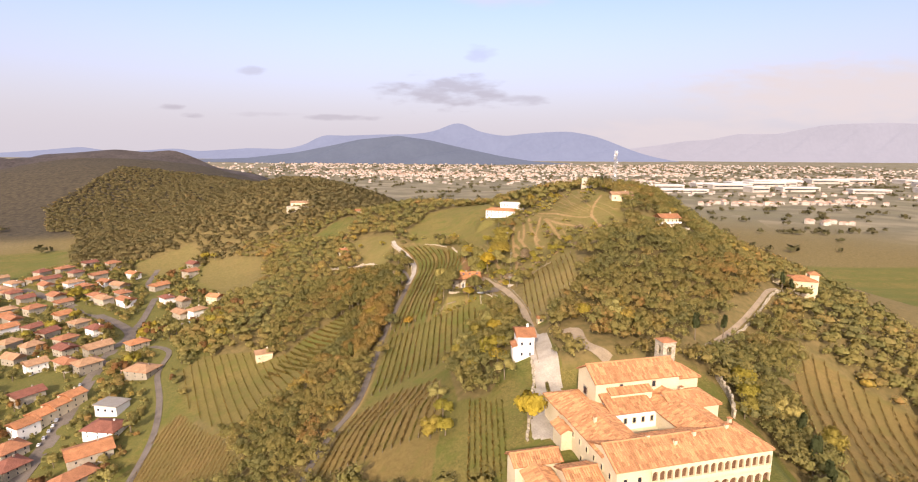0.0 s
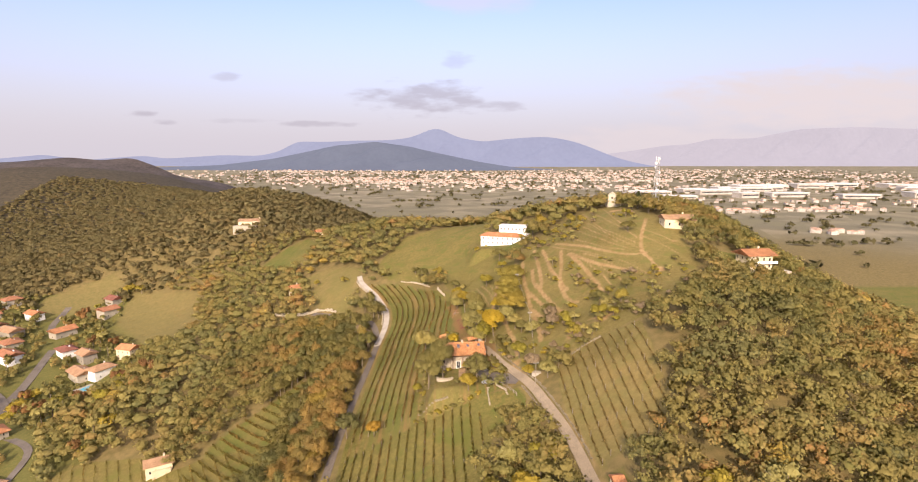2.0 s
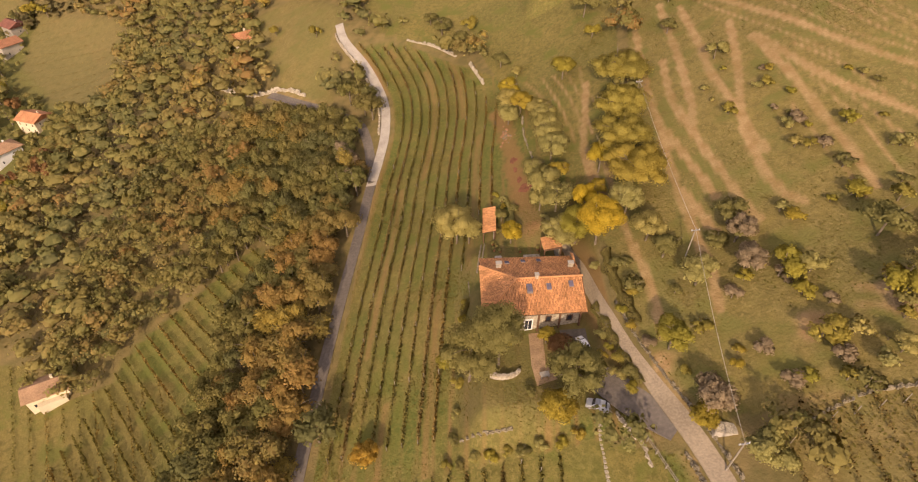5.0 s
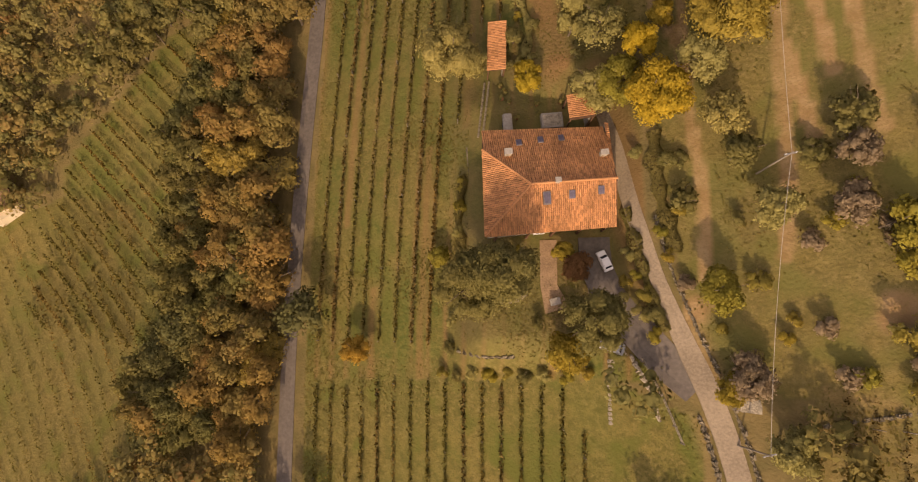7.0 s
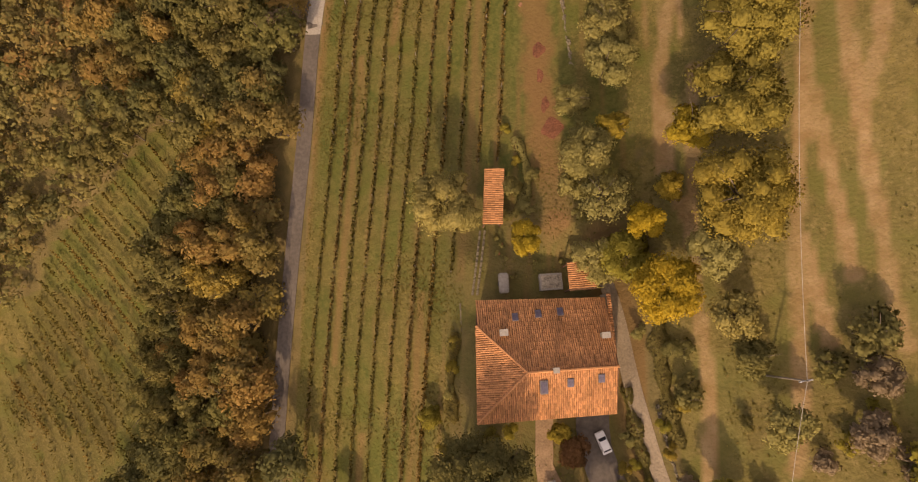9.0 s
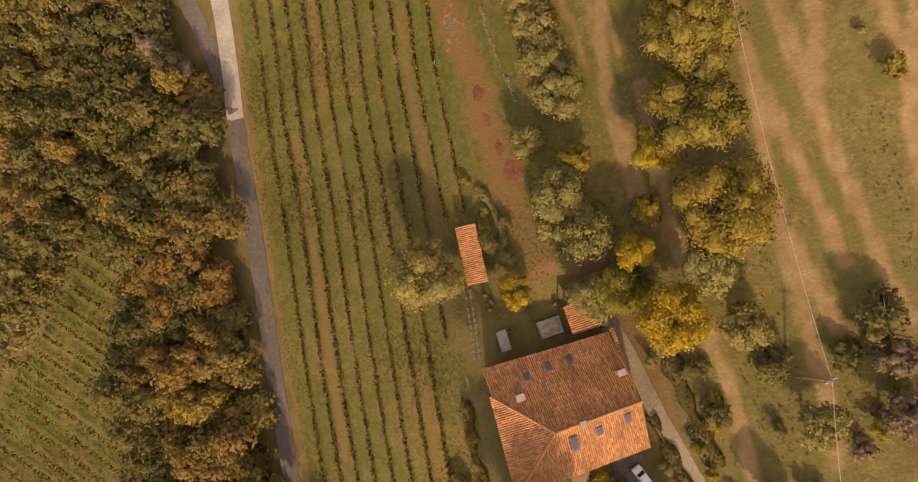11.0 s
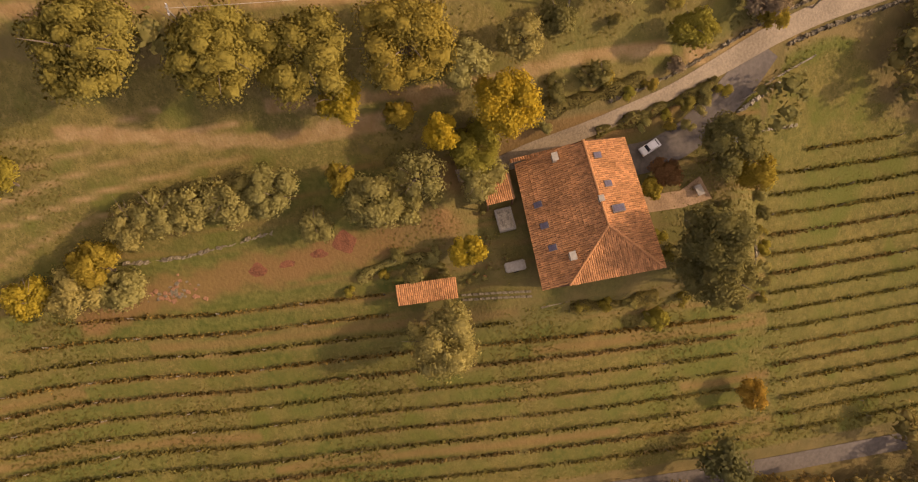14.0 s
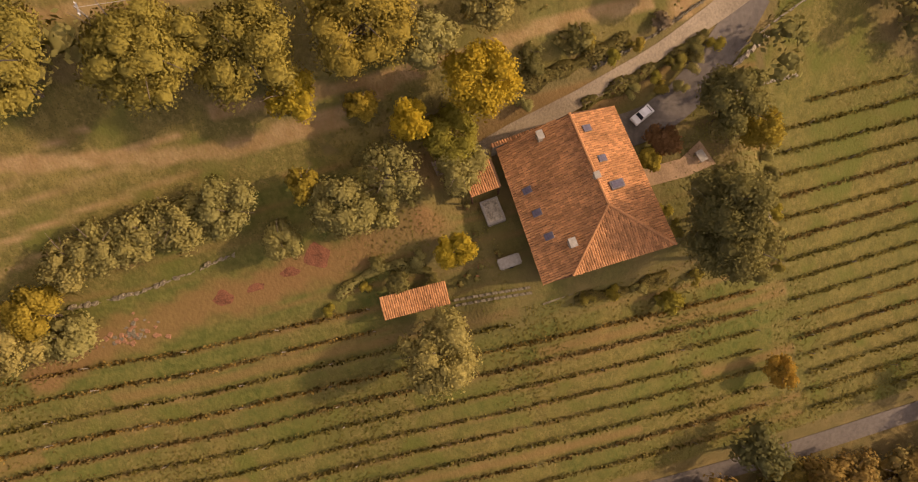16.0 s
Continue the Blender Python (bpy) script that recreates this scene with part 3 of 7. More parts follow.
wood[(GZ < -30) & (GX < -92) & (GX > -285) & (GY > 108) & (GY < 352) & ~inside(GX, GY, FIELD_A) & ~inside(GX, GY, FIELD_B)] = 0.3
plough = inside(GX, GY, PLOUGH) * 0.35 + inside(GX, GY, SLOPE_VINES) * 0.1 + (inside(GX, GY, FIELD_A) | inside(GX, GY, FIELD_B) | inside(GX, GY, TAWNY)) * 0.2 + inside(GX, GY, TERRACES) * 0.16 + inside(GX, GY, MEADOW) * 0.05 + inside(GX, GY, EAST_VINES) * 0.3 + inside(GX, GY, LOWER_TERRACES) * 0.35 + inside(GX, GY, CONVENT_ROWS) * 0.3
# worked strips between some vine rows and bare soil patches
lane_off = away(GX, GY, WEST_LANE[::2])
row_at = (lane_off - 1.75) / 1.66
strip = np.isin(np.floor(row_at), (2, 4, 7, 9, 12, 14)) & inside(GX, GY, VINEYARD + []) & (np.sin(GY * 0.09 + np.floor(row_at) * 1.7) > 0.15)
bare = np.maximum(bare, strip * 0.5 * (1 - smooth(0.1, 0.34, np.abs(row_at % 1.0 - 0.5))))
bare = np.maximum(bare, inside(GX, GY, VINEYARD + []) * (0.42 + 0.25 * np.sin(GX * 0.5 + GY * 0.11)) * smooth(0.30, 0.5, np.abs((row_at + 0.06) % 1.0 - 0.5)) * (lane_off > 1.4))
for px, py, r in ((51.5, 228.0, 3.2), (12.2, 163.5, 1.5), (29.3, 163.5, 3.2), (23.2, 162.9, 1.8), (45.7, 176.9, 1.6), (2.6, 185.6, 1.6)):
    bare = np.maximum(bare, 1 - smooth(0.5, 1.0, np.hypot(GX - px, GY - py) / r + 0.25 * np.sin(GX * 2.1 + GY) * np.sin(GY * 1.7)))
lush = np.clip(0.5 + 0.5 * np.sin(GX * 0.33 + 1.7 * np.sin(GY * 0.14)) * np.sin(GY * 0.21 + GX * 0.13) + 0.35 * np.sin(GX * 1.1 + GY * 0.7) * np.sin(GY * 0.9), 0, 1) * (1 - 0.6 * np.clip(plough, 0, 1)) * np.where((inside(GX, GY, TERRACES) & (GX > 15)) | inside(GX, GY, MEADOW), 0.3, np.where(inside(GX, GY, SLOPE_VINES) | inside(GX, GY, MID_VINES), 0.5, 1.0))
for line, wide in ((EAST_ROAD, 3.4), (FARM_TRACK, 4.0)):
    lush = np.maximum(lush, 0.9 * (1 - smooth(wide * 0.4, wide, away(GX, GY, line[::3]))))
red = np.maximum((inside(GX, GY, VINEYARD + []) | inside(GX, GY, CONVENT_ROWS) | inside(GX, GY, PLOUGH) | inside(GX, GY, SLOPE_VINES) | inside(GX, GY, LOWER_TERRACES)) * 0.85, 1 - smooth(1.5, 3.5, away(GX, GY, FARM_TRACK[::3])))
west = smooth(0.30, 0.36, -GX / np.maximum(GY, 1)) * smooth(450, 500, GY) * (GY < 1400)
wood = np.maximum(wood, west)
lush[(GZ < -30) & ~inside(GX, GY, SLOPE_VINES) & (GX < -92) & (GX > -300) & (GY > 108) & (GY < 352)] = 0.95
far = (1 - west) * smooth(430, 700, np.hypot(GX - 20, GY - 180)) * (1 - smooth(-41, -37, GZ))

nxs, nys = len(gx), len(gy)
gv = np.stack([GX, GY, GZ], -1).reshape(-1, 3)
idx = np.arange(nxs * nys).reshape(nys, nxs)
gf = np.stack([idx[:-1, :-1], idx[:-1, 1:], idx[1:, 1:], idx[1:, :-1]], -1).reshape(-1, 4)
GROUND = bpy.data.materials.new("ground")
ground_mesh = bpy.data.meshes.new("ground")
ground_mesh.from_pydata(gv.tolist(), [], gf.tolist())
ground_mesh.materials.append(GROUND)
ground_mesh.polygons.foreach_set("use_smooth", np.ones(len(gf), bool))
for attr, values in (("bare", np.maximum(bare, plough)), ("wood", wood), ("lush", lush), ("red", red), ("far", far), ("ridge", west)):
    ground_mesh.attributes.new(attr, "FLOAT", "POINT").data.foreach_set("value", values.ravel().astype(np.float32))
ground = tagged(new("ground", ground_mesh), "hilly grassland with bare earth paths", "ground", kind="structure")


def ground_nodes():
    GROUND.use_nodes = True
    n, l = GROUND.node_tree.nodes, GROUND.node_tree.links
    p = n["Principled BSDF"]
    p.inputs["Roughness"].default_value, p.inputs["Specular IOR Level"].default_value = 0.95, 0.1
    where = n.new("ShaderNodeTexCoord").outputs["Object"]

    def noisy(scale, detail=5):
        t = n.new("ShaderNodeTexNoise")
        t.inputs["Scale"].default_value, t.inputs["Detail"].default_value = scale, detail
        l.new(where, t.inputs["Vector"])
        return t.outputs["Fac"]

    def blend(fac, a, b):
        m = n.new("ShaderNodeMix")
        m.data_type = "RGBA"
        for value, socket in ((fac, 0), (a, 6), (b, 7)):
            if isinstance(value, tuple):
                m.inputs[socket].default_value = (*value, 1)
            else:
                l.new(value, m.inputs[socket])
        return m.outputs[2]

    def ramped(fac, lo, hi):
        r = n.new("ShaderNodeMapRange")
        r.inputs["From Min"].default_value, r.inputs["From Max"].default_value = lo, hi
        l.new(fac, r.inputs["Value"])
        return r.outputs[0]

    def attribute(name):
        a = n.new("ShaderNodeAttribute")
        a.attribute_name = name
        return a.outputs["Fac"]

    grass = blend(ramped(noisy(0.09), 0.38, 0.62), (0.15, 0.138, 0.04), (0.215, 0.17, 0.053))
    grass = blend(ramped(noisy(1.3, 6), 0.35, 0.7), grass, (0.11, 0.098, 0.028))
    grass = blend(ramped(noisy(3.2, 8), 0.5, 0.72), grass, (0.235, 0.185, 0.068))
    grass = blend(ramped(noisy(9.0, 6), 0.52, 0.7), grass, (0.10, 0.09, 0.025))
    grass = blend(ramped(noisy(0.27, 3), 0.52, 0.66), grass, (0.12, 0.125, 0.03))
    green = blend(ramped(noisy(2.2, 7), 0.38, 0.66), (0.085, 0.10, 0.024), (0.15, 0.145, 0.04))
    grass = blend(ramped(attribute("lush"), 0.2, 0.95), grass, green)
    earth = blend(ramped(noisy(0.8), 0.35, 0.65), (0.285, 0.178, 0.08), (0.385, 0.262, 0.13))
    earth = blend(ramped(noisy(6.0, 7), 0.5, 0.75), earth, (0.27, 0.19, 0.075))
    earth = blend(attribute("red"), earth, (0.25, 0.135, 0.058))
    floor = blend(ramped(noisy(0.6), 0.35, 0.65), (0.14, 0.115, 0.045), (0.21, 0.155, 0.065))
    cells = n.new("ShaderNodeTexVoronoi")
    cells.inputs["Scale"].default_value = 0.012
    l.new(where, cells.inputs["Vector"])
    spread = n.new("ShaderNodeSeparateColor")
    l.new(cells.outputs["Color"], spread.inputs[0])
    # field tones of the far plain, their pale grey cast partly painted haze
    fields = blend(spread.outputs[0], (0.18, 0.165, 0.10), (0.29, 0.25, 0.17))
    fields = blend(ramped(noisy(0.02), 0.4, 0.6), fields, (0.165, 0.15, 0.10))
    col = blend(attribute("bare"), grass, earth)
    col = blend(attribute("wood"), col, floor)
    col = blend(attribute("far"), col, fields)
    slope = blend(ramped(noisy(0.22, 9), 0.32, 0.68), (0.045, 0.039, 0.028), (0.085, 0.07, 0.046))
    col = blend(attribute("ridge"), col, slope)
    l.new(col, p.inputs["Base Color"])
    b = n.new("ShaderNodeBump")
    b.inputs["Strength"].default_value, b.inputs["Distance"].default_value = 0.5, 0.15
    l.new(noisy(4.0, 6), b.inputs["Height"])
    l.new(b.outputs[0], p.inputs["Normal"])


ground_nodes()


def ribbon(name, line, width, mat, lift=0.07, label="", category="road", thick=0.12):
    """A road laid on the ground along a line."""
    d = np.gradient(line, axis=0)
    d /= np.linalg.norm(d, axis=1)[:, None]
    side = np.stack([-d[:, 1], d[:, 0]], -1)
    rows = []
    for k, f in enumerate((-0.5, -0.5, -0.2, 0.2, 0.5, 0.5)):
        p = line + side * width * f
        mid = land(line[:, 0], line[:, 1])
        z = np.maximum(mid * 0.5 + land(p[:, 0], p[:, 1]) * 0.5, land(p[:, 0], p[:, 1])) + lift - (thick if k in (0, 5) else 0)
        rows.append(np.column_stack([p, z]))
    v = np.stack(rows, 1).reshape(-1, 3)
    i = np.arange(len(line) * 6).reshape(-1, 6)
    f = np.stack([i[:-1, :-1], i[1:, :-1], i[1:, 1:], i[:-1, 1:]], -1).reshape(-1, 4)
    return tagged(new(name, mesh_of(name, v, f[:, ::-1], mat)), label, category, kind="structure")


ribbon("road_west_lane", WEST_LANE[WEST_LANE[:, 1] < 209], 1.7, ASPHALT, label="narrow worn asphalt lane between vineyard and wood")
ribbon("road_north_lane", WEST_LANE[WEST_LANE[:, 1] > 207.8], 1.75, CONCRETE, lift=0.06, label="pale concrete lane round the head of the vineyard")
ribbon("road_branch_lane", BRANCH_LANE, 1.7, ASPHALT, label="narrow asphalt lane down into the wood", lift=0.05)
ribbon("road_east", EAST_ROAD, (1.5 - 0.5 * smooth(158, 168, EAST_ROAD[:, 1]))[:, None], GRAVEL, label="pale gravel hill road beside the farmhouse")
ribbon("road_farm_drive", FARM_DRIVE, 2.6, ASPHALT, lift=0.05, label="short grey drive into the farmyard")
ribbon("road_car_park", CAR_PARK, 2.4, GRAVEL, label="pale gravel car park behind the church")
ribbon("road_south", SOUTH_ROAD, 1.15, GRAVEL, label="pale walled road up to the villa")
ribbon("road_valley", MAIN_ROAD, 4.8, ASPHALT, label="wide grey asphalt road through the village")
ribbon("road_valley_side", SIDE_ROAD, 1.9, ASPHALT, label="grey side road below the vineyards")
ribbon("road_valley_north", NORTH_ROAD, 3.0, ASPHALT, label="grey country road past the fields")

# ---- trees, vines ----
def leaf_cards(rng, centres, normals, size, flat=0.75, up=0.8, tossed=0.42):
    """Leaves as small bent quads: centres, the ways that they face, and their sizes."""
    k = len(centres)
    nrm = normals + rng.normal(0, flat, (k, 3))
    nrm /= np.linalg.norm(nrm, axis=1)[:, None] + 1e-9
    a = np.cross(nrm, rng.normal(0, 1, (k, 3)))
    a /= np.linalg.norm(a, axis=1)[:, None] + 1e-9
    b = np.cross(nrm, a)
    s = (size * rng.uniform(0.6, 1.4, k))[:, None]
    v = np.stack([centres - a * s, centres - b * s * 0.62, centres + a * s * 0.9, centres + b * s * 0.62], 1)
    v[:, 1] += nrm * s * 0.18
    v[:, 3] += nrm * s * 0.18
    out = 0.8 * normals / (np.linalg.norm(normals, axis=1)[:, None] + 1e-9) + (0, 0, up) + nrm * tossed
    out /= np.linalg.norm(out, axis=1)[:, None] + 1e-9
    return v.reshape(-1, 3), np.repeat(out, 4, axis=0)


def quads(name, leaves, mat, extra=None):
    """A mesh of loose quads, with their corners in fours and the ways that the leaf masses face."""
    v, out = leaves
    k = len(v) // 4
    me = bpy.data.meshes.new(name)
    me.vertices.add(len(v))
    me.vertices.foreach_set("co", np.asarray(v, np.float32).ravel())
    me.loops.add(4 * k)
    me.loops.foreach_set("vertex_index", np.arange(4 * k, dtype=np.int32))
    me.polygons.add(k)
    me.polygons.foreach_set("loop_start", np.arange(0, 4 * k, 4, dtype=np.int32))
    me.update(calc_edges=True)
    me.attributes.new("out", "FLOAT_VECTOR", "POINT").data.foreach_set("vector", np.asarray(out, np.float32).ravel())
    if extra is not None:
        me.attributes.new("tree", "FLOAT", "POINT").data.foreach_set("value", np.asarray(extra, np.float32))
    me.materials.append(mat)
    return me


def crown_points(rng, n, lobes, rx, rz, low=-0.55, hollow=0.7, core=3, inner=0.72):
    """Leaf points and outward ways over a crown of several lobes, and the thick twiggy leaf mass inside each lobe as loose patches."""
    d = rng.normal(0, 1, (lobes, 3))
    d[:, 2] = np.abs(d[:, 2]) * 0.8 - 0.25
    d /= np.linalg.norm(d, axis=1)[:, None]
    mid = d * np.array([rx, rx, rz]) * rng.uniform(0.35, 0.72, lobes)[:, None] * (0.6 if lobes < 4 else 1)
    rad = rng.uniform(0.26, 0.48, lobes) * (1 + max(0, 6 - lobes) * 0.15) * min(1.0, (13 / lobes) ** 0.4)
    pick = rng.choice(lobes, n, p=rad ** 2 / np.sum(rad ** 2))
    way = rng.normal(0, 1, (n, 3))
    way /= np.linalg.norm(way, axis=1)[:, None]
    way[:, 2] = np.where(way[:, 2] < low, -way[:, 2], way[:, 2])
    r = rad[pick] * rng.uniform(hollow, 1.25, n)
    size = np.array([rx, rx, rz])
    leaf_at, leaf_way = mid[pick] + way * r[:, None] * size, way + mid[pick] / rx * 0.4
    # patches over the inside of each lobe
    u = np.linspace(-1, 1, core + 1)
    sides = []
    for ax in range(3):
        for sg in (-1, 1):
            for i in range(core):
                for j in range(core):
                    q = np.array([(sg, u[i], u[j]), (sg, u[i + 1], u[j]), (sg, u[i + 1], u[j + 1]), (sg, u[i], u[j + 1])])
                    sides.append(np.roll(q, ax, axis=1))
    ball = np.array(sides).reshape(-1, 3)
    ball /= np.linalg.norm(ball, axis=1)[:, None]
    ball = ball[np.repeat(ball.reshape(-1, 4, 3).mean(1)[:, 2] > -0.5, 4)]
    v, out = [], []
    for k in range(lobes):
        lump = inner + 0.16 * np.sin(ball[:, 0] * 5 + k) * np.sin(ball[:, 1] * 5 + 2 * k) + 0.1 * np.sin(ball[:, 2] * 9 + k)
        v.append(mid[k] + ball * (rad[k] * lump)[:, None] * size)
        out.append(ball + mid[k] / rx * 0.4 + (0, 0, 0.7))
    v, out = np.concatenate(v), np.concatenate(out)
    out /= np.linalg.norm(out, axis=1)[:, None]
    return leaf_at, leaf_way, (v, out)


def with_core(leaves, core, up=0.0):
    return np.concatenate([leaves[0], core[0] + (0, 0, up)]), np.concatenate([leaves[1], core[1]])


def wooden(rng, height, spread, limbs, thick):
    """A trunk with limbs that reach into the crown."""
    parts = []
    lean = rng.normal(0, 0.05, 2) * height
    stem = [(0, 0, -0.5), (lean[0] * 0.3, lean[1] * 0.3, height * 0.3), (lean[0], lean[1], height * 0.62), (lean[0] * 1.5, lean[1] * 1.5, height * 0.88)]
    parts.append(tube(stem, [thick * 1.25, thick, thick * 0.6, thick * 0.15]))
    for k in range(limbs):
        a, z = rng.uniform(0, 6.28), rng.uniform(0.3, 0.65) * height
        reach, rise = spread * rng.uniform(0.5, 0.95), height * rng.uniform(0.12, 0.32)
        o = Vector((lean[0] * z / height, lean[1] * z / height, z))
        w = Vector((math.cos(a) * reach, math.sin(a) * reach, rise))
        parts.append(tube([o, o + w * 0.5 + Vector((0, 0, rise * 0.15)), o + w], [thick * 0.5, thick * 0.32, thick * 0.08], 5))
    return joined(parts)


GREEN = (0.213, 0.206, 0.075)
OLIVE = (0.312, 0.265, 0.090)
BROWN = (0.362, 0.256, 0.090)
RUST = (0.396, 0.228, 0.084)
YELLOW = (0.460, 0.333, 0.076)
WOOD_TONES = [GREEN, (0.250, 0.231, 0.083), (0.194, 0.188, 0.077), (0.275, 0.244, 0.088), OLIVE, (0.237, 0.225, 0.075), OLIVE, (0.300, 0.250, 0.083), (0.288, 0.244, 0.088), BROWN, (0.312, 0.263, 0.090), (0.338, 0.256, 0.088), RUST, (0.338, 0.263, 0.088), YELLOW]
WOODLAND = foliage("autumn_leaves", WOOD_TONES[:9])
WOODLAND_RUST = foliage("rusty_autumn_leaves", [(0.346, 0.281, 0.095), (0.389, 0.283, 0.095), (0.335, 0.270, 0.092), (0.443, 0.292, 0.095), (0.410, 0.292, 0.091), (0.464, 0.281, 0.097), (0.313, 0.254, 0.091), (0.518, 0.378, 0.091)])
# same leaf tones lifted by about 1.3, haze put into the colour
WOODLAND_HAZED = foliage("autumn_leaves_hazed", [(r * 1.3, g * 1.28, b * 1.3) for r, g, b in WOOD_TONES], by="tree")
# brown wood tones, brightened in the colour to stand in for haze
RIDGE_WOOD = foliage("ridge_leaves", [(0.231, 0.204, 0.099), (0.276, 0.221, 0.099), (0.243, 0.211, 0.099), (0.309, 0.226, 0.098)], by="tree")
PLAIN_WOOD = foliage("copse_leaves", [(0.16, 0.15, 0.07), (0.19, 0.16, 0.08)], by="tree")
LEAVES = {
    "gold": foliage("golden_leaves", [(0.672, 0.483, 0.058), (0.588, 0.452, 0.068), (0.714, 0.483, 0.058)]),
    "walnut": foliage("tawny_leaves", [(0.46, 0.37, 0.085), (0.40, 0.335, 0.085), (0.52, 0.385, 0.08)]),
    "olive": foliage("grey_green_leaves", [(0.496, 0.427, 0.150), (0.434, 0.390, 0.143), (0.540, 0.443, 0.150)]),
    "dark": foliage("dark_green_leaves", [(0.317, 0.277, 0.097), (0.284, 0.257, 0.092), (0.365, 0.297, 0.101)]),
    "lime": foliage("yellow_green_leaves", [(0.460, 0.374, 0.071), (0.391, 0.345, 0.069), (0.517, 0.385, 0.069)]),
    "rust": foliage("rusty_leaves", [(0.38, 0.20, 0.085), (0.33, 0.18, 0.08), (0.42, 0.23, 0.085)]),
    "orange": foliage("orange_leaves", [(0.60, 0.36, 0.06), (0.54, 0.34, 0.07), (0.64, 0.39, 0.07)]),
    "pale": foliage("pale_dry_leaves", [(0.42, 0.32, 0.20), (0.37, 0.28, 0.17), (0.46, 0.35, 0.22)]),
    "cypress": foliage("cypress_needles", [(0.09, 0.105, 0.045), (0.10, 0.115, 0.05), (0.085, 0.098, 0.042)]),
}
VINE = foliage("vine_leaves", [(0.238, 0.210, 0.059), (0.280, 0.224, 0.063), (0.364, 0.238, 0.073), (0.252, 0.210, 0.059)], by="object")
VINE_DRY = foliage("dry_vine_leaves", [(0.308, 0.209, 0.077), (0.275, 0.193, 0.068), (0.330, 0.220, 0.083)], by="object")


def make_tree(name, seed, r, height, leaves, n, size, limbs=5, lobes=12, thick=0.12, hollow=0.7, core=3, inner=0.7):
    """A tree at the origin: trunk with limbs, and a crown of leaves."""
    rng = np.random.RandomState(seed)
    thing = new(name)
    v, f = wooden(rng, height, r, limbs, thick)
    part_trunk = new("trunk", mesh_of("trunk", v, f, BARK))
    part_trunk.parent = thing
    rz = height * 0.42
    c, w, mass = crown_points(rng, n, lobes, r, rz, hollow=hollow, core=core, inner=inner)
    c[:, 2] += height * 0.58
    crown = new("crown", quads("crown", with_core(leaf_cards(rng, c, w, size), mass, height * 0.58), leaves))
    crown.parent = thing
    return thing


def put_tree(ob, x, y, turn=0.0, s=1.0, sz=1.0, sink=0.0):
    ob.matrix_basis = pose(x, y, height(x, y) - sink, 0, 0, turn) @ Matrix.Diagonal((s, s, s * sz, 1))
    return ob


# single trees: x, y, crown radius, height, leaves, how many leaves
TREES_NEAR = [
    (9.2, 179.6, 2.3, 6.0, "gold", 2600), (8.3, 184.4, 1.25, 5.2, "gold", 1200), (7.6, 182.4, 1.9, 5.0, "lime", 1500), (5.7, 182.2, 1.75, 4.6, "olive", 1300),
    (5.8, 187.0, 1.9, 4.2, "bare", 420), (4.8, 190.4, 1.9, 4.2, "olive", 1300), (6.8, 192.8, 1.0, 3.2, "lime", 600), (4.0, 188.2, 1.1, 3.2, "olive", 700),
    (6.6, 198.0, 1.7, 4.0, "olive", 1200), (6.7, 201.2, 1.65, 3.8, "olive", 1100), (6.7, 203.9, 1.55, 3.8, "olive", 1100), (6.5, 206.5, 1.6, 3.8, "olive", 1100),
    (6.2, 209.1, 1.6, 3.6, "olive", 1000), (3.7, 212.6, 1.9, 3.8, "lime", 1100), (1.8, 211.6, 1.7, 3.4, "olive", 900), (2.1, 214.6, 1.9, 4.0, "olive", 1100), (2.1, 218.0, 1.5, 4.0, "gold", 1000),
    (16.2, 206.6, 3.9, 6.2, "walnut", 2600), (15.0, 198.4, 3.5, 6.0, "walnut", 2400), (14.0, 192.8, 3.2, 5.8, "walnut", 2300), (11.5, 191.3, 1.5, 4.6, "gold", 900),
    (13.9, 185.8, 3.5, 5.8, "walnut", 2300), (12.6, 182.2, 1.7, 4.4, "olive", 900), (0.2, 184.1, 1.25, 2.9, "gold", 1000),
    (-5.2, 165.9, 2.7, 8.0, "dark", 2800), (-2.3, 166.3, 2.4, 8.3, "dark", 2600), (2.6, 160.4, 1.5, 3.4, "lime", 1000)]
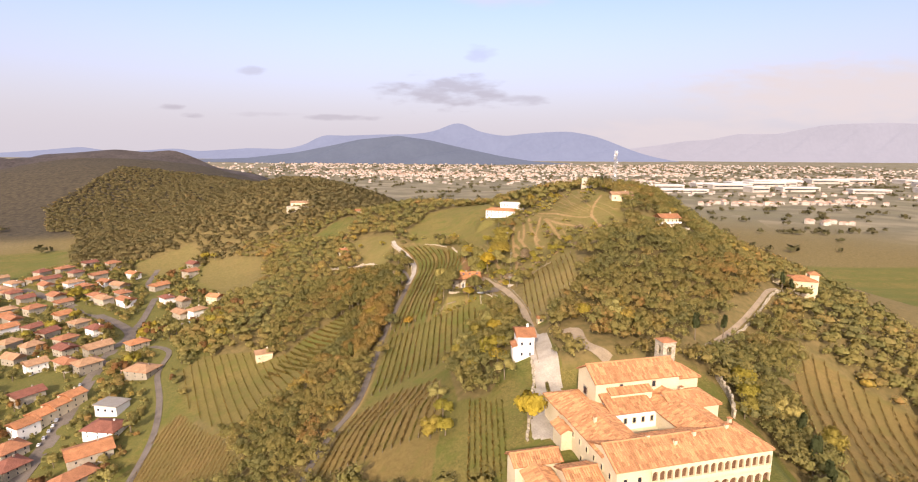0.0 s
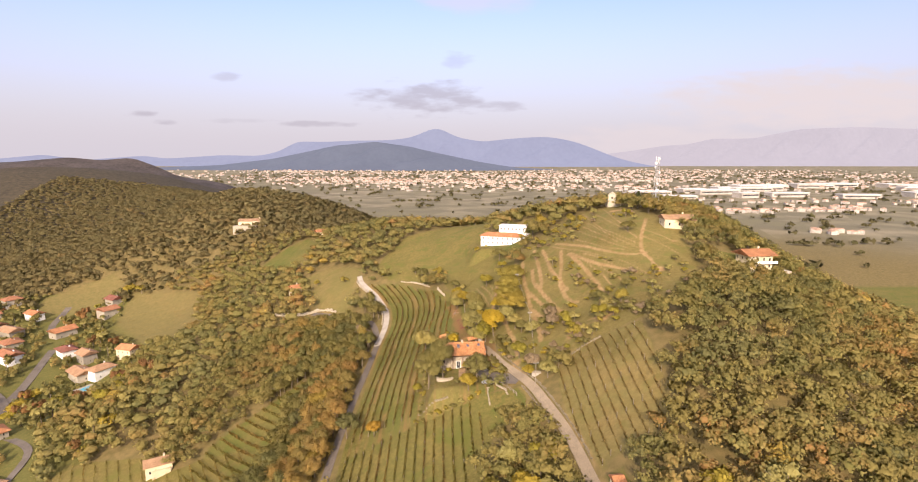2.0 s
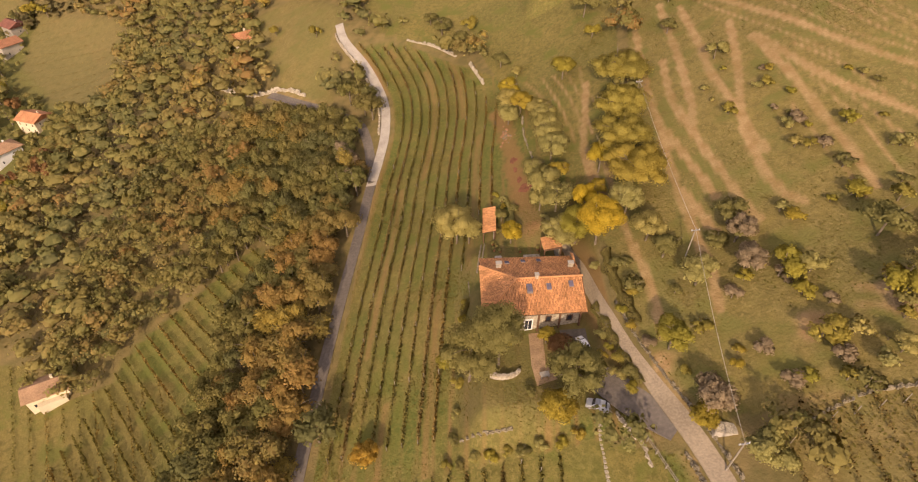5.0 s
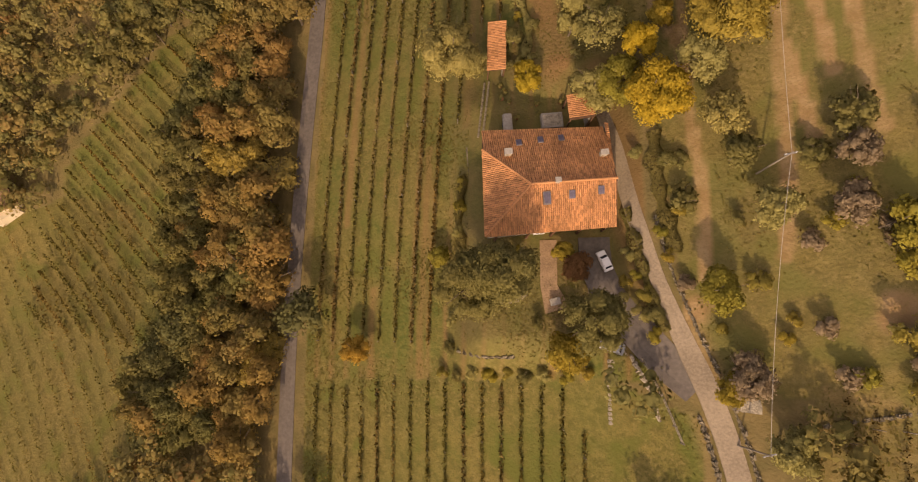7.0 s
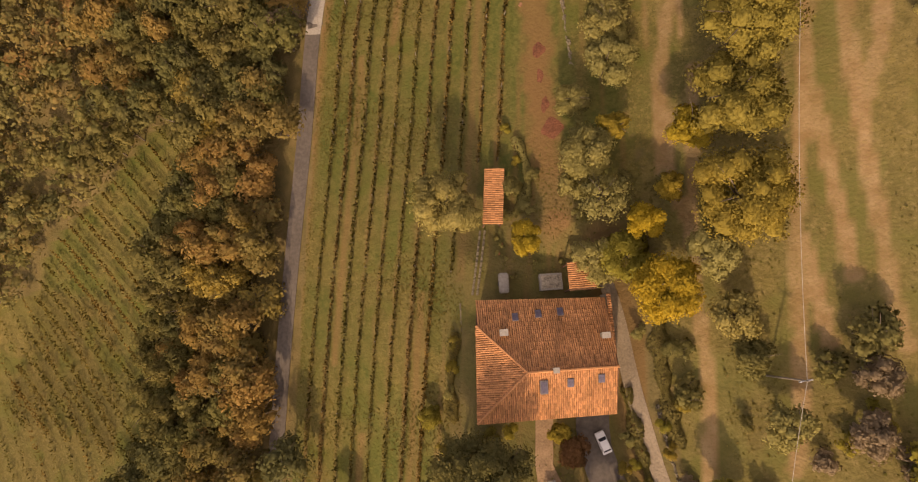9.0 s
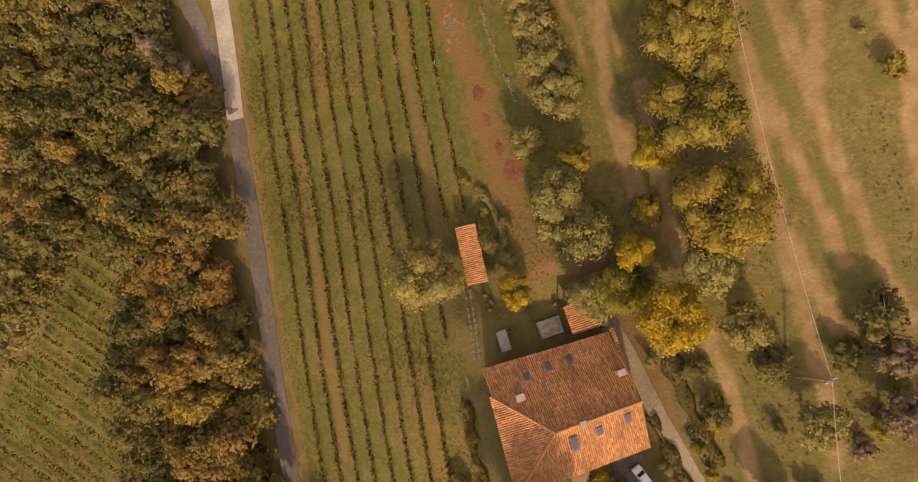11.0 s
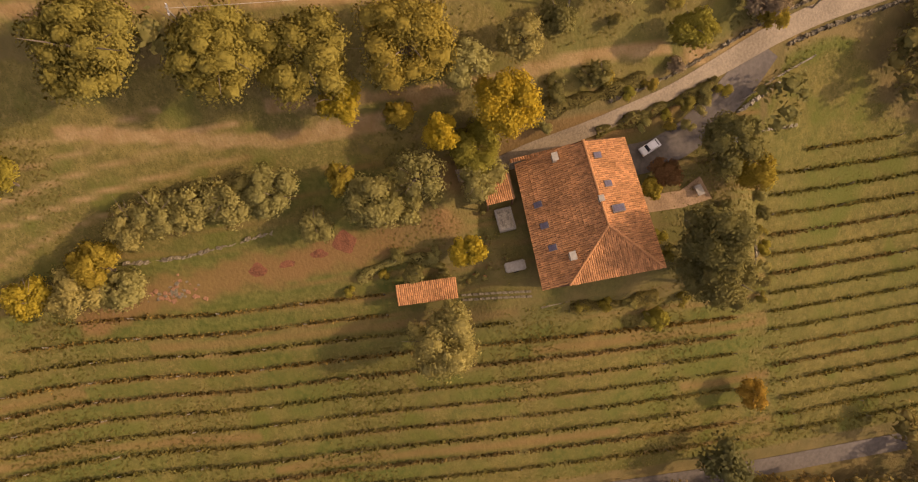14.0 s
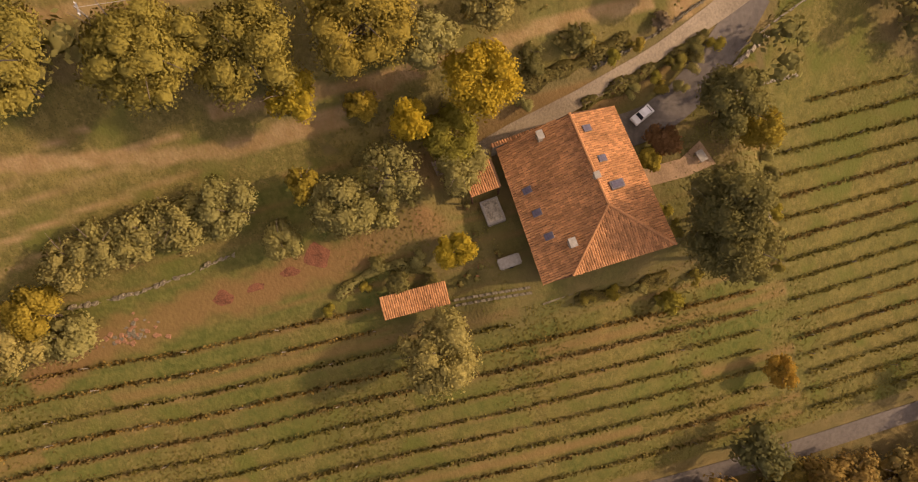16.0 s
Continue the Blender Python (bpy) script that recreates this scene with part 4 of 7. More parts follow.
TREES_MORE = [
    (29.9, 164.0, 1.3, 3.4, "bare", 260),     (4.4, 162.8, 2.3, 5.4, "dark", 1900), (3.7, 167.4, 1.1, 2.1, "rust", 800), (2.6, 168.6, 0.8, 1.9, "lime", 500), (-6.5, 187.5, 2.4, 6.0, "olive", 1500), (-4.9, 186.6, 1.3, 4.4, "olive", 800),
    (-15.8, 160.8, 1.3, 3.0, "orange", 600), (-7.7, 169.3, 0.9, 1.8, "lime", 500), (13.0, 164.6, 1.6, 3.4, "lime", 1100),
    (20.9, 173.9, 1.3, 3.2, "pale", 500), (20.6, 170.2, 1.4, 3.0, "pale", 500), (-0.7, 188.8, 0.8, 1.8, "dark", 400),
    (-25.2, 213.5, 1.7, 4.2, "pale", 700), (-26.8, 216.5, 1.4, 4.6, "pale", 500), (-23.4, 208.4, 1.7, 4.4, "pale", 900),
    (14.4, 158.6, 1.5, 3.4, "pale", 700), (16.6, 153.6, 1.5, 3.0, "olive", 600), (13.6, 157.6, 1.0, 2.0, "lime", 500),
    (10.6, 217.0, 1.8, 3.8, "lime", 900), (13.8, 177.7, 1.4, 3.4, "olive", 800), (14.8, 174.9, 1.3, 2.8, "dark", 700), (16.6, 170.4, 1.4, 3.4, "olive", 600), (3.9, 195.6, 1.2, 3.0, "olive", 700), (10.6, 187.6, 1.0, 2.0, "lime", 400), (-9.5, 246.5, 1.8, 3.6, "dark", 900), (-5.6, 240.5, 1.6, 3.4, "dark", 800)]
for k, (x, y, r, hgt, kind, n) in enumerate(TREES_NEAR + TREES_MORE):
    shrub = hgt < 2.7
    name = {"gold": "yellow_tree", "walnut": "walnut_tree", "bare": "bare_tree", "olive": "olive_tree", "dark": "oak_tree", "lime": "cherry_tree", "rust": "maple_tree", "orange": "peach_tree", "pale": "dry_tree"}[kind]
    name = "garden_shrub" if shrub else name
    said = {"gold": "bright golden yellow autumn tree beside the farmhouse", "walnut": "broad tawny walnut tree on the grassy terrace", "bare": "leafless grey tree with tangled twigs", "olive": "grey-green olive tree with thin crown", "dark": "broad dark green tree with dense crown", "lime": "yellow-green tree with loose crown", "rust": "rusty red-brown tree in autumn leaf", "orange": "small orange autumn tree among the vines", "pale": "pale dry tree with few leaves"}[kind]
    if shrub:
        said = {"gold": "round golden yellow garden shrub", "rust": "low rusty red garden shrub", "lime": "low yellow-green garden shrub", "dark": "low dark green garden shrub"}.get(kind, "low leafy shrub")
    leaf = LEAVES["olive" if kind == "bare" else kind]
    t = make_tree(name, 100 + k, r * (1.42 if kind == "olive" else 1.28), hgt * 1.08, leaf, int(n * 5.0), 0.1 if kind != "bare" else 0.10, limbs=14 if kind == "bare" else 6, lobes=14 + int(r * 9), thick=0.05 + 0.03 * r, hollow=0.68, inner=0.35 if kind == "bare" else 0.68, core=2)
    put_tree(tagged(t, said, "shrub" if shrub else "tree"), x, y)

# the wood on the slope: the stretch beside the lane tree by tree
wood_trees = [make_tree("woodland_tree", 300 + k, 2.25, 4.6 + 0.5 * (k % 3), WOODLAND if k < 5 else WOODLAND_RUST, 1000, 0.165, limbs=3, lobes=13, core=2, inner=0.58) for k in range(9)]
LANES = [WEST_LANE, BRANCH_LANE, EAST_ROAD, FARM_DRIVE, CAR_PARK, SOUTH_ROAD]


def wooded(x, y):
    """Where trees may stand in the woods."""
    ok = np.ones(x.shape, bool)
    for area in OPEN:
        ok &= ~inside(x, y, area)
    for line in LANES:
        ok &= away(x, y, line[::3]) > (1.7 if line is WEST_LANE else 2.3)
    return ok


def scatter(x0, x1, y0, y1, step, seed):
    rng = np.random.RandomState(seed)
    x, y = np.meshgrid(np.arange(x0, x1, step), np.arange(y0, y1, step))
    x, y = (x + rng.uniform(-0.45, 0.45, x.shape) * step).ravel(), (y + rng.uniform(-0.45, 0.45, y.shape) * step).ravel()
    keep = wooded(x, y)
    return x[keep], y[keep]


NEAR_WOOD = (-47, -21, 152, 234)
rng = np.random.RandomState(12)
wx, wy = scatter(NEAR_WOOD[0], NEAR_WOOD[1], NEAR_WOOD[2], NEAR_WOOD[3], 2.35, 21)
for k, (x, y) in enumerate(zip(wx, wy)):
    rusty = rng.normal(0, 0.5) + 0.8 * math.sin(x * 0.21 + y * 0.13) * math.sin(y * 0.17) + (0.6 if x > -34 and y < 200 else -0.25) > 0.35
    base = wood_trees[k] if k < 9 else wood_trees[5 + k % 4] if rusty else wood_trees[k % 5]
    m = pose(x, y, height(x, y) - 0.1, 0, 0, rng.uniform(0, 360)) @ Matrix.Diagonal((*[rng.uniform(0.65, 1.2)] * 2, rng.uniform(0.7, 1.2), 1))
    t = base if k < 9 else copy_thing(base, m)
    t.matrix_basis = m
    tagged(t, "woodland tree in green and brown autumn leaf", "tree", "trees of the slope wood")


def far_wood(name, x, y, r, hgt, leaves, size, seed, label, mat, lobes=3, inner=0.78, core=2):
    """Many trees as one mass of leaf clumps."""
    rng = np.random.RandomState(seed)
    z = land(x, y)
    shapes = []
    for k in range(5):
        shapes.append(crown_points(rng, leaves, lobes, 1.0, 1.0, hollow=0.62, core=core, inner=inner))
    out, ways, hue = [], [], []
    s = rng.uniform(0.7, 1.25, len(x))
    for k in range(len(x)):
        c, w, (mv, mo) = shapes[rng.randint(5)]
        a = rng.uniform(0, 6.28)
        rot = np.array([[math.cos(a), -math.sin(a), 0], [math.sin(a), math.cos(a), 0], [0, 0, 1]])
        scl = np.array([r, r, hgt * 0.45]) * s[k]
        cards, way = leaf_cards(rng, (c * scl) @ rot.T + (x[k], y[k], z[k] + hgt * 0.5 * s[k]), w @ rot.T, size * s[k], flat=0.5, up=1.5, tossed=0.2)
        out += [cards, (mv * scl) @ rot.T + (x[k], y[k], z[k] + hgt * 0.5 * s[k])]
        ways += [way, (mo + (0, 0, 0.9)) @ rot.T]
        drift = 0.42 + 0.3 * math.sin(x[k] * 0.11 + 1.3 * math.sin(y[k] * 0.07)) * math.sin(y[k] * 0.09 + 1) + rng.normal(0, 0.17)
        hue.append(np.full(leaves * 4 + len(mv), min(1, max(0, drift))))
    return tagged(new(name, quads(name, (np.concatenate(out), np.concatenate(ways)), mat, np.concatenate(hue))), label, "woods", kind="stuff")


def outside_near(x, y):
    return ~((x > NEAR_WOOD[0]) & (x < NEAR_WOOD[1]) & (y > NEAR_WOOD[2]) & (y < NEAR_WOOD[3])) & (land(x, y) > -34)


fx, fy = scatter(-70, 85, 75, 235, 2.75, 31)
keep = outside_near(fx, fy)
far_wood("hillside_wood", fx[keep], fy[keep], 2.75, 4.6, 230, 0.21, 41, "mixed autumn wood over the hill slopes", WOODLAND_HAZED, 6, 0.5)
fx, fy = scatter(-140, 135, 30, 345, 3.3, 33)
keep = outside_near(fx, fy) & ~((fx > -70) & (fx < 85) & (fy > 75) & (fy < 235)) & ((fy > 60) | (np.abs(fx - 25) < 80))
far_wood("outer_wood", fx[keep], fy[keep], 2.8, 4.4, 40, 0.38, 45, "mixed autumn wood on the outer slopes", WOODLAND_HAZED, 2, 0.62)
fx, fy = scatter(-460, 140, 340, 800, 4.5, 32)
keep = ((land(fx, fy) > -36) | ((fx < -0.36 * fy) & (fy > 500))) & (fy < 740) & (fx < 0.3 * fy) & (fx > -0.78 * fy)
far_wood("mountain_wood", fx[keep], fy[keep], 4.2, 3.2, 14, 0.95, 42, "brown wood at the foot of the distant ridge", RIDGE_WOOD, 1, core=1)


# vine rows
def vine_row(line, mat, tall=0.7, dense=36, group="rows of the vineyard", seed=0, label="leafy vine row on wires and posts", posts=True):
    rng = np.random.RandomState(seed)
    seg = np.linalg.norm(np.diff(line, axis=0), axis=1)
    run = np.concatenate([[0], np.cumsum(seg)])
    n = int(run[-1] * dense)
    if n < 20:
        return
    s = rng.uniform(0, run[-1], n)
    s = s[np.sin(s * 0.9 + seed) + np.sin(s * 0.37 + seed * 2) + rng.normal(0, 0.4, n) > -1.75]
    x, y = np.interp(s, run, line[:, 0]), np.interp(s, run, line[:, 1])
    c = np.column_stack([x, y, land(x, y) + tall * rng.uniform(0.15, 1.0, len(s))])
    c[:, :2] += rng.normal(0, 0.1, (len(s), 2))
    w = rng.normal(0, 1, (len(s), 3))
    row = tagged(new("vine_row"), label, "vine row", group)
    row.location = (line[0][0], line[0][1], height(*line[0]))
    bpy.context.view_layer.update()
    part = new("vine_leaves", quads("vine_leaves", leaf_cards(rng, c - np.array(row.location), w, 0.07 + 0.06 * tall), mat))
    part.parent = row
    if posts:
        for q in np.arange(0, run[-1], 7.0):
            px, py = np.interp(q, run, line[:, 0]), np.interp(q, run, line[:, 1])
            post = new("post", POST_MESH)
            post.parent = row
            post.location = Vector((px, py, height(px, py))) - row.location
    return row


pv, pf = tube([(0, 0, -0.2), (0, 0, 1.0)], [0.04, 0.035], 5)
POST_MESH = mesh_of("post", pv, pf, GREY_WOOD)


def pieces(line, area, least=5):
    """The stretches of a line that lie in an area."""
    ok = inside(line[:, 0], line[:, 1], area)
    out, cur = [], []
    for p, k in zip(line, ok):
        if k:
            cur.append(p)
        else:
            if len(cur) > least:
                out.append(np.array(cur))
            cur = []
    if len(cur) > least:
        out.append(np.array(cur))
    return out


d = np.gradient(WEST_LANE, axis=0)
d /= np.linalg.norm(d, axis=1)[:, None]
kern = np.ones(15) / 15
ext = np.pad(d, ((7, 7), (0, 0)), mode="edge")
d = np.column_stack([np.convolve(ext[:, 0], kern, "valid"), np.convolve(ext[:, 1], kern, "valid")])
east = np.stack([d[:, 1], -d[:, 0]], -1)
HOME_ROWS = [(-21.5, 161), (-20, 190), (-18.5, 207), (-17, 222), (-18.5, 232), (-28.5, 250.5), (-17, 246), (-5.5, 233), (0.2, 219), (0.2, 204), (-0.8, 191.5), (-4.0, 191.2), (-4.6, 184), (-7.4, 179), (-7.8, 161)]
SOUTH_ROWS = [(-22, 142), (-21.5, 158), (3, 158), (6, 150), (-2, 124), (-21, 120)]
ORCHARD_ROWS = [(2.0, 94.6), (7.9, 90.3), (8.8, 70), (1.2, 70)]
seed = 0
for k in range(25):
    line = WEST_LANE + east * (1.75 + 1.66 * k)
    for area, mat in ((HOME_ROWS, VINE), (SOUTH_ROWS, VINE), (CONVENT_ROWS, VINE_DRY if k % 3 else VINE)):
        for piece in pieces(line, area):
            seed += 1
            vine_row(piece, VINE_DRY if (mat is VINE and seed % 5 == 0) else mat, tall=0.7 + 0.12 * math.sin(seed * 1.7), dense=40, seed=seed)


def straight_rows(area, through_point, way, gap, mat, group, dense=14, tall=0.8, posts=False):
    way = np.array(way, float) / np.hypot(*way)
    across = np.array([-way[1], way[0]])
    global seed
    for k in range(-45, 46):
        o = np.array(through_point, float) + across * gap * k
        line = np.array([o + way * s for s in np.arange(-70, 70, 1.0)])
        for piece in pieces(line, area, 3):
            seed += 1
            vine_row(piece, mat, tall, dense, group, seed, posts=posts)


straight_rows(LOW_VINES, (-52, 176), (1, -1), 2.1, VINE, "rows of the vineyard below the wood", dense=40, tall=1.0)
straight_rows(EAST_VINES, (26, 145), (0.05, 1), 1.3, VINE_DRY, "rows of the vineyard above the road", dense=24, tall=0.42, posts=True)
straight_rows(FIELD_A, (-135, 305), (1, -0.12), 4.5, VINE_DRY, "rows of the valley field", dense=5, tall=0.4)
straight_rows(ORCHARD_ROWS, (4, 85), (0.02, 1), 0.95, VINE, "rows of the vineyard below the convent", dense=22)
straight_rows(PLOUGH, (-70, 130), (-0.13, 1), 1.3, VINE_DRY, "rows of the young vineyard", dense=22, tall=0.5)
straight_rows(SLOPE_VINES, (-75, 165), (11, -19), 2.4, VINE, "rows of the lower slope vineyard", dense=16)
straight_rows(LOWER_TERRACES, (85, 105), (10, 22), 2.6, VINE_DRY, "rows of the terraced vineyard", dense=22)


# rough grass and weeds
TUFT = foliage("grass_tufts", [(0.168, 0.162, 0.041), (0.216, 0.186, 0.054), (0.264, 0.210, 0.070), (0.180, 0.168, 0.043), (0.300, 0.228, 0.084)], 0.5, by="tree")
rng = np.random.RandomState(88)
tx, ty = rng.uniform(-23, 44, 120000), rng.uniform(146, 240, 120000)
patch = np.sin(tx * 0.55 + 1.3 * np.sin(ty * 0.21)) + np.sin(ty * 0.47 + tx * 0.2) + rng.normal(0, 0.8, len(tx))
keep = (patch > 0.1) & ~((np.abs(tx - 1.6) < 6.5) & (np.abs(ty - 174.5) < 6.5)) & (inside(tx, ty, VINEYARD) | inside(tx, ty, TERRACES) | inside(tx, ty, MEADOW) | inside(tx, ty, MID_VINES) | inside(tx, ty, EAST_VINES))
for line in LANES:
    keep &= away(tx, ty, line[::3]) > 1.2
hill = inside(tx, ty, TERRACES) & (tx > 9)
keep &= ~hill | (rng.uniform(0, 1, len(tx)) < 0.4)
for line in TRAILS:
    keep &= away(tx, ty, line[::2]) > 0.9
tx, ty = tx[keep], ty[keep]
tc = np.column_stack([tx, ty, land(tx, ty) + rng.uniform(-0.02, 0.06, len(tx))])
cards = leaf_cards(rng, tc, np.tile((0.0, 0.0, 1.0), (len(tx), 1)), 0.11, flat=0.35)
hue = np.repeat(np.clip(0.5 + 0.3 * np.sin(tx * 0.3 + ty * 0.17) + rng.normal(0, 0.2, len(tx)), 0, 1), 4)
tagged(new("grass_tufts", quads("grass_tufts", cards, TUFT, hue)), "rough dry grass tufts on the slopes", "grass", kind="stuff")

# ---- the farmhouse and its yard ----
FARM = (-0.216, 173.545, -0.35)
farm = thing("farmhouse", *FARM, 3.9, "old stone farmhouse under a terracotta tile roof", "house")
ZR = 4.42
north = [(0, 0), (6.9, 0), (7.0, 5.25), (-3.32, 5.69), (-3.54, 3.70)]
south = [(0, 0), (-3.94, -3.68), (6.8, -3.62), (6.9, 0)]
west = [(0, 0), (-3.54, 3.70), (-3.94, -3.68)]


def roof_z(x, y):
    return ZR - max(0.405 * y, -0.41 * y, -0.40 * x if abs(y) < 3.72 else 0)


walls = [(-3.45, -3.1), (6.35, -3.1), (6.4, 0.0), (6.45, 4.8), (-2.95, 5.2), (-3.1, 3.6)]
part("wall", prism(walls, -4.2, [roof_z(*p) - 0.22 for p in walls]), STONE, farm, "rough grey stone wall")
for label, ring, way, fall, k in (("north", north, (0, 1), 0.405, 1), ("south", south, (0, -1), 0.41, 2), ("west", west, (-1, -0.02), 0.40, 3)):
    slope = part("roof", solid([(x, y, ZR - fall * (abs(y) if label != "west" else -x) - 0.02) for x, y in ring], [tuple(range(len(ring)))], 0.14), WOOD, farm, "boarded roof slope with barrel tiles")
    part("roof_tiles", tiled(ring, (0, 0, ZR), way, fall, seed=k), TERRACOTTA, slope, "weathered terracotta barrel tiles")
part("ridge", ridge_tiles((0, 0, ZR + 0.08), (6.9, 0, ZR + 0.08)), TERRACOTTA, farm)
part("hip", ridge_tiles((0, 0, ZR + 0.07), (-3.54, 3.70, ZR - 1.42)), TERRACOTTA, farm)
part("hip", ridge_tiles((0, 0, ZR + 0.07), (-3.94, -3.68, ZR - 1.48)), TERRACOTTA, farm)
for x, y, w, d in ((5.55, -0.78, 0.42, 0.62), (3.2, -0.95, 0.42, 0.62), (-0.4, 4.15, 0.42, 0.6), (1.45, 4.3, 0.42, 0.6), (3.2, 4.35, 0.42, 0.6)):
    z, tilt = roof_z(x, y), (22.3 if y < 0 else -22.0)
    sk = part("skylight", box(-w / 2 - 0.04, w / 2 + 0.04, -d / 2 - 0.04, d / 2 + 0.04, 0.02, 0.13, 0.02), GREY_PAINT, farm, "grey framed roof skylight", (x, y, z))
    sk.rotation_euler = (radians(tilt), 0, 0)
    part("pane", box(-w / 2, w / 2, -d / 2, d / 2, 0.1, 0.145), ROOF_PANE, sk)
hatch = part("roof_hatch", box(-0.3, 0.3, -0.55, 0.5, 0.0, 0.3, 0.03), GREY_PAINT, farm, "raised grey roof hatch", (1.15, -1.1, roof_z(1.15, -1.1)))
hatch.rotation_euler = (radians(12), 0, 0)
part("pane", box(-0.24, 0.24, -0.45, 0.4, 0.28, 0.33), ROOF_PANE, hatch)
for x, y, w, d, h in ((-1.5, 3.05, 0.55, 0.4, 0.75), (6.25, 2.35, 0.55, 0.36, 0.7), (2.05, 0.05, 0.36, 0.3, 0.55)):
    z = roof_z(x, y) - 0.1
    ch = part("chimney", box(-w / 2, w / 2, -d / 2, d / 2, 0, h + 0.1, 0.02), PALE_STONE, farm, "pale plastered chimney", (x, y, z))
    part("chimney_cap", box(-w / 2 - 0.06, w / 2 + 0.06, -d / 2 - 0.06, d / 2 + 0.06, h + 0.1, h + 0.18, 0.01), CONCRETE, ch)
# the south front under the eaves
for x in (-2.9, -0.2, 1.9, 4.1, 6.2):
    part("porch_post", box(-0.09, 0.09, -0.09, 0.09, -0.1, 2.72, 0.015), WOOD, farm, "dark wooden porch post", (x, -3.42, 0))
part("eaves_beam", box(-3.5, 6.5, -3.5, -3.34, 2.6, 2.78, 0.02), WOOD, farm, "dark wooden eaves beam")
door = part("door", frame_shape(0.75, 1.5, 0.06), WHITE, farm, "white framed glazed door", (0.95, -3.12, 0.0))
part("pane", box(-0.36, 0.36, -0.02, 0.0, 0.02, 1.48), GLASS, door)
part("glazing_bar", box(-0.025, 0.025, -0.04, 0.01, 0.02, 1.48), WHITE, door)
for x in (-2.2, 3.0, 5.2):
    window(farm, x, -3.12, 1.2, 0, 0.5, 0.75, WOOD)
for y in (-1.5, 1.2):
    window(farm, 6.42, y, 1.0, 90, 0.45, 0.7, WOOD)
for x in (-1.2, 1.6, 4.4):
    window(farm, x, 5.06, 0.55, 180, 0.42, 0.6, WOOD)

# tile-capped wall along the road
cap_wall = thing("boundary_wall", 7.0, 173.9, -0.2, 3.9, "plastered yard wall capped with tiles", "wall")
part("masonry", box(-0.12, 0.12, 0.1, 5.7, -1.0, 2.3, 0.02), PALE_STONE, cap_wall)
part("coping_tiles", tiled([(-0.17, 0.1), (0.17, 0.1), (0.17, 5.7), (-0.17, 5.7)], (-0.17, 0, 2.4), (1, 0), 0.25, 0.2, 0.17, seed=8), TERRACOTTA, cap_wall)


def small_roof(name, label, x, y, turn, w, d, z_high, z_low, ground_z, seed, posts=True):
    """A lean-to: one tiled slope on posts, with a plank back."""
    t = thing(name, x, y, ground_z, turn, label, "shed")
    ring = [(-w / 2, -d / 2), (w / 2, -d / 2), (w / 2, d / 2), (-w / 2, d / 2)]
    fall = (z_high - z_low) / w
    zs = [z_high - ground_z, z_low - ground_z]
    deck = part("roof", solid([(-w / 2, -d / 2, zs[1] - 0.03), (w / 2, -d / 2, zs[0] - 0.03), (w / 2, d / 2, zs[0] - 0.03), (-w / 2, d / 2, zs[1] - 0.03)], [(0, 1, 2, 3)], 0.08), WOOD, t)
    part("roof_tiles", tiled(ring, (w / 2, 0, zs[0]), (-1, 0), fall, seed=seed), TERRACOTTA, deck, "terracotta barrel tiles")
    for px in (-w / 2 + 0.12, w / 2 - 0.12):
        for py in np.linspace(-d / 2 + 0.12, d / 2 - 0.12, 3 if d > 3 else 2):
            part("post", box(-0.06, 0.06, -0.06, 0.06, -0.6, (zs[0] if px > 0 else zs[1]) - 0.1), WOOD, t, at=(px, py, 0))
    part("back_wall", box(w / 2 - 0.3, w / 2 - 0.22, -d / 2 + 0.2, d / 2 - 0.2, -0.5, zs[0] - 0.15), GREY_WOOD, t)
    return t


small_roof("woodshed", "long narrow woodshed with terracotta tile roof", -2.3, 188.05, -2.2, 1.65, 4.95, 0.45, 0.0, height(-2.3, 188) - 0.1, 11)
small_roof("lean_to", "small tiled lean-to behind the farmhouse", 4.5, 181.0, 4, 2.1, 2.3, 2.7, 2.3, height(4.5, 181) - 0.1, 12)

# yard pieces
slab = thing("stone_trough", 2.45, 180.7, height(2.45, 180.7), 4, "grey stone trough beside the lean-to", "trough")
bm = box(-0.95, 0.95, -0.7, 0.7, -0.2, 0.5, 0.03)
part("basin", bm, CONCRETE, slab)
part("rim", box(-0.8, 0.8, -0.55, 0.55, 0.5, 0.53), STONE, slab)
trailer = thing("covered_trailer", -1.5, 180.6, height(-1.5, 180.6), 3, "small trailer under a grey tarpaulin", "trailer")
part("tarpaulin", box(-0.42, 0.42, -0.85, 0.85, 0.35, 0.8, 0.08), CONCRETE, trailer)
for sx in (-0.4, 0.4):
    part("wheel", joined([tube([(sx - 0.05, 0, 0.2), (sx + 0.05, 0, 0.2)], [0.2, 0.2], 12)]), GLASS, trailer)
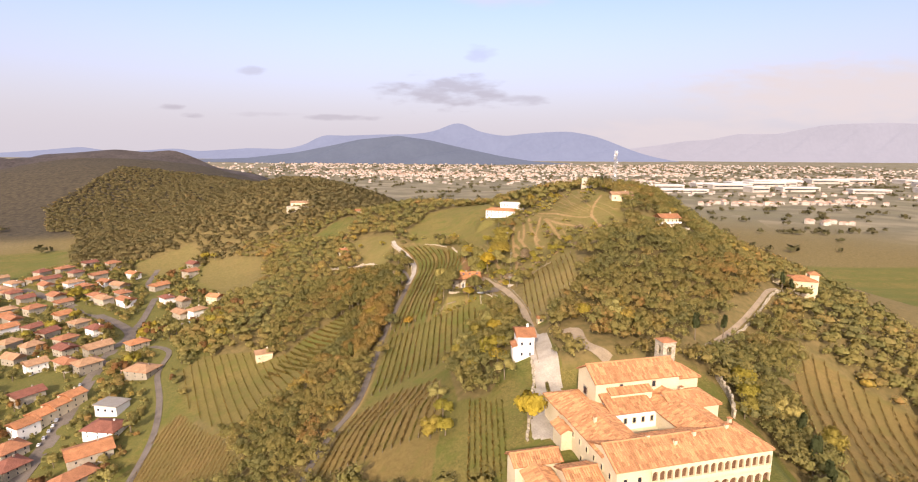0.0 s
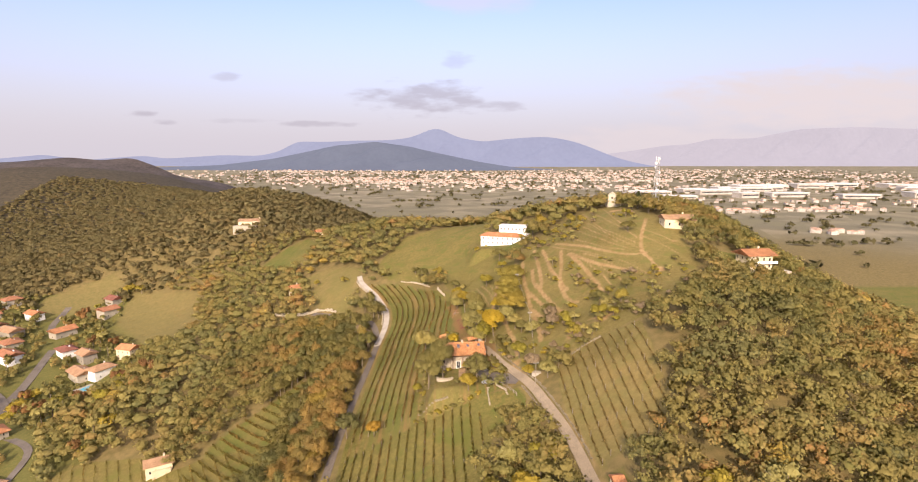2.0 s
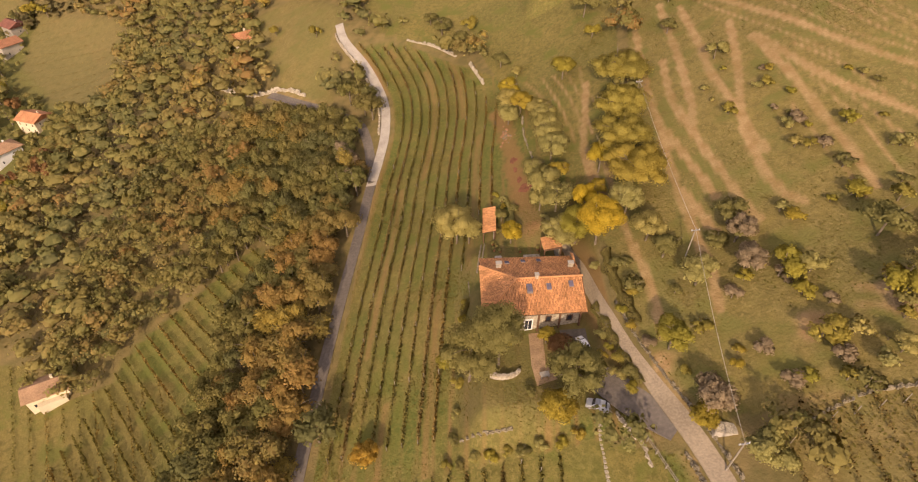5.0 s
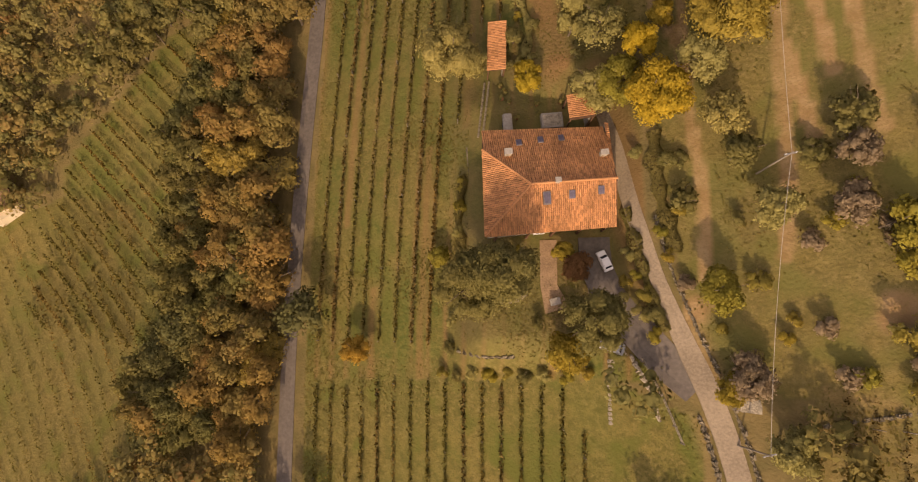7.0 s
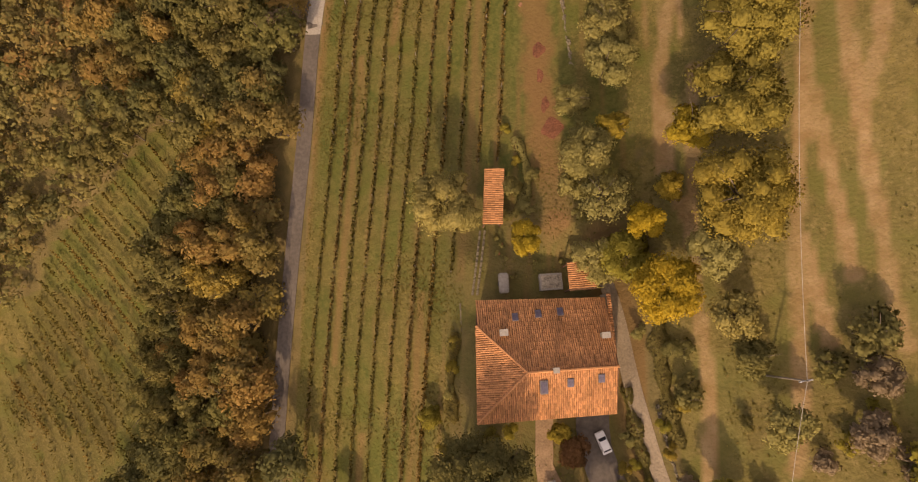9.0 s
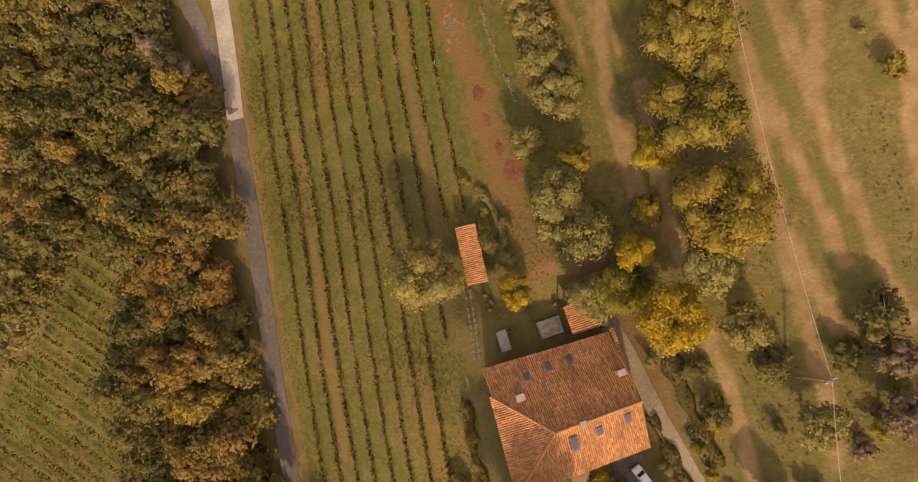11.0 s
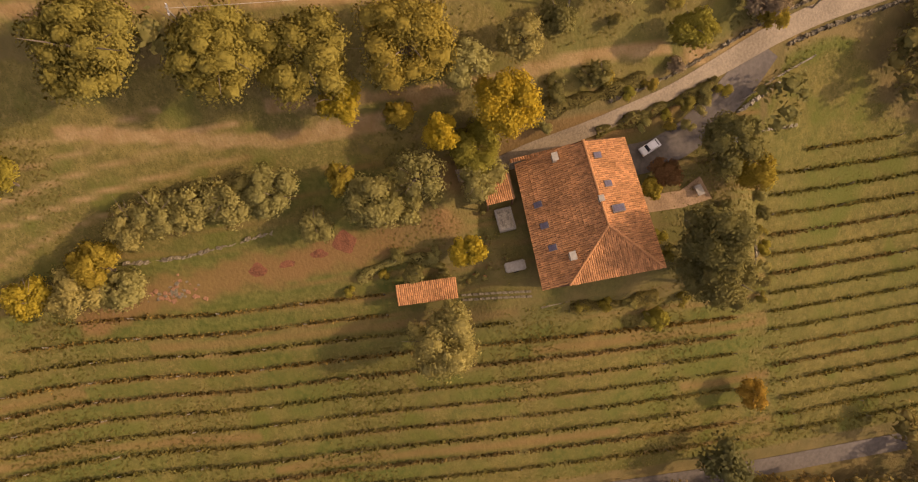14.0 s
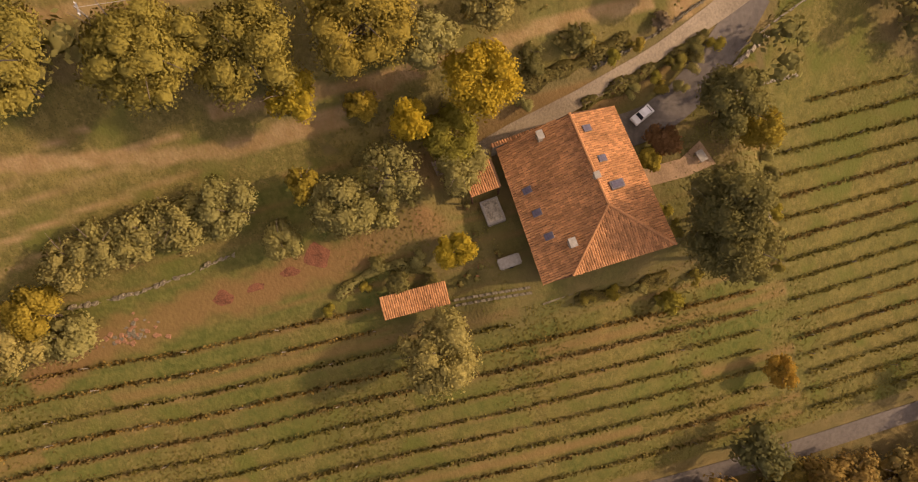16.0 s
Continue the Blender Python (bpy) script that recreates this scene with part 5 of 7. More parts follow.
for k, (x0, y0, x1, y1) in enumerate(((-3.35, 185.4, -4.1, 179.6), (-2.95, 185.4, -3.7, 179.6))):
    n = 12
    w = thing("stone_edging", (x0 + x1) / 2, (y0 + y1) / 2, height((x0 + x1) / 2, (y0 + y1) / 2), math.degrees(math.atan2(y1 - y0, x1 - x0)), "low pale stone edging along a garden path", "edging")
    for j in range(n):
        s = (j + 0.5) / n - 0.5
        L = math.hypot(x1 - x0, y1 - y0)
        part("stone", box(-L / n / 2 + 0.02, L / n / 2 - 0.02, -0.1, 0.1, -0.5, 0.14 + 0.04 * math.sin(j * 2.3 + k), 0.03), OLD_STONE, w, at=(s * L, 0, height(x0 + (x1 - x0) * (s + 0.5), y0 + (y1 - y0) * (s + 0.5)) - w.location[2]))
rng = np.random.RandomState(5)
for x, y in ((-2.0, 184.6), (-1.6, 184.0), (-1.9, 183.2), (-1.2, 182.8), (1.2, 182.4), (3.3, 182.5), (-0.6, 181.2)):
    pot = thing("flower_pot", x, y, height(x, y), 0, "terracotta flower pot with a small plant", "pot", "pots of the farm garden")
    part("pot", tube([(0, 0, -0.1), (0, 0, 0.12), (0, 0, 0.24)], [0.12, 0.15, 0.18], 10), TERRACOTTA_PLAIN, pot)
    c, w, mass = crown_points(rng, 60, 4, 0.3, 0.25)
    c[:, 2] += 0.42
    part("plant", quads("plant", with_core(leaf_cards(rng, c, w, 0.08), mass, 0.42), LEAVES["dark"]), None, pot)
terrace = thing("terrace_wall", -4.75, 173.6, -3.1, 3.9, "low stone wall holding the house terrace", "wall")
part("masonry", box(-0.08, 0.08, -3.6, 5.4, -2.0, 1.2, 0.03), OLD_STONE, terrace)
yard_wall = thing("curved_wall", -0.3, 165.6, height(-0.3, 165.6), 0, "curved pale stone garden wall", "wall")
arc = [(-1.6 + 1.6 * math.cos(a) * -1, -0.9 * math.sin(a)) for a in np.linspace(0.1, 3.0, 12)]
for j, ((ax, ay), (bx, by)) in enumerate(zip(arc, arc[1:])):
    L = math.hypot(bx - ax, by - ay)
    part("stone", box(-L / 2, L / 2, -0.16, 0.16, -1.2, 0.45 + 0.06 * math.sin(j * 3), 0.04), STONE, yard_wall, at=((ax + bx) / 2, (ay + by) / 2, 0), turn=math.degrees(math.atan2(by - ay, bx - ax)))
YARD = [(1.0, 169.9), (2.4, 169.9), (2.3, 166.0), (3.2, 164.2), (1.2, 163.6), (0.9, 166)]
yard_floor = tagged(new("pavement_yard", mesh_of("pavement_yard", *solid([(x, y, height(x, y) + 0.06) for x, y in YARD], [tuple(range(len(YARD) - 1, -1, -1))], 0.1), material("terracotta_paving", (0.36, 0.24, 0.14), scale=1.2, detail=7))), "reddish paved path to the farmhouse door", "pavement", kind="structure")
table = thing("garden_table", 2.0, 164.6, height(2.0, 164.6), 12, "grey garden table in the farmyard", "table")
part("tabletop", box(-0.45, 0.45, -0.3, 0.3, 0.4, 0.45, 0.01), CONCRETE, table)
for sx in (-0.36, 0.36):
    for sy in (-0.22, 0.22):
        part("leg", box(-0.03, 0.03, -0.03, 0.03, -0.05, 0.4), METAL, table, at=(sx, sy, 0))
steps_thing = thing("garden_steps", 6.4, 157.2, height(6.4, 157.2), 1, "narrow pale stone steps down the slope", "steps")
for j in range(14):
    y = 2.5 - j * 0.38
    part("step", box(-0.28, 0.28, -0.15, 0.15, -0.3, 0.1, 0.02), PALE_STONE, steps_thing, at=(0.03 * math.sin(j), y, height(6.4, 157.2 + y) - steps_thing.location[2]))


def stone_wall(name, line, label, tall=0.45, wide=0.36, mat=PALE_STONE, step=0.5, seed=0):
    """A dry stone wall along a line, stone by stone in its length, with an uneven top."""
    rng = np.random.RandomState(seed)
    mid = line[len(line) // 2]
    t = thing(name, float(mid[0]), float(mid[1]), height(*mid), 0, label, "wall")
    run = np.concatenate([[0], np.cumsum(np.linalg.norm(np.diff(line, axis=0), axis=1))])
    shapes = []
    for k in range(4):
        bm = box(-step * 0.52, step * 0.52, -wide / 2, wide / 2, -0.8, tall * (0.55 + 0.2 * k), 0.07)
        for v in bm.verts:
            v.co += Vector(rng.normal(0, 0.05, 3))
        me = bpy.data.meshes.new("stone")
        bm.to_mesh(me)
        bm.free()
        me.materials.append(mat)
        shapes.append(me)
    for s in np.arange(step / 2, run[-1], step):
        x, y = np.interp(s, run, line[:, 0]), np.interp(s, run, line[:, 1])
        x2, y2 = np.interp(s + 0.2, run, line[:, 0]), np.interp(s + 0.2, run, line[:, 1])
        part("stone", shapes[rng.randint(4)], mat, t, at=(x - t.location[0], y - t.location[1], height(x, y) - t.location[2] + rng.normal(-0.03, 0.08)), turn=math.degrees(math.atan2(y2 - y, x2 - x)) + rng.normal(0, 14))
    return t


def beside(line, off):
    d = np.gradient(line, axis=0)
    d /= np.linalg.norm(d, axis=1)[:, None]
    return line + np.stack([d[:, 1], -d[:, 0]], -1) * off


road_up = EAST_ROAD[(EAST_ROAD[:, 1] > 128) & (EAST_ROAD[:, 1] < 172)]
stone_wall("roadside_wall", beside(road_up, 1.15), "mossy dry stone wall along the gravel road", 0.22, 0.24, OLD_STONE, 0.42, seed=1)
stone_wall("roadside_wall", beside(road_up[(road_up[:, 1] > 138) & (road_up[:, 1] < 157)], -1.1), "low mossy stone wall below the gravel road", 0.3, 0.26, OLD_STONE, 0.42, seed=2)
lane_up = WEST_LANE[(WEST_LANE[:, 1] > 221) & (WEST_LANE[:, 1] < 256)]
stone_wall("lane_wall", beside(lane_up, -1.2), "pale stone wall along the bend of the lane", 0.6, seed=3)
stone_wall("field_wall", curve([(-17, 248), (-11, 243.5), (-6.5, 238)]), "pale stone wall above the vineyard", 0.6, seed=4)
stone_wall("field_wall", curve([(-4.0, 234.3), (-1.6, 226)]), "pale stone wall above the vineyard", 0.7, seed=5)
stone_wall("terrace_bank", curve([(18.9, 155.2), (21.5, 155.9), (24.0, 156.4), (26.5, 155.9)]), "rough stone bank above the vineyard terrace", 0.16, 0.3, OLD_STONE, seed=6)
stone_wall("south_road_wall", beside(SOUTH_ROAD, 1.3), "pale stone wall along the villa road", 0.7, step=1.2, seed=7)
stone_wall("garden_wall", curve([(-63, 254), (-52, 245), (-44, 243), (-38, 239)]), "pale stone wall below the hillside cottage", 0.9, step=0.9, seed=8)


stone_wall("field_wall", curve([(4.0, 211.8), (3.8, 207.5), (4.1, 203.3), (4.5, 199.5)]), "low mossy wall beside the farm track", 0.3, 0.28, OLD_STONE, 0.5, seed=11)
stone_wall("rock_edging", curve([(7.0, 161.2), (7.9, 159.9), (8.6, 158.5), (9.4, 156.7), (9.7, 155.0)]), "pale rocks edging the farm drive", 0.26, 0.3, STONE, 0.62, seed=12)
stone_wall("garden_wall", curve([(-7.2, 161.1), (-4.5, 160.2), (-1.2, 160.1)]), "low mossy wall below the farm garden", 0.26, 0.26, OLD_STONE, 0.55, seed=13)


def leafy_hedge(line, wide, tall, count, leaves, label, seed):
    """A loose hedge of leaves along a line, thicker and higher here and there."""
    rng = np.random.RandomState(seed)
    run = np.concatenate([[0], np.cumsum(np.linalg.norm(np.diff(line, axis=0), axis=1))])
    s = rng.uniform(0, run[-1], count)
    puffed = 0.65 + 0.35 * np.sin(s * 1.9 + seed) * np.sin(s * 0.7)
    a, r = rng.uniform(0, math.pi, count), rng.uniform(0.75, 1.05, count) * puffed
    d = np.gradient(line, axis=0)
    d /= np.linalg.norm(d, axis=1)[:, None]
    x, y = np.interp(s, run, line[:, 0]), np.interp(s, run, line[:, 1])
    sx, sy = np.interp(s, run, d[:, 1]), np.interp(s, run, -d[:, 0])
    off = np.cos(a) * r * wide
    x, y = x + sx * off, y + sy * off
    h = thing("hedge", float(line[0][0]), float(line[0][1]), height(*line[0]), 0, label, "hedge")
    c = np.column_stack([x, y, land(x, y) + np.sin(a) * r * tall]) - np.array(h.location)
    way = np.column_stack([sx * np.cos(a), sy * np.cos(a), np.sin(a)])
    part("hedge_leaves", quads("hedge_leaves", leaf_cards(rng, c, way, 0.11), leaves), None, h)


leafy_hedge(curve([(7.95, 172.2), (8.4, 169.1), (8.9, 166.7), (9.4, 164.3), (10.2, 162.0)], 0.5), 0.5, 0.9, 2600, LEAVES["dark"], "loose green hedge between road and farm drive", 21)
leafy_hedge(curve([(9.9, 178.0), (9.9, 175.0), (10.3, 171.5), (11.0, 168.0)], 0.5), 0.8, 0.7, 3000, LEAVES["dark"], "rough green bank hedge above the road", 22)
leafy_hedge(curve([(-0.6, 186.4), (0.6, 188.6), (0.5, 191.4), (-0.4, 193.6)], 0.5), 0.5, 0.8, 1700, LEAVES["olive"], "low garden hedge beside the woodshed", 23)
leafy_hedge(curve([(-5.6, 169.0), (-5.9, 172.0), (-5.6, 176.5)], 0.5), 0.6, 0.7, 1600, LEAVES["dark"], "low green hedge below the house terrace", 24)

# rail fence beside the drive
FENCE = curve([(8.5, 159.9), (9.7, 157.2), (11.0, 153.5)], 1.0)
fence = thing("rail_fence", 8.5, 159.9, height(8.5, 159.9), 0, "weathered wooden rail fence beside the drive", "fence")
rail_z = [height(*q) - fence.location[2] for q in FENCE]
for (fx0, fy0), z in zip(FENCE, rail_z):
    part("post", box(-0.05, 0.05, -0.05, 0.05, -0.3, 0.75, 0.01), GREY_WOOD, fence, at=(fx0 - 8.5, fy0 - 159.9, z))
for (ax, ay), (bx, by), za, zb in zip(FENCE, FENCE[1:], rail_z, rail_z[1:]):
    for up in (0.35, 0.65):
        part("rail", tube([(ax - 8.5, ay - 159.9, za + up), (bx - 8.5, by - 159.9, zb + up)], [0.035, 0.035], 6), GREY_WOOD, fence)

# heap of loose stones beside the track
rng = np.random.RandomState(31)
heap = thing("rubble_heap", 1.3, 209.0, height(1.3, 209.0), 0, "spread heap of pale rubble stones", "rubble")
for k in range(60):
    x, y = 1.3 + rng.normal(0, 0.45), 209.0 + rng.normal(0, 1.1)
    r = rng.uniform(0.09, 0.2)
    b = box(-r, r, -r * 0.8, r * 0.8, -0.1, r * 0.9, 0.03)
    part("stone", b, [OLD_STONE, LOOSE_BRICK][k % 2], heap, at=(x - 1.3, y - 209.0, height(x, y) - heap.location[2]), turn=rng.uniform(0, 180))

# concrete cistern above the road
tank = thing("water_tank", 15.0, 156.5, height(15.0, 156.5), -8, "pale concrete cistern half sunk in the bank", "tank")
part("tank_wall", box(-0.8, 0.8, -0.45, 0.45, -0.6, 0.45, 0.04), CONCRETE, tank)
part("lid", box(-0.7, 0.9, -0.5, 0.5, 0.45, 0.53, 0.02), PALE_STONE, tank, "cracked pale slab lid")

# dug beds beside the farm track
RED_SOIL = material("red_soil", (0.21, 0.085, 0.045), dark=0.6, light=1.35, scale=1.5, detail=8, bump=0.7)
for x, y, rx, ry in ((1.8, 201.5, 0.85, 1.1), (1.9, 199.0, 0.6, 1.5), (2.25, 196.4, 0.65, 1.4), (2.75, 194.2, 0.9, 1.1)):
    ring = [(x, y)] + [(x + rx * (1 + 0.18 * math.sin(3 * a + x)) * math.cos(a), y + ry * (1 + 0.15 * math.cos(4 * a + y)) * math.sin(a)) for a in np.linspace(0, 2 * math.pi, 18, endpoint=False)]
    bed = tagged(new("garden_bed", mesh_of("garden_bed", *solid([(p, q, height(p, q) + (0.22 if k == 0 else 0.1)) for k, (p, q) in enumerate(ring)], [(0, k, k % 18 + 1) for k in range(1, 19)], 0.5), RED_SOIL)), "freshly dug reddish soil bed", "garden bed", "soil beds beside the track")

# cars
def make_car(colour, label):
    """A small car, 2.1 m long in this place's measure."""
    paint = material("car_paint", colour, rough=0.3, spec=0.6, dark=0.97, light=1.02, scale=0.5)
    c = new("car")
    tagged(c, label, "car")
    side = [(-1.02, 0.16), (-1.04, 0.42), (-0.95, 0.50), (-0.78, 0.56), (-0.62, 0.76), (-0.1, 0.82), (0.25, 0.76), (0.52, 0.53), (0.92, 0.46), (1.03, 0.36), (1.02, 0.16)]
    v, f = [], []
    for y, k in ((-0.44, 0.94), (-0.40, 1.0), (0.40, 1.0), (0.44, 0.94)):
        v += [(x * (0.98 if abs(y) > 0.41 else 1), y * (1 if z < 0.6 else 0.86), z * k) for x, z in side]
    n = len(side)
    for r in range(3):
        f += [(r * n + k, r * n + (k + 1) % n, (r + 1) * n + (k + 1) % n, (r + 1) * n + k) for k in range(n)]
    f += [tuple(range(n)), tuple(range(4 * n - 1, 3 * n - 1, -1))]
    part("body", (v, f), paint, c)
    part("windscreen", ([(0.27, -0.32, 0.765), (0.5, -0.36, 0.56), (0.5, 0.36, 0.56), (0.27, 0.32, 0.765), (0.24, -0.32, 0.75), (0.47, -0.36, 0.53), (0.47, 0.36, 0.53), (0.24, 0.32, 0.75)], [(0, 1, 2, 3), (7, 6, 5, 4), (0, 4, 5, 1), (1, 5, 6, 2), (2, 6, 7, 3), (3, 7, 4, 0)]), GLASS, c, "dark windscreen")
    part("rear_window", ([(-0.65, -0.31, 0.745), (-0.81, -0.35, 0.57), (-0.81, 0.35, 0.57), (-0.65, 0.31, 0.745), (-0.62, -0.31, 0.73), (-0.77, -0.35, 0.55), (-0.77, 0.35, 0.55), (-0.62, 0.31, 0.73)], [(3, 2, 1, 0), (4, 5, 6, 7), (1, 5, 4, 0), (2, 6, 5, 1), (3, 7, 6, 2), (0, 4, 7, 3)]), GLASS, c, "dark rear window")
    for sy in (-1, 1):
        part("side_window", box(-0.5, 0.2, -0.01, 0.01, 0.58, 0.74), GLASS, c, at=(0, sy * 0.375, 0))
        part("headlight", box(-0.04, 0.04, -0.08, 0.08, -0.04, 0.04, 0.015), WHITE, c, at=(0.98, sy * 0.3, 0.38))
        for sx in (-0.63, 0.63):
            wheel = part("wheel", tube([(0, -0.06, 0), (0, 0.06, 0)], [0.17, 0.17], 14), BARK, c, "black tyre", (sx, sy * 0.4, 0.17))
            part("rim", tube([(0, -0.02, 0), (0, 0.02, 0)], [0.1, 0.1], 10), METAL, wheel, at=(0, sy * 0.055, 0))
    return c


car_white = make_car((0.78, 0.78, 0.77), "small white car parked in the farmyard")
car_white.matrix_basis = pose(6.17, 167.9, height(6.17, 167.9) + 0.09, 0, 0, 113) @ Matrix.Diagonal((0.86, 0.86, 0.86, 1))
car_grey = make_car((0.35, 0.37, 0.4), "grey car parked under the yard tree")
car_grey.matrix_basis = pose(6.3, 160.9, height(6.3, 160.9) + 0.09, 4, 3, 160)

# the power line
poles = []
for x, y, tall in ((17.3, 200.5, 4.6), (16.4, 173.5, 4.4), (14.4, 153.6, 4.4)):
    z = height(x, y)
    p = thing("utility_pole", x, y, z, 10, "weathered wooden utility pole with crossarm", "pole", "poles of the power line")
    part("pole", tube([(0, 0, -0.5), (0, 0, tall)], [0.08, 0.055], 7), GREY_WOOD, p)
    part("crossarm", box(-0.45, 0.45, -0.04, 0.04, tall - 0.35, tall - 0.26), METAL, p)
    for sx in (-0.38, 0.38):
        part("insulator", tube([(sx, 0, tall - 0.26), (sx, 0, tall - 0.14)], [0.04, 0.03], 6), WHITE, p)
    poles.append(Vector((x, y, z + tall - 0.14)))
wire_mat = material("pale_cable", (0.5, 0.46, 0.38), rough=0.5)
for a, b in zip(poles, poles[1:]):
    pts = [a + (b - a) * t - Vector((0, 0, 4 * 0.5 * t * (1 - t))) for t in np.linspace(0, 1, 13)]
    tagged(new("power_cable", mesh_of("power_cable", *tube(pts, [0.016] * 13, 5), wire_mat)), "thin pale power cable sagging between poles", "cable", "cables of the power line")

# ---- the convent ----
OLD_TILES = material("sunbaked_tiles", (0.46, 0.23, 0.11), dark=0.8, light=1.2, scale=0.9, detail=6, bump=0.3, per_island=0.3)
CON = (20.1, 61.0, 0.5)
con = thing("convent", *CON, 14.5, "cream plastered convent with terracotta roofs round a cloister", "convent")


def gable(parent, x0, x1, y0, y1, eave, rise, along="x", over=0.35, mat=OLD_TILES, hips=(False, False), seed=0, base=-3.0, wall=PLASTER, pitch=0.34, course=0.6, wall_label="", gables=(True, True)):
    """A wing: its walls, and a tiled roof of two slopes, hipped at either end if asked."""
    if along == "x":
        m, half, ends = (y0 + y1) / 2, (y1 - y0) / 2 + over, (x0 - over, x1 + over)
    else:
        m, half, ends = (x0 + x1) / 2, (x1 - x0) / 2 + over, (y0 - over, y1 + over)
    fall = rise / half
    top = eave + rise
    ra, rb = ends[0] + (half if hips[0] else 0), ends[1] - (half if hips[1] else 0)

    def pt(a, b):
        return (a, m + b) if along == "x" else (m - b, a)
    ring = [(x0, y0), (x1, y0), (x1, y1), (x0, y1)]
    part("wall", prism(ring, base, eave - 0.05), wall, parent, wall_label)
    if not hips[0] or not hips[1]:
        for e, hip, inset, shown in ((ends[0], hips[0], over, gables[0]), (ends[1], hips[1], -over, gables[1])):
            if not hip and shown:
                a = [pt(e + inset, -half + over), pt(e + inset, half - over), pt(e + inset, 0)]
                b = [pt(e + inset + (0.3 if inset > 0 else -0.3), q) for q in (-half + over, half - over, 0)]
                zt = [eave - 0.06, eave - 0.06, eave - 0.06 + fall * (half - over)]
                v = [(*p, z) for p, z in zip(a, zt)] + [(*p, z) for p, z in zip(b, zt)]
                part("gable_wall", (v, [(0, 1, 2), (5, 4, 3), (0, 3, 4, 1), (1, 4, 5, 2), (2, 5, 3, 0)]), wall, parent)
    slopes = []
    for sgn in (-1, 1):
        slopes.append(([pt(ra, 0), pt(ends[0], sgn * half), pt(ends[1], sgn * half), pt(rb, 0)], pt(0, sgn)[0] - pt(0, 0)[0], pt(0, sgn)[1] - pt(0, 0)[1], pt(ra, 0)))
    for hip, r, e in ((hips[0], ra, ends[0]), (hips[1], rb, ends[1])):
        if hip:
            w = pt(e, 0)[0] - pt(r, 0)[0], pt(e, 0)[1] - pt(r, 0)[1]
            slopes.append(([pt(r, 0), pt(e, -half), pt(e, half)], *w, pt(r, 0)))
    for k, (ring, wx, wy, o) in enumerate(slopes):
        n = math.hypot(wx, wy)
        deck = [(x, y, top - fall * ((x - o[0]) * wx + (y - o[1]) * wy) / n - 0.03) for x, y in ring]
        sl = part("roof", solid(deck, [tuple(range(len(deck)))], 0.15), TERRACOTTA_PLAIN, parent)
        part("roof_tiles", tiled(ring, (*o, top), (wx, wy), fall, pitch, course, seed=seed + k), mat, sl, "sunlit terracotta barrel tiles")
    part("ridge", ridge_tiles((*pt(ra, 0), top + 0.08), (*pt(rb, 0), top + 0.08), 0.17, 0.6), mat, parent)
    return top


gable(con, 0, 22.8, 0, 7, 4.5, 1.7, "x", hips=(False, True), seed=20)
gable(con, 0.03, 6.6, 3.6, 16.6, 4.47, 1.62, "y", hips=(False, False), seed=24, gables=(False, False))
gable(con, 0.2, 6.0, 16.4, 23.0, 4.0, 1.4, "y", hips=(False, True), seed=28)
gable(con, 14.4, 21.4, 3.8, 17.2, 4.4, 1.6, "y", hips=(False, False), seed=32, gables=(False, False))
gable(con, 16.5, 24.6, 12.2, 17.4, 4.9, 1.3, "x", hips=(False, True), seed=36)
gable(con, 6.2, 21.0, 17.4, 23.4, 7.7, 1.9, "x", hips=(False, False), seed=40)
gable(con, 21.0, 25.0, 17.9, 22.9, 6.9, 1.5, "x", hips=(False, True), seed=44)
gable(con, -10.2, -3.6, 8.4, 11.6, 1.5, 0.9, "x", seed=48)
gable(con, -5.2, -0.9, 1.4, 6.2, 2.0, 1.1, "x", seed=52)
gable(con, -9.4, -5.8, 3.0, 7.6, 1.0, 0.9, "y", seed=56)
gable(con, -1.6, 0.1, 12.6, 15.6, 3.0, 0.6, "y", seed=60)
# the cloister's north range leans against the church
ring = [(6.6, 17.3), (14.4, 17.3), (14.4, 13.0), (6.6, 13.0)]
part("wall", prism([(6.6, 13.3), (14.4, 13.3), (14.4, 17.3), (6.6, 17.3)], -3, 4.3), WHITE, con, "white cloister wall")
lean = part("roof", solid([(x, y, 5.9 - 0.32 * (17.3 - y)) for x, y in reversed(ring)], [(0, 1, 2, 3)], 0.15), TERRACOTTA_PLAIN, con)
part("roof_tiles", tiled(ring, (10, 17.3, 5.93), (0, -1), 0.32, 0.34, 0.6, seed=64), OLD_TILES, lean)
ring = [(8.0, 17.35), (15.5, 17.35), (15.5, 15.9), (8.0, 15.9)]
aisle = part("roof", solid([(x, y, 6.7 - 0.35 * (17.35 - y)) for x, y in reversed(ring)], [(0, 1, 2, 3)], 0.15), TERRACOTTA_PLAIN, con)
part("roof_tiles", tiled(ring, (10, 17.35, 6.73), (0, -1), 0.35, 0.34, 0.6, seed=65), OLD_TILES, aisle)
part("wall", prism([(8.2, 16.1), (15.3, 16.1), (15.3, 17.4), (8.2, 17.4)], 4.0, 6.05), PLASTER, con)
for k in range(5):
    window(con, 7.6 + 1.5 * k, 13.28, 2.7, 0, 0.5, 0.9, PLASTER, label="shuttered cloister window")
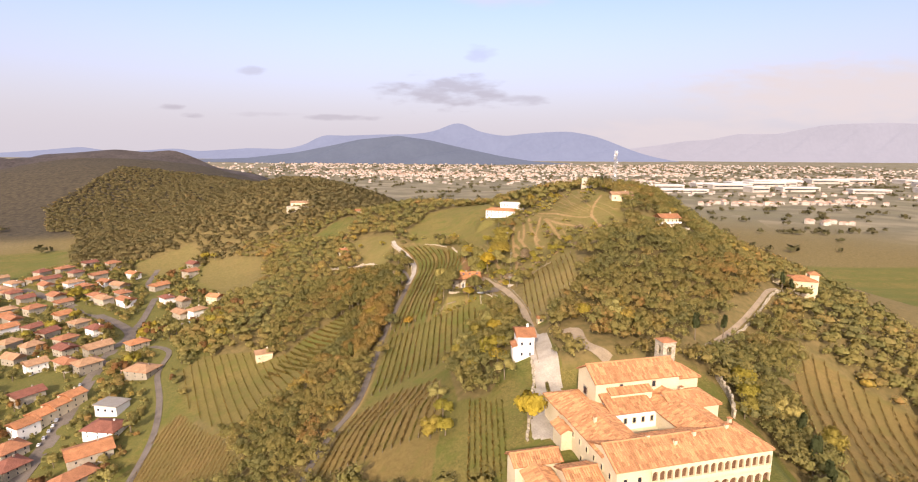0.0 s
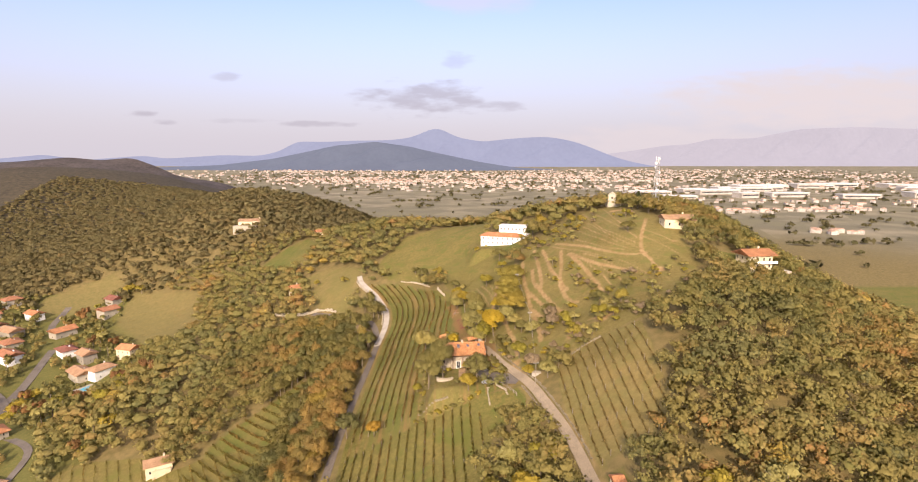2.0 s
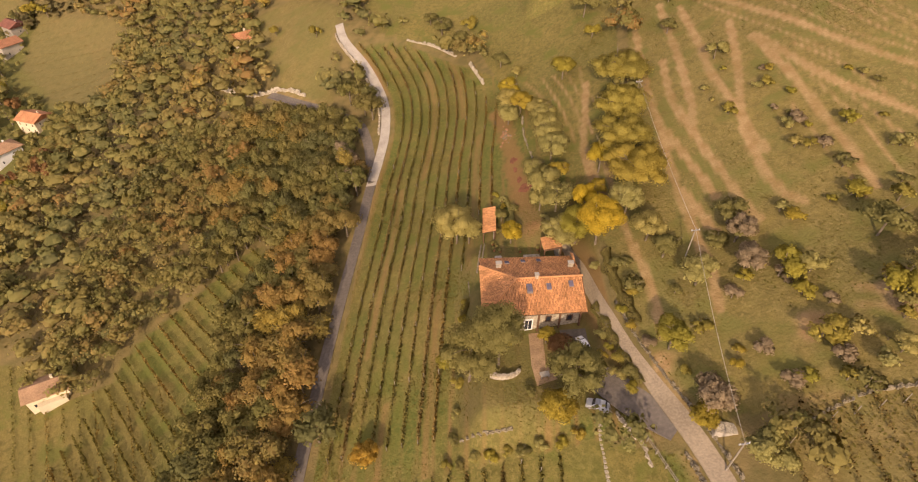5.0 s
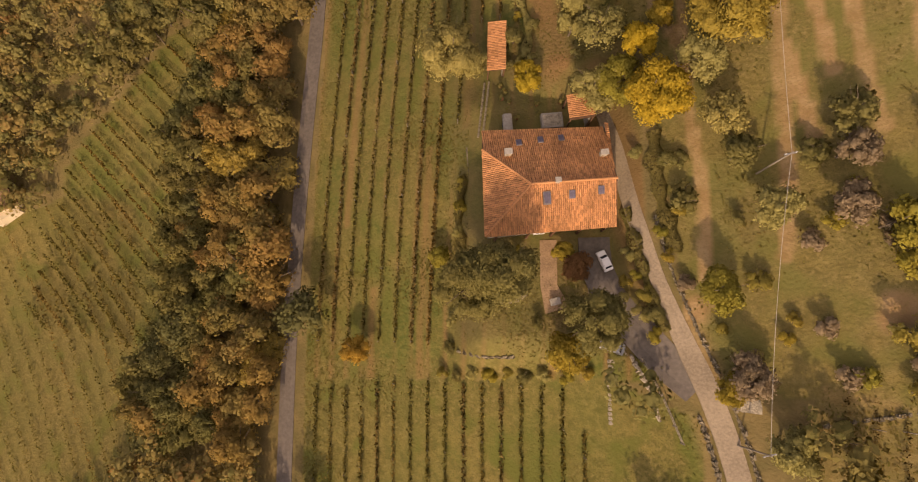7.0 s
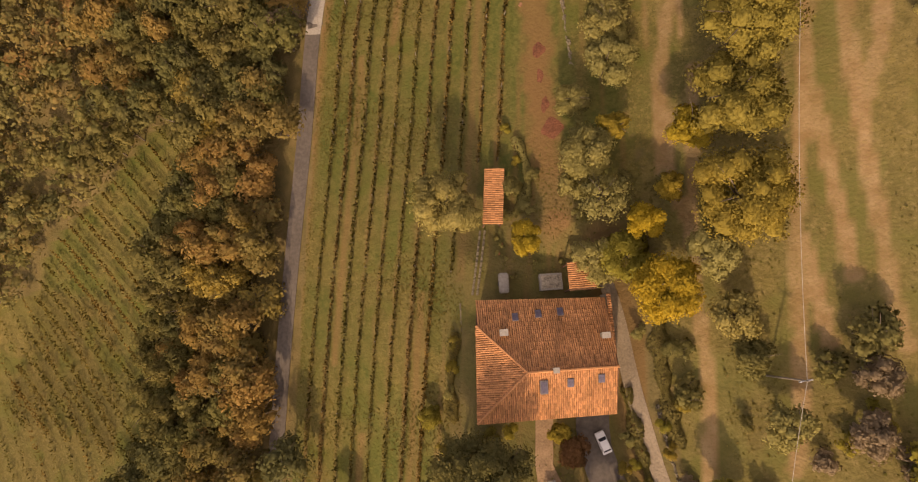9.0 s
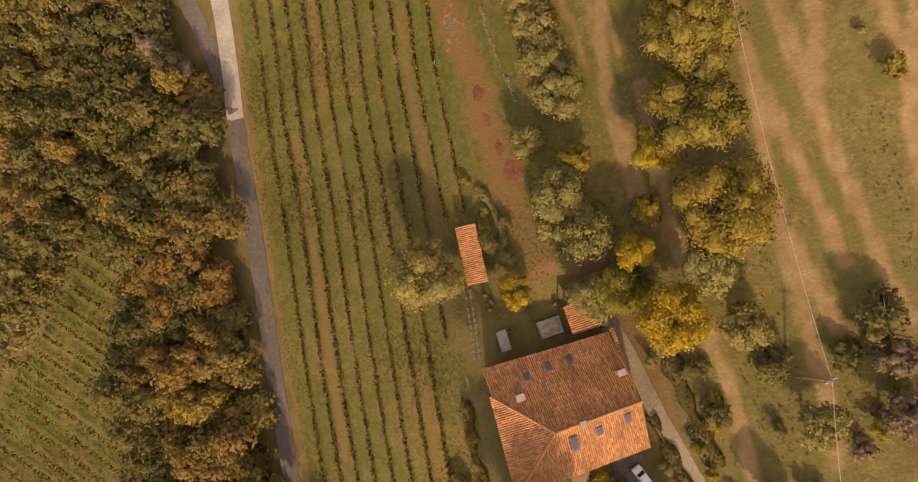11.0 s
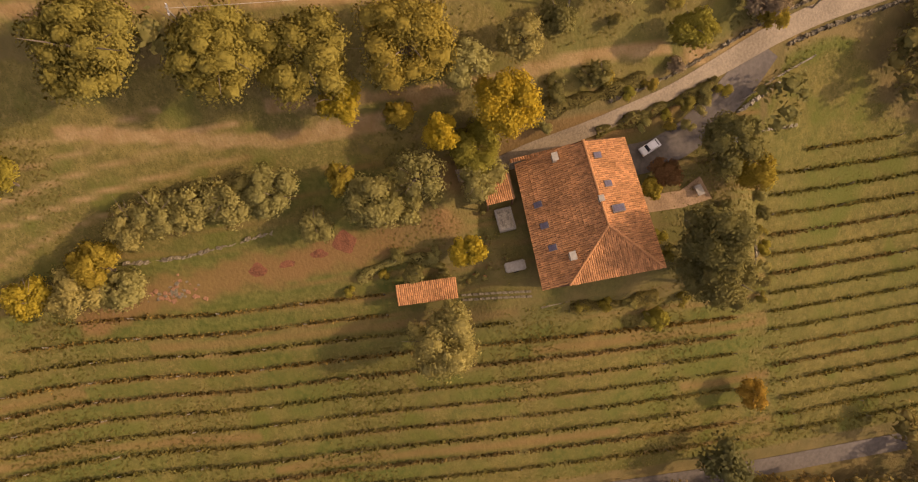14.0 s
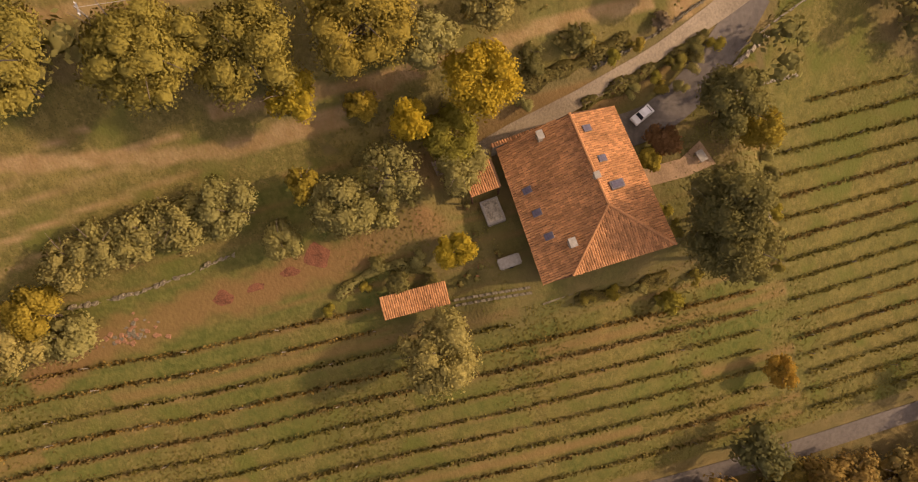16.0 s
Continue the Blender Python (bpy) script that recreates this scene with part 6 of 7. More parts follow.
part("cloister_arcade", ([(x + 6.7, y + 12.6, z) for x, y, z in arch_screen(0, 7.6, -1.5, 1.9, 6, 0.9, -1.5, 0.9)[0]], arch_screen(0, 7.6, -1.5, 1.9, 6, 0.9, -1.5, 0.9)[1]), PLASTER, con, "cream cloister arcade")
# the south loggias
part("loggia", ([(x, y - 0.45, z) for x, y, z in arch_screen(4.6, 22.7, 1.9, 4.4, 17, 0.86, 2.45, 3.5)[0]], arch_screen(4.6, 22.7, 1.9, 4.4, 17, 0.86, 2.45, 3.5)[1]), PLASTER, con, "upper loggia with round arches")
part("loggia", ([(x, y - 0.45, z) for x, y, z in arch_screen(4.6, 22.7, -2.6, 1.86, 14, 1.08, -0.5, 0.85)[0]], arch_screen(4.6, 22.7, -2.6, 1.86, 14, 1.08, -0.5, 0.85)[1]), PLASTER, con, "lower loggia with glazed arches")
# added dark sheet gives the shade seen through the arches
part("loggia_shade", box(4.7, 22.6, -0.06, -0.02, -2.5, 4.3), WOOD, con, "dark sheet standing in for shade inside the loggias")
for k in range(2):
    window(con, 1.2 + 2.0 * k, -0.02, 2.3, 0, 0.55, 0.95, PLASTER)
for k in range(7):
    window(con, -0.02, 1.6 + 2.1 * k, 2.4, -90, 0.5, 0.85, PLASTER)
for k in range(4):
    window(con, -0.02, 2.6 + 3.4 * k, 0.2, -90, 0.5, 0.8, PLASTER)
for x in (10.6, 16.4):
    window(con, x, 17.38, 6.15, 0, 0.62, 1.0, STONE, label="dark church window")
window(con, 25.02, 20.4, 3.6, 90, 0.5, 2.2, STONE)
window(con, 6.0, 20.4, 4.6, -90, 1.1, 1.3, STONE)
door = part("church_door", frame_shape(1.5, 2.6, 0.1), STONE, con, "tall wooden church door", (6.18, 20.4, 0.0), -90)
part("door_leaf", box(-0.72, 0.72, -0.05, 0.0, 0.0, 2.55), WOOD, door)
for x, y, z in ((6.4, 3.6, 5.6), (9.6, 2.2, 5.2), (13.0, 3.0, 5.6), (18.4, 3.4, 5.7), (2.2, 10.0, 5.4), (21.2, 6.0, 4.9), (20.4, 15.8, 5.4)):
    ch = part("chimney", box(-0.22, 0.22, -0.22, 0.22, 0, 1.0, 0.02), PLASTER, con, "", (x, y, z))
    part("chimney_cap", box(-0.3, 0.3, -0.3, 0.3, 1.0, 1.1, 0.02), TERRACOTTA_PLAIN, ch)
# the bell tower
tower = thing("bell_tower", 36.05, 89.7, 0.4, 14.5, "square stone bell tower beside the church", "tower")
part("shaft", box(-1.2, 1.2, -1.2, 1.2, -1, 8.6, 0.03), PALE_STONE, tower)
for turn in (0, 90, 180, 270):
    a = arch_screen(-1.2, 1.2, 8.6, 11.1, 1, 0.95, 8.9, 10.0, 0.3)
    face = part("belfry_wall", ([(x, y - 1.2, z) for x, y, z in a[0]], a[1]), PALE_STONE, tower, "belfry wall with round arch")
    face.rotation_euler = (0, 0, radians(turn))
part("bell", tube([(0, 0, 9.3), (0, 0, 9.4), (0, 0, 9.8), (0, 0, 10.1)], [0.42, 0.38, 0.26, 0.08], 12), METAL, tower, "bronze bell")
part("cornice", box(-1.36, 1.36, -1.36, 1.36, 11.1, 11.28, 0.03), PALE_STONE, tower)
part("roof", ([(-1.4, -1.4, 11.28), (1.4, -1.4, 11.28), (1.4, 1.4, 11.28), (-1.4, 1.4, 11.28), (0, 0, 11.75)], [(0, 1, 4), (1, 2, 4), (2, 3, 4), (3, 0, 4), (3, 2, 1, 0)]), TERRACOTTA_PLAIN, tower)
# forecourt
COURT = [(11.2, 77.5), (15.5, 75.8), (17.0, 84), (19.5, 95), (19, 112), (14.8, 114), (14.6, 95), (12.6, 84)]
cx, cy = np.meshgrid(np.arange(10.5, 20.5, 0.5), np.arange(75, 115, 0.5))
cells = inside(cx[:-1, :-1] + 0.25, cy[:-1, :-1] + 0.25, COURT)
at = np.arange(cx.size).reshape(cx.shape)
quad = np.stack([at[:-1, :-1], at[:-1, 1:], at[1:, 1:], at[1:, :-1]], -1)[cells]
used, quad = np.unique(quad, return_inverse=True)
court_z = land(cx, cy).ravel() + 0.16
court_mesh = mesh_of("pavement_court", *solid([(cx.ravel()[k], cy.ravel()[k], court_z[k]) for k in used], [tuple(q) for q in quad.reshape(-1, 4)], 0.3), CONCRETE)
tagged(new("pavement_court", court_mesh), "pale concrete forecourt of the convent", "pavement", kind="structure")
stone_wall("court_wall", curve([(11.0, 77.2), (12.2, 84), (14.2, 95), (14.6, 101)]), "pale wall along the convent forecourt", 0.7, step=0.9, seed=9)
hedge_rng = np.random.RandomState(77)
hedge = thing("clipped_hedge", 16.6, 94, height(16.6, 94), -3, "low clipped green hedge on the forecourt", "hedge")
c = hedge_rng.uniform((-0.3, -5, 0.15), (0.3, 5, 0.6), (1500, 3))
part("hedge_leaves", quads("hedge_leaves", leaf_cards(hedge_rng, c, hedge_rng.normal(0, 1, (1500, 3)), 0.12), LEAVES["dark"]), None, hedge)
# the garden wall east of the church
stone_wall("convent_wall", curve([(46, 84), (48.5, 90), (49.5, 98)]), "tall pale wall of the convent garden", 1.6, step=0.9, seed=10)


# ---- houses ----
def dwelling(name, x, y, turn, w, d, h, rise, label, wall=PLASTER, roof=TERRACOTTA_PLAIN, rows=1, cols=3, hip=False, category="house", group="", sink=2.0, chimney=True, over=0.4):
    """A house: walls, roof with eaves, windows on all sides, and a chimney."""
    t = thing(name, x, y, height(x, y), turn, label, category, group)
    gab = h + rise * (d / 2) / (d / 2 + over)
    v = [(-w / 2, -d / 2), (w / 2, -d / 2), (w / 2, d / 2), (-w / 2, d / 2)]
    part("wall", prism(v, -sink, h), wall, t)
    a, b = w / 2 + over, d / 2 + over
    r = a - b * 0.9 if hip else a
    pts = [(-a, -b, h), (a, -b, h), (a, b, h), (-a, b, h), (-r, 0, h + rise), (r, 0, h + rise)]
    part("roof", solid(pts, [(0, 1, 5, 4), (2, 3, 4, 5), (3, 0, 4), (1, 2, 5)], 0.16), roof, t)
    for row in range(rows):
        z = 0.45 + row * (h - 0.3) / rows
        for face, length, off in ((0, w, d / 2), (180, w, d / 2), (-90, d, w / 2), (90, d, w / 2)):
            n = cols if length == w else max(1, cols - 1)
            for k in range(n):
                s = (k + 0.5) / n * length - length / 2
                px, py = {0: (s, -off), 180: (s, off), -90: (-off, s), 90: (off, s)}[face]
                window(t, px, py, z, face, 0.42, min(0.75, (h / rows) * 0.5), wall, 0.04)
    if chimney:
        part("chimney", box(-0.2, 0.2, -0.2, 0.2, 0, 0.9, 0.02), wall, t, at=(w * 0.22, d * 0.12, h + rise * 0.55))
    return t


FADED_ROOF = material("faded_roof", (0.36, 0.22, 0.125), dark=0.7, light=1.25, scale=0.5, detail=5, bump=0.4)


road_house = dwelling("roadside_house", 13.5, 106.2, 2, 3.3, 5.6, 4.6, 0.9, "tall white house with orange roof by the road", wall=WHITE, rows=2, cols=2)
part("side_wing", box(-2.6, -1.66, -2.6, 0.6, -2, 2.2, 0.02), WHITE, road_house, "low white side wing")
part("wing_roof", solid([(-2.8, -2.8, 2.2), (-1.62, -2.8, 2.7), (-1.62, 0.8, 2.7), (-2.8, 0.8, 2.2)], [(0, 1, 2, 3)], 0.12), TERRACOTTA_PLAIN, road_house)
dwelling("garden_hut", 18.8, 121.0, 5, 1.3, 1.5, 1.2, 0.4, "small yellow garden hut by the road", rows=1, cols=1, chimney=False, over=0.15)

white_villa = dwelling("white_villa", 18.6, 250.0, -18, 14.0, 5.0, 3.2, 1.0, "long white villa with terracotta hip roof", wall=WHITE, rows=2, cols=8, hip=True, sink=5)
upper = part("upper_wing", box(-1.6, 9.4, 3.0, 7.6, -3, 6.0, 0.03), WHITE, white_villa, "taller flat white rear wing")
part("parapet", box(-1.8, 9.6, 2.8, 7.8, 6.0, 6.25, 0.03), WHITE, white_villa)
for k in range(8):
    window(white_villa, -0.9 + 1.35 * k, 2.98, 4.75, 0, 0.45, 0.75, WHITE)
left_villa = dwelling("hillside_house", -112, 378, 8, 15, 8, 3.0, 1.0, "pale hillside house on a walled terrace", roof=FADED_ROOF, rows=1, cols=5)
part("terrace", box(-9.5, 12, -9, -4.2, -4, 0.8, 0.05), PALE_STONE, left_villa, "pale retaining terrace")
dwelling("hillside_barn", -64, 340, 30, 7, 5, 2.2, 0.9, "small pale barn on the ridge", rows=1, cols=2, chimney=False)
ridge_home = dwelling("ridge_house", 58.9, 200.6, -4, 7.4, 4.4, 2.3, 0.9, "plain cream farmhouse on the hill", roof=FADED_ROOF, rows=1, cols=3)
part("end_wing", box(1.6, 3.9, -3.4, -2.2, -2, 1.7, 0.03), PLASTER, ridge_home, "low end wing")
part("wing_roof", solid([(1.4, -3.6, 1.7), (4.1, -3.6, 1.7), (4.1, -2.2, 2.2), (1.4, -2.2, 2.2)], [(0, 1, 2, 3)], 0.12), FADED_ROOF, ridge_home)
chalet = dwelling("chalet", 69.6, 182.4, 6, 5.8, 4.8, 3.4, 1.1, "chalet with orange roof and wide white balcony", rows=2, cols=4, over=0.7)
part("balcony", box(-3.5, 3.5, -3.4, -2.4, 1.5, 1.65, 0.02), WHITE, chalet, "white balcony slab")
part("balcony_rail", box(-3.5, 3.5, -3.45, -3.35, 1.65, 2.1, 0.01), WHITE, chalet, "white balcony parapet")
part("garden_terrace", box(-5.0, 5.6, -5.4, -2.9, -2.5, 0.1, 0.05), PALE_STONE, chalet, "stone garden terrace")
villa_r = dwelling("square_villa", 101.2, 158.0, -20, 7.6, 6.0, 4.4, 1.1, "cream villa with terracotta hip roof and tower", rows=2, cols=3, hip=True)
part("tower", box(2.2, 4.6, -1.2, 1.6, 0, 6.1, 0.03), PLASTER, villa_r, "square stair tower")
part("tower_roof", solid([(1.9, -1.5, 6.1), (4.9, -1.5, 6.1), (4.9, 1.9, 6.1), (1.9, 1.9, 6.1), (3.4, 0.2, 6.9)], [(0, 1, 4), (1, 2, 4), (2, 3, 4), (3, 0, 4)], 0.12), TERRACOTTA_PLAIN, villa_r)
part("annex", box(-7.2, -4.2, -1.2, 1.8, -2, 4.6, 0.03), PLASTER, villa_r, "tall narrow annex")
slope_house = dwelling("slope_cottage", -69.4, 181.6, 28, 5.6, 3.6, 2.4, 1.0, "yellow cottage with tan tile roof in the wood", roof=FADED_ROOF, rows=1, cols=3)
part("porch", box(-1.5, 2.4, -2.7, -1.82, -1.5, 1.3, 0.03), PLASTER, slope_house, "low cream porch")
dwelling("wood_cottage", -59.4, 268.5, 40, 3.6, 4.6, 2.4, 1.0, "cottage with orange tile roof among trees", rows=1, cols=2)
dwelling("field_house", -130.4, 277.4, -18, 7.0, 6.0, 3.6, 1.3, "yellow house with tan roof below the field", rows=2, cols=3)
PALE_WALL = material("pale_plaster", (0.52, 0.47, 0.37), dark=0.85, light=1.06, scale=0.5, detail=6)
# hilltop chapel: a stepped front with arch
chapel = thing("hilltop_chapel", 54.6, 240.5, height(54.6, 240.5), -6, "small cream chapel with stepped gable on the hilltop", "chapel")
chapel.scale = (0.85, 0.85, 0.8)
part("nave", box(-2.4, 2.6, -1.6, 3.0, -1, 3.0, 0.03), PALE_WALL, chapel)
part("front", prism([(-2.2, -1.9), (0.6, -1.9), (0.6, -1.62), (-2.2, -1.62)], -1, 5.2), PALE_WALL, chapel)
part("pediment", ([(-2.4, -2.0, 5.2), (0.8, -2.0, 5.2), (-0.8, -2.0, 6.4), (-2.4, -1.6, 5.2), (0.8, -1.6, 5.2), (-0.8, -1.6, 6.4)], [(0, 1, 2), (5, 4, 3), (0, 3, 4, 1), (1, 4, 5, 2), (2, 5, 3, 0)]), PALE_STONE, chapel)
window(chapel, -0.8, -1.92, 3.4, 0, 0.7, 0.9, PLASTER)
a = arch_screen(0.6, 2.6, -1, 2.6, 1, 1.1, -1, 1.0)
part("portico", ([(x, y - 1.98, z) for x, y, z in a[0]], a[1]), PALE_WALL, chapel, "arched portico")
# the mast
mast = thing("radio_mast", 63.6, 227.0, height(63.6, 227), 12, "tall pale steel lattice radio mast", "mast")
MT, M0, M1 = 15.4, 0.75, 0.3
for sx, sy in ((-1, -1), (1, -1), (1, 1), (-1, 1)):
    part("leg", tube([(sx * M0, sy * M0, -0.5), (sx * M1, sy * M1, MT)], [0.09, 0.06], 5), METAL, mast)
for k in range(14):
    z0, z1 = MT * k / 14, MT * (k + 1) / 14
    a0, a1 = M0 + (M1 - M0) * k / 14, M0 + (M1 - M0) * (k + 1) / 14
    f = 1 if k % 2 else -1
    part("brace", joined([tube([(f * a0, -a0, z0), (-f * a1, -a1, z1)], [0.035] * 2, 4), tube([(-f * a0, a0, z0), (f * a1, a1, z1)], [0.035] * 2, 4), tube([(a0, -f * a0, z0), (a1, f * a1, z1)], [0.035] * 2, 4), tube([(-a0, f * a0, z0), (-a1, -f * a1, z1)], [0.035] * 2, 4)]), METAL, mast)
for k, (z, ang) in enumerate(((15.5, 30), (14.2, 200), (13.0, 100), (11.4, 300), (9.8, 160), (8.0, 40), (6.0, 250))):
    w = Vector((math.cos(radians(ang)), math.sin(radians(ang)), 0))
    part("antenna_dish", tube([w * 0.45 + Vector((0, 0, z)), w * 0.62 + Vector((0, 0, z)), w * 0.8 + Vector((0, 0, z))], [0.12, 0.36, 0.42], 12), WHITE, mast, "white dish aerial")
for k, ang in enumerate((0, 120, 240)):
    part("panel_aerial", box(-0.09, 0.09, -0.06, 0.06, MT - 1.2, MT + 0.8, 0.02), WHITE, mast, "", (0.55 * math.cos(radians(ang)), 0.55 * math.sin(radians(ang)), 0))

# the village in the valley: places of its houses
VILLAGE = [(-114, 183), (-106, 150), (-103, 138), (-130, 143), (-124, 136), (-101, 129), (-132, 210), (-149, 211), (-152, 197), (-141, 193), (-165, 214), (-165, 198), (-182, 208), (-175, 228), (-183, 219), (-189, 236), (-197, 224), (-202, 245), (-215, 244), (-183, 248), (-199, 259), (-222, 270), (-214, 280), (-240, 287), (-238, 272), (-168, 238)]
UPPER_VILLAGE = [(-178, 277), (-204, 327), (-177, 307), (-148, 278), (-143, 266), (-135, 266), (-244, 346), (-226, 342), (-263, 323), (-246, 310), (-272, 318), (-242, 330), (-257, 341), (-218, 303), (-201, 288), (-269, 337), (-252, 322), (-260, 301), (-231, 312), (-254, 296), (-225, 290), (-212, 228), (-208, 212), (-196, 202), (-222, 256), (-232, 260), (-246, 268)]
rng = np.random.RandomState(9)
INFILL = []
while len(INFILL) < 46:
    x, y = rng.uniform(-290, -112), rng.uniform(140, 345)
    q = np.array([x]), np.array([y])
    spots = np.array(VILLAGE + UPPER_VILLAGE + INFILL + [(-133, 155), (-131, 163), (-129, 169), (-111, 161), (-133, 256)])
    if np.min(np.hypot(spots[:, 0] - x, spots[:, 1] - y)) < 11 or height(x, y) > -30 or min(float(away(*q, l)[0]) for l in (MAIN_ROAD, SIDE_ROAD, NORTH_ROAD)) < 7 or any(inside(*q, a)[0] for a in (FIELD_A, FIELD_B, PLOUGH, SLOPE_VINES, [(-172, 168), (-140, 180), (-148, 194), (-178, 186)])) or (x > -150 and y > 200):
        continue
    INFILL.append((x, y))
VILLAGE_WALL = material("village_plaster", (0.36, 0.32, 0.25), dark=0.8, light=1.1, scale=0.3, per_object=0.2)
roof_tones = [material("village_roof", c, dark=0.7, light=1.25, scale=0.5, detail=4, bump=0.3) for c in ((0.40, 0.18, 0.085), (0.33, 0.15, 0.08), (0.22, 0.09, 0.062), (0.37, 0.22, 0.125))]
for k, (x, y) in enumerate(VILLAGE + UPPER_VILLAGE + INFILL):
    w, d = rng.uniform(6.0, 9.5), rng.uniform(5.0, 6.8)
    turn = -28 + rng.choice([0, 90]) + rng.normal(0, 5)
    if k < 3:
        w, d, turn = (9.5, 7.0, -12) if k == 0 else ((10, 7, -6) if k == 1 else (10.5, 7.5, 42))
    tone = 2 if k == 1 else rng.randint(4)
    wall = [VILLAGE_WALL, WHITE][int(rng.randint(5) == 0)]
    said = "%s village house with %s" % ("white" if wall is WHITE else "cream", ("bright orange tile roof", "faded red tile roof", "dark red tile roof", "pale tan tile roof")[tone])
    dwelling("village_house", x, y, turn, w, d, rng.uniform(2.6, 4.0), rng.uniform(1.2, 1.7), said, wall=wall, roof=roof_tones[tone], rows=2 if k < 12 else 1, cols=3 if k < 26 else 2, hip=bool(rng.randint(2)), group="houses of the village", over=0.6)
dwelling("terraced_house", -133.2, 152.6, 66, 6.4, 5.6, 4.4, 1.2, "white end of a terrace row", wall=WHITE, rows=2, cols=2, group="terrace row", chimney=False)
for k in range(3):
    dwelling("terraced_house", -132.2 + k * 1.6, 158 + k * 5.2, 72, 5.4, 5.6, 4.0, 1.2, "terraced house with orange tile roof", wall=PLASTER, rows=2, cols=2, group="terrace row")
flat_house = thing("flat_roofed_house", -111.4, 161.5, height(-111, 161), -10, "white house with grey ribbed roof", "house")
part("wall", box(-4, 4, -2.8, 2.8, -2, 3.0, 0.03), WHITE, flat_house)
part("roof", box(-4.4, 4.4, -3.2, 3.2, 3.0, 3.25, 0.03), CONCRETE, flat_house, "grey ribbed roof")
for k in range(14):
    part("roof_rib", box(-0.06, 0.06, -3.2, 3.2, 3.25, 3.36), METAL, flat_house, at=(-4.1 + k * 0.63, 0, 0))
for k in range(3):
    window(flat_house, -2.6 + 2.6 * k, -2.82, 1.2, 0, 0.9, 0.9, WHITE)
# the swimming pool
pool = thing("swimming_pool", -133.4, 255.8, height(-133.4, 255.8), -24, "blue swimming pool with pale paved surround", "pool")
part("surround", box(-4.6, 4.6, -3.4, 3.4, -2.0, 0.5, 0.05), PALE_STONE, pool)
part("pool_water", box(-3.0, 2.4, -1.9, 1.9, 0.5, 0.53), material("pool_water", (0.12, 0.5, 0.68), rough=0.06, spec=0.5, dark=0.9, light=1.1, scale=0.6), pool, "clear light blue water")
# parked cars on the valley road
for k in range(11):
    q = MAIN_ROAD[np.argmin(np.abs(MAIN_ROAD[:, 1] - (146 + k * 3.4)))]
    t = copy_thing(car_white if k % 3 == 0 else car_grey, pose(q[0] - 1.9, q[1], height(*q) + 0.35, 0, 0, 112))
    tagged(t, "car parked along the valley road", "car", "cars parked along the road")

# gardens of the village: trees and bushes
garden = [make_tree("garden_tree", 500 + k, 1.9, 4.2, LEAVES[kind], 170, 0.3, limbs=2, lobes=5, core=2) for k, kind in enumerate(("dark", "olive", "dark", "lime", "rust"))]
rng = np.random.RandomState(15)
count = 0
houses_at = np.array(VILLAGE + UPPER_VILLAGE + INFILL + [(-133, 155), (-131, 163), (-129, 169), (-111, 161), (-133, 256)])
while count < 285:
    x, y = rng.uniform(-275, -88), rng.uniform(112, 350)
    if not (-48 < height(x, y) < -27) or np.min(np.hypot(houses_at[:, 0] - x, houses_at[:, 1] - y)) < 6.5:
        continue
    q = np.array([x]), np.array([y])
    if min(float(away(*q, l)[0]) for l in (MAIN_ROAD, SIDE_ROAD, NORTH_ROAD)) < 4.5 or any(inside(*q, a)[0] for a in (FIELD_A, FIELD_B, PLOUGH, SLOPE_VINES)):
        continue
    s = rng.uniform(0.7, 1.6)
    m = pose(x, y, height(x, y) - 0.1, 0, 0, rng.uniform(0, 360)) @ Matrix.Diagonal((s, s, s, 1))
    t = garden[count] if count < 5 else copy_thing(garden[count % 5], m)
    t.matrix_basis = m
    tagged(t, "leafy garden tree between the village houses", "tree", "trees of the village gardens")
    count += 1

# more greenery between the houses, as one mass
rng = np.random.RandomState(16)
bx, by = rng.uniform(-280, -90, 4400), rng.uniform(112, 352, 4400)
bz = land(bx, by)
keep = (bz < -28) & (np.min(np.hypot(bx[:, None] - houses_at[None, :, 0], by[:, None] - houses_at[None, :, 1]), axis=1) > 5.5)
for line in (MAIN_ROAD, SIDE_ROAD, NORTH_ROAD):
    keep &= away(bx, by, line) > 4.2
for area in (FIELD_A, FIELD_B, PLOUGH, SLOPE_VINES, [(-172, 168), (-140, 180), (-148, 194), (-178, 186)]):
    keep &= ~inside(bx, by, area)
far_wood("village_greenery", bx[keep], by[keep], 1.8, 2.8, 20, 0.36, 44, "hedges and bushes of the village gardens", WOODLAND_HAZED, 2, core=1)

# cypresses and trees round the convent and villas
cyp = make_tree("cypress_tree", 600, 0.75, 6.0, LEAVES["cypress"], 900, 0.2, limbs=2, lobes=10)
for k, (x, y, s) in enumerate(((53, 70, 1.0), (54, 75, 1.1), (52, 64, 0.9), (56, 82, 1.0), (60, 118, 0.9), (51, 112, 1.0), (92, 151, 1.0), (94, 150, 0.9), (58.5, 228, 0.9))):
    m = pose(x, y, height(x, y) - 0.1, 0, 0, k * 50) @ Matrix.Diagonal((s, s, s * 1.1, 1))
    t = cyp if k == 0 else copy_thing(cyp, m)
    t.matrix_basis = m
    tagged(t, "slender dark green cypress tree", "tree", "cypress trees")
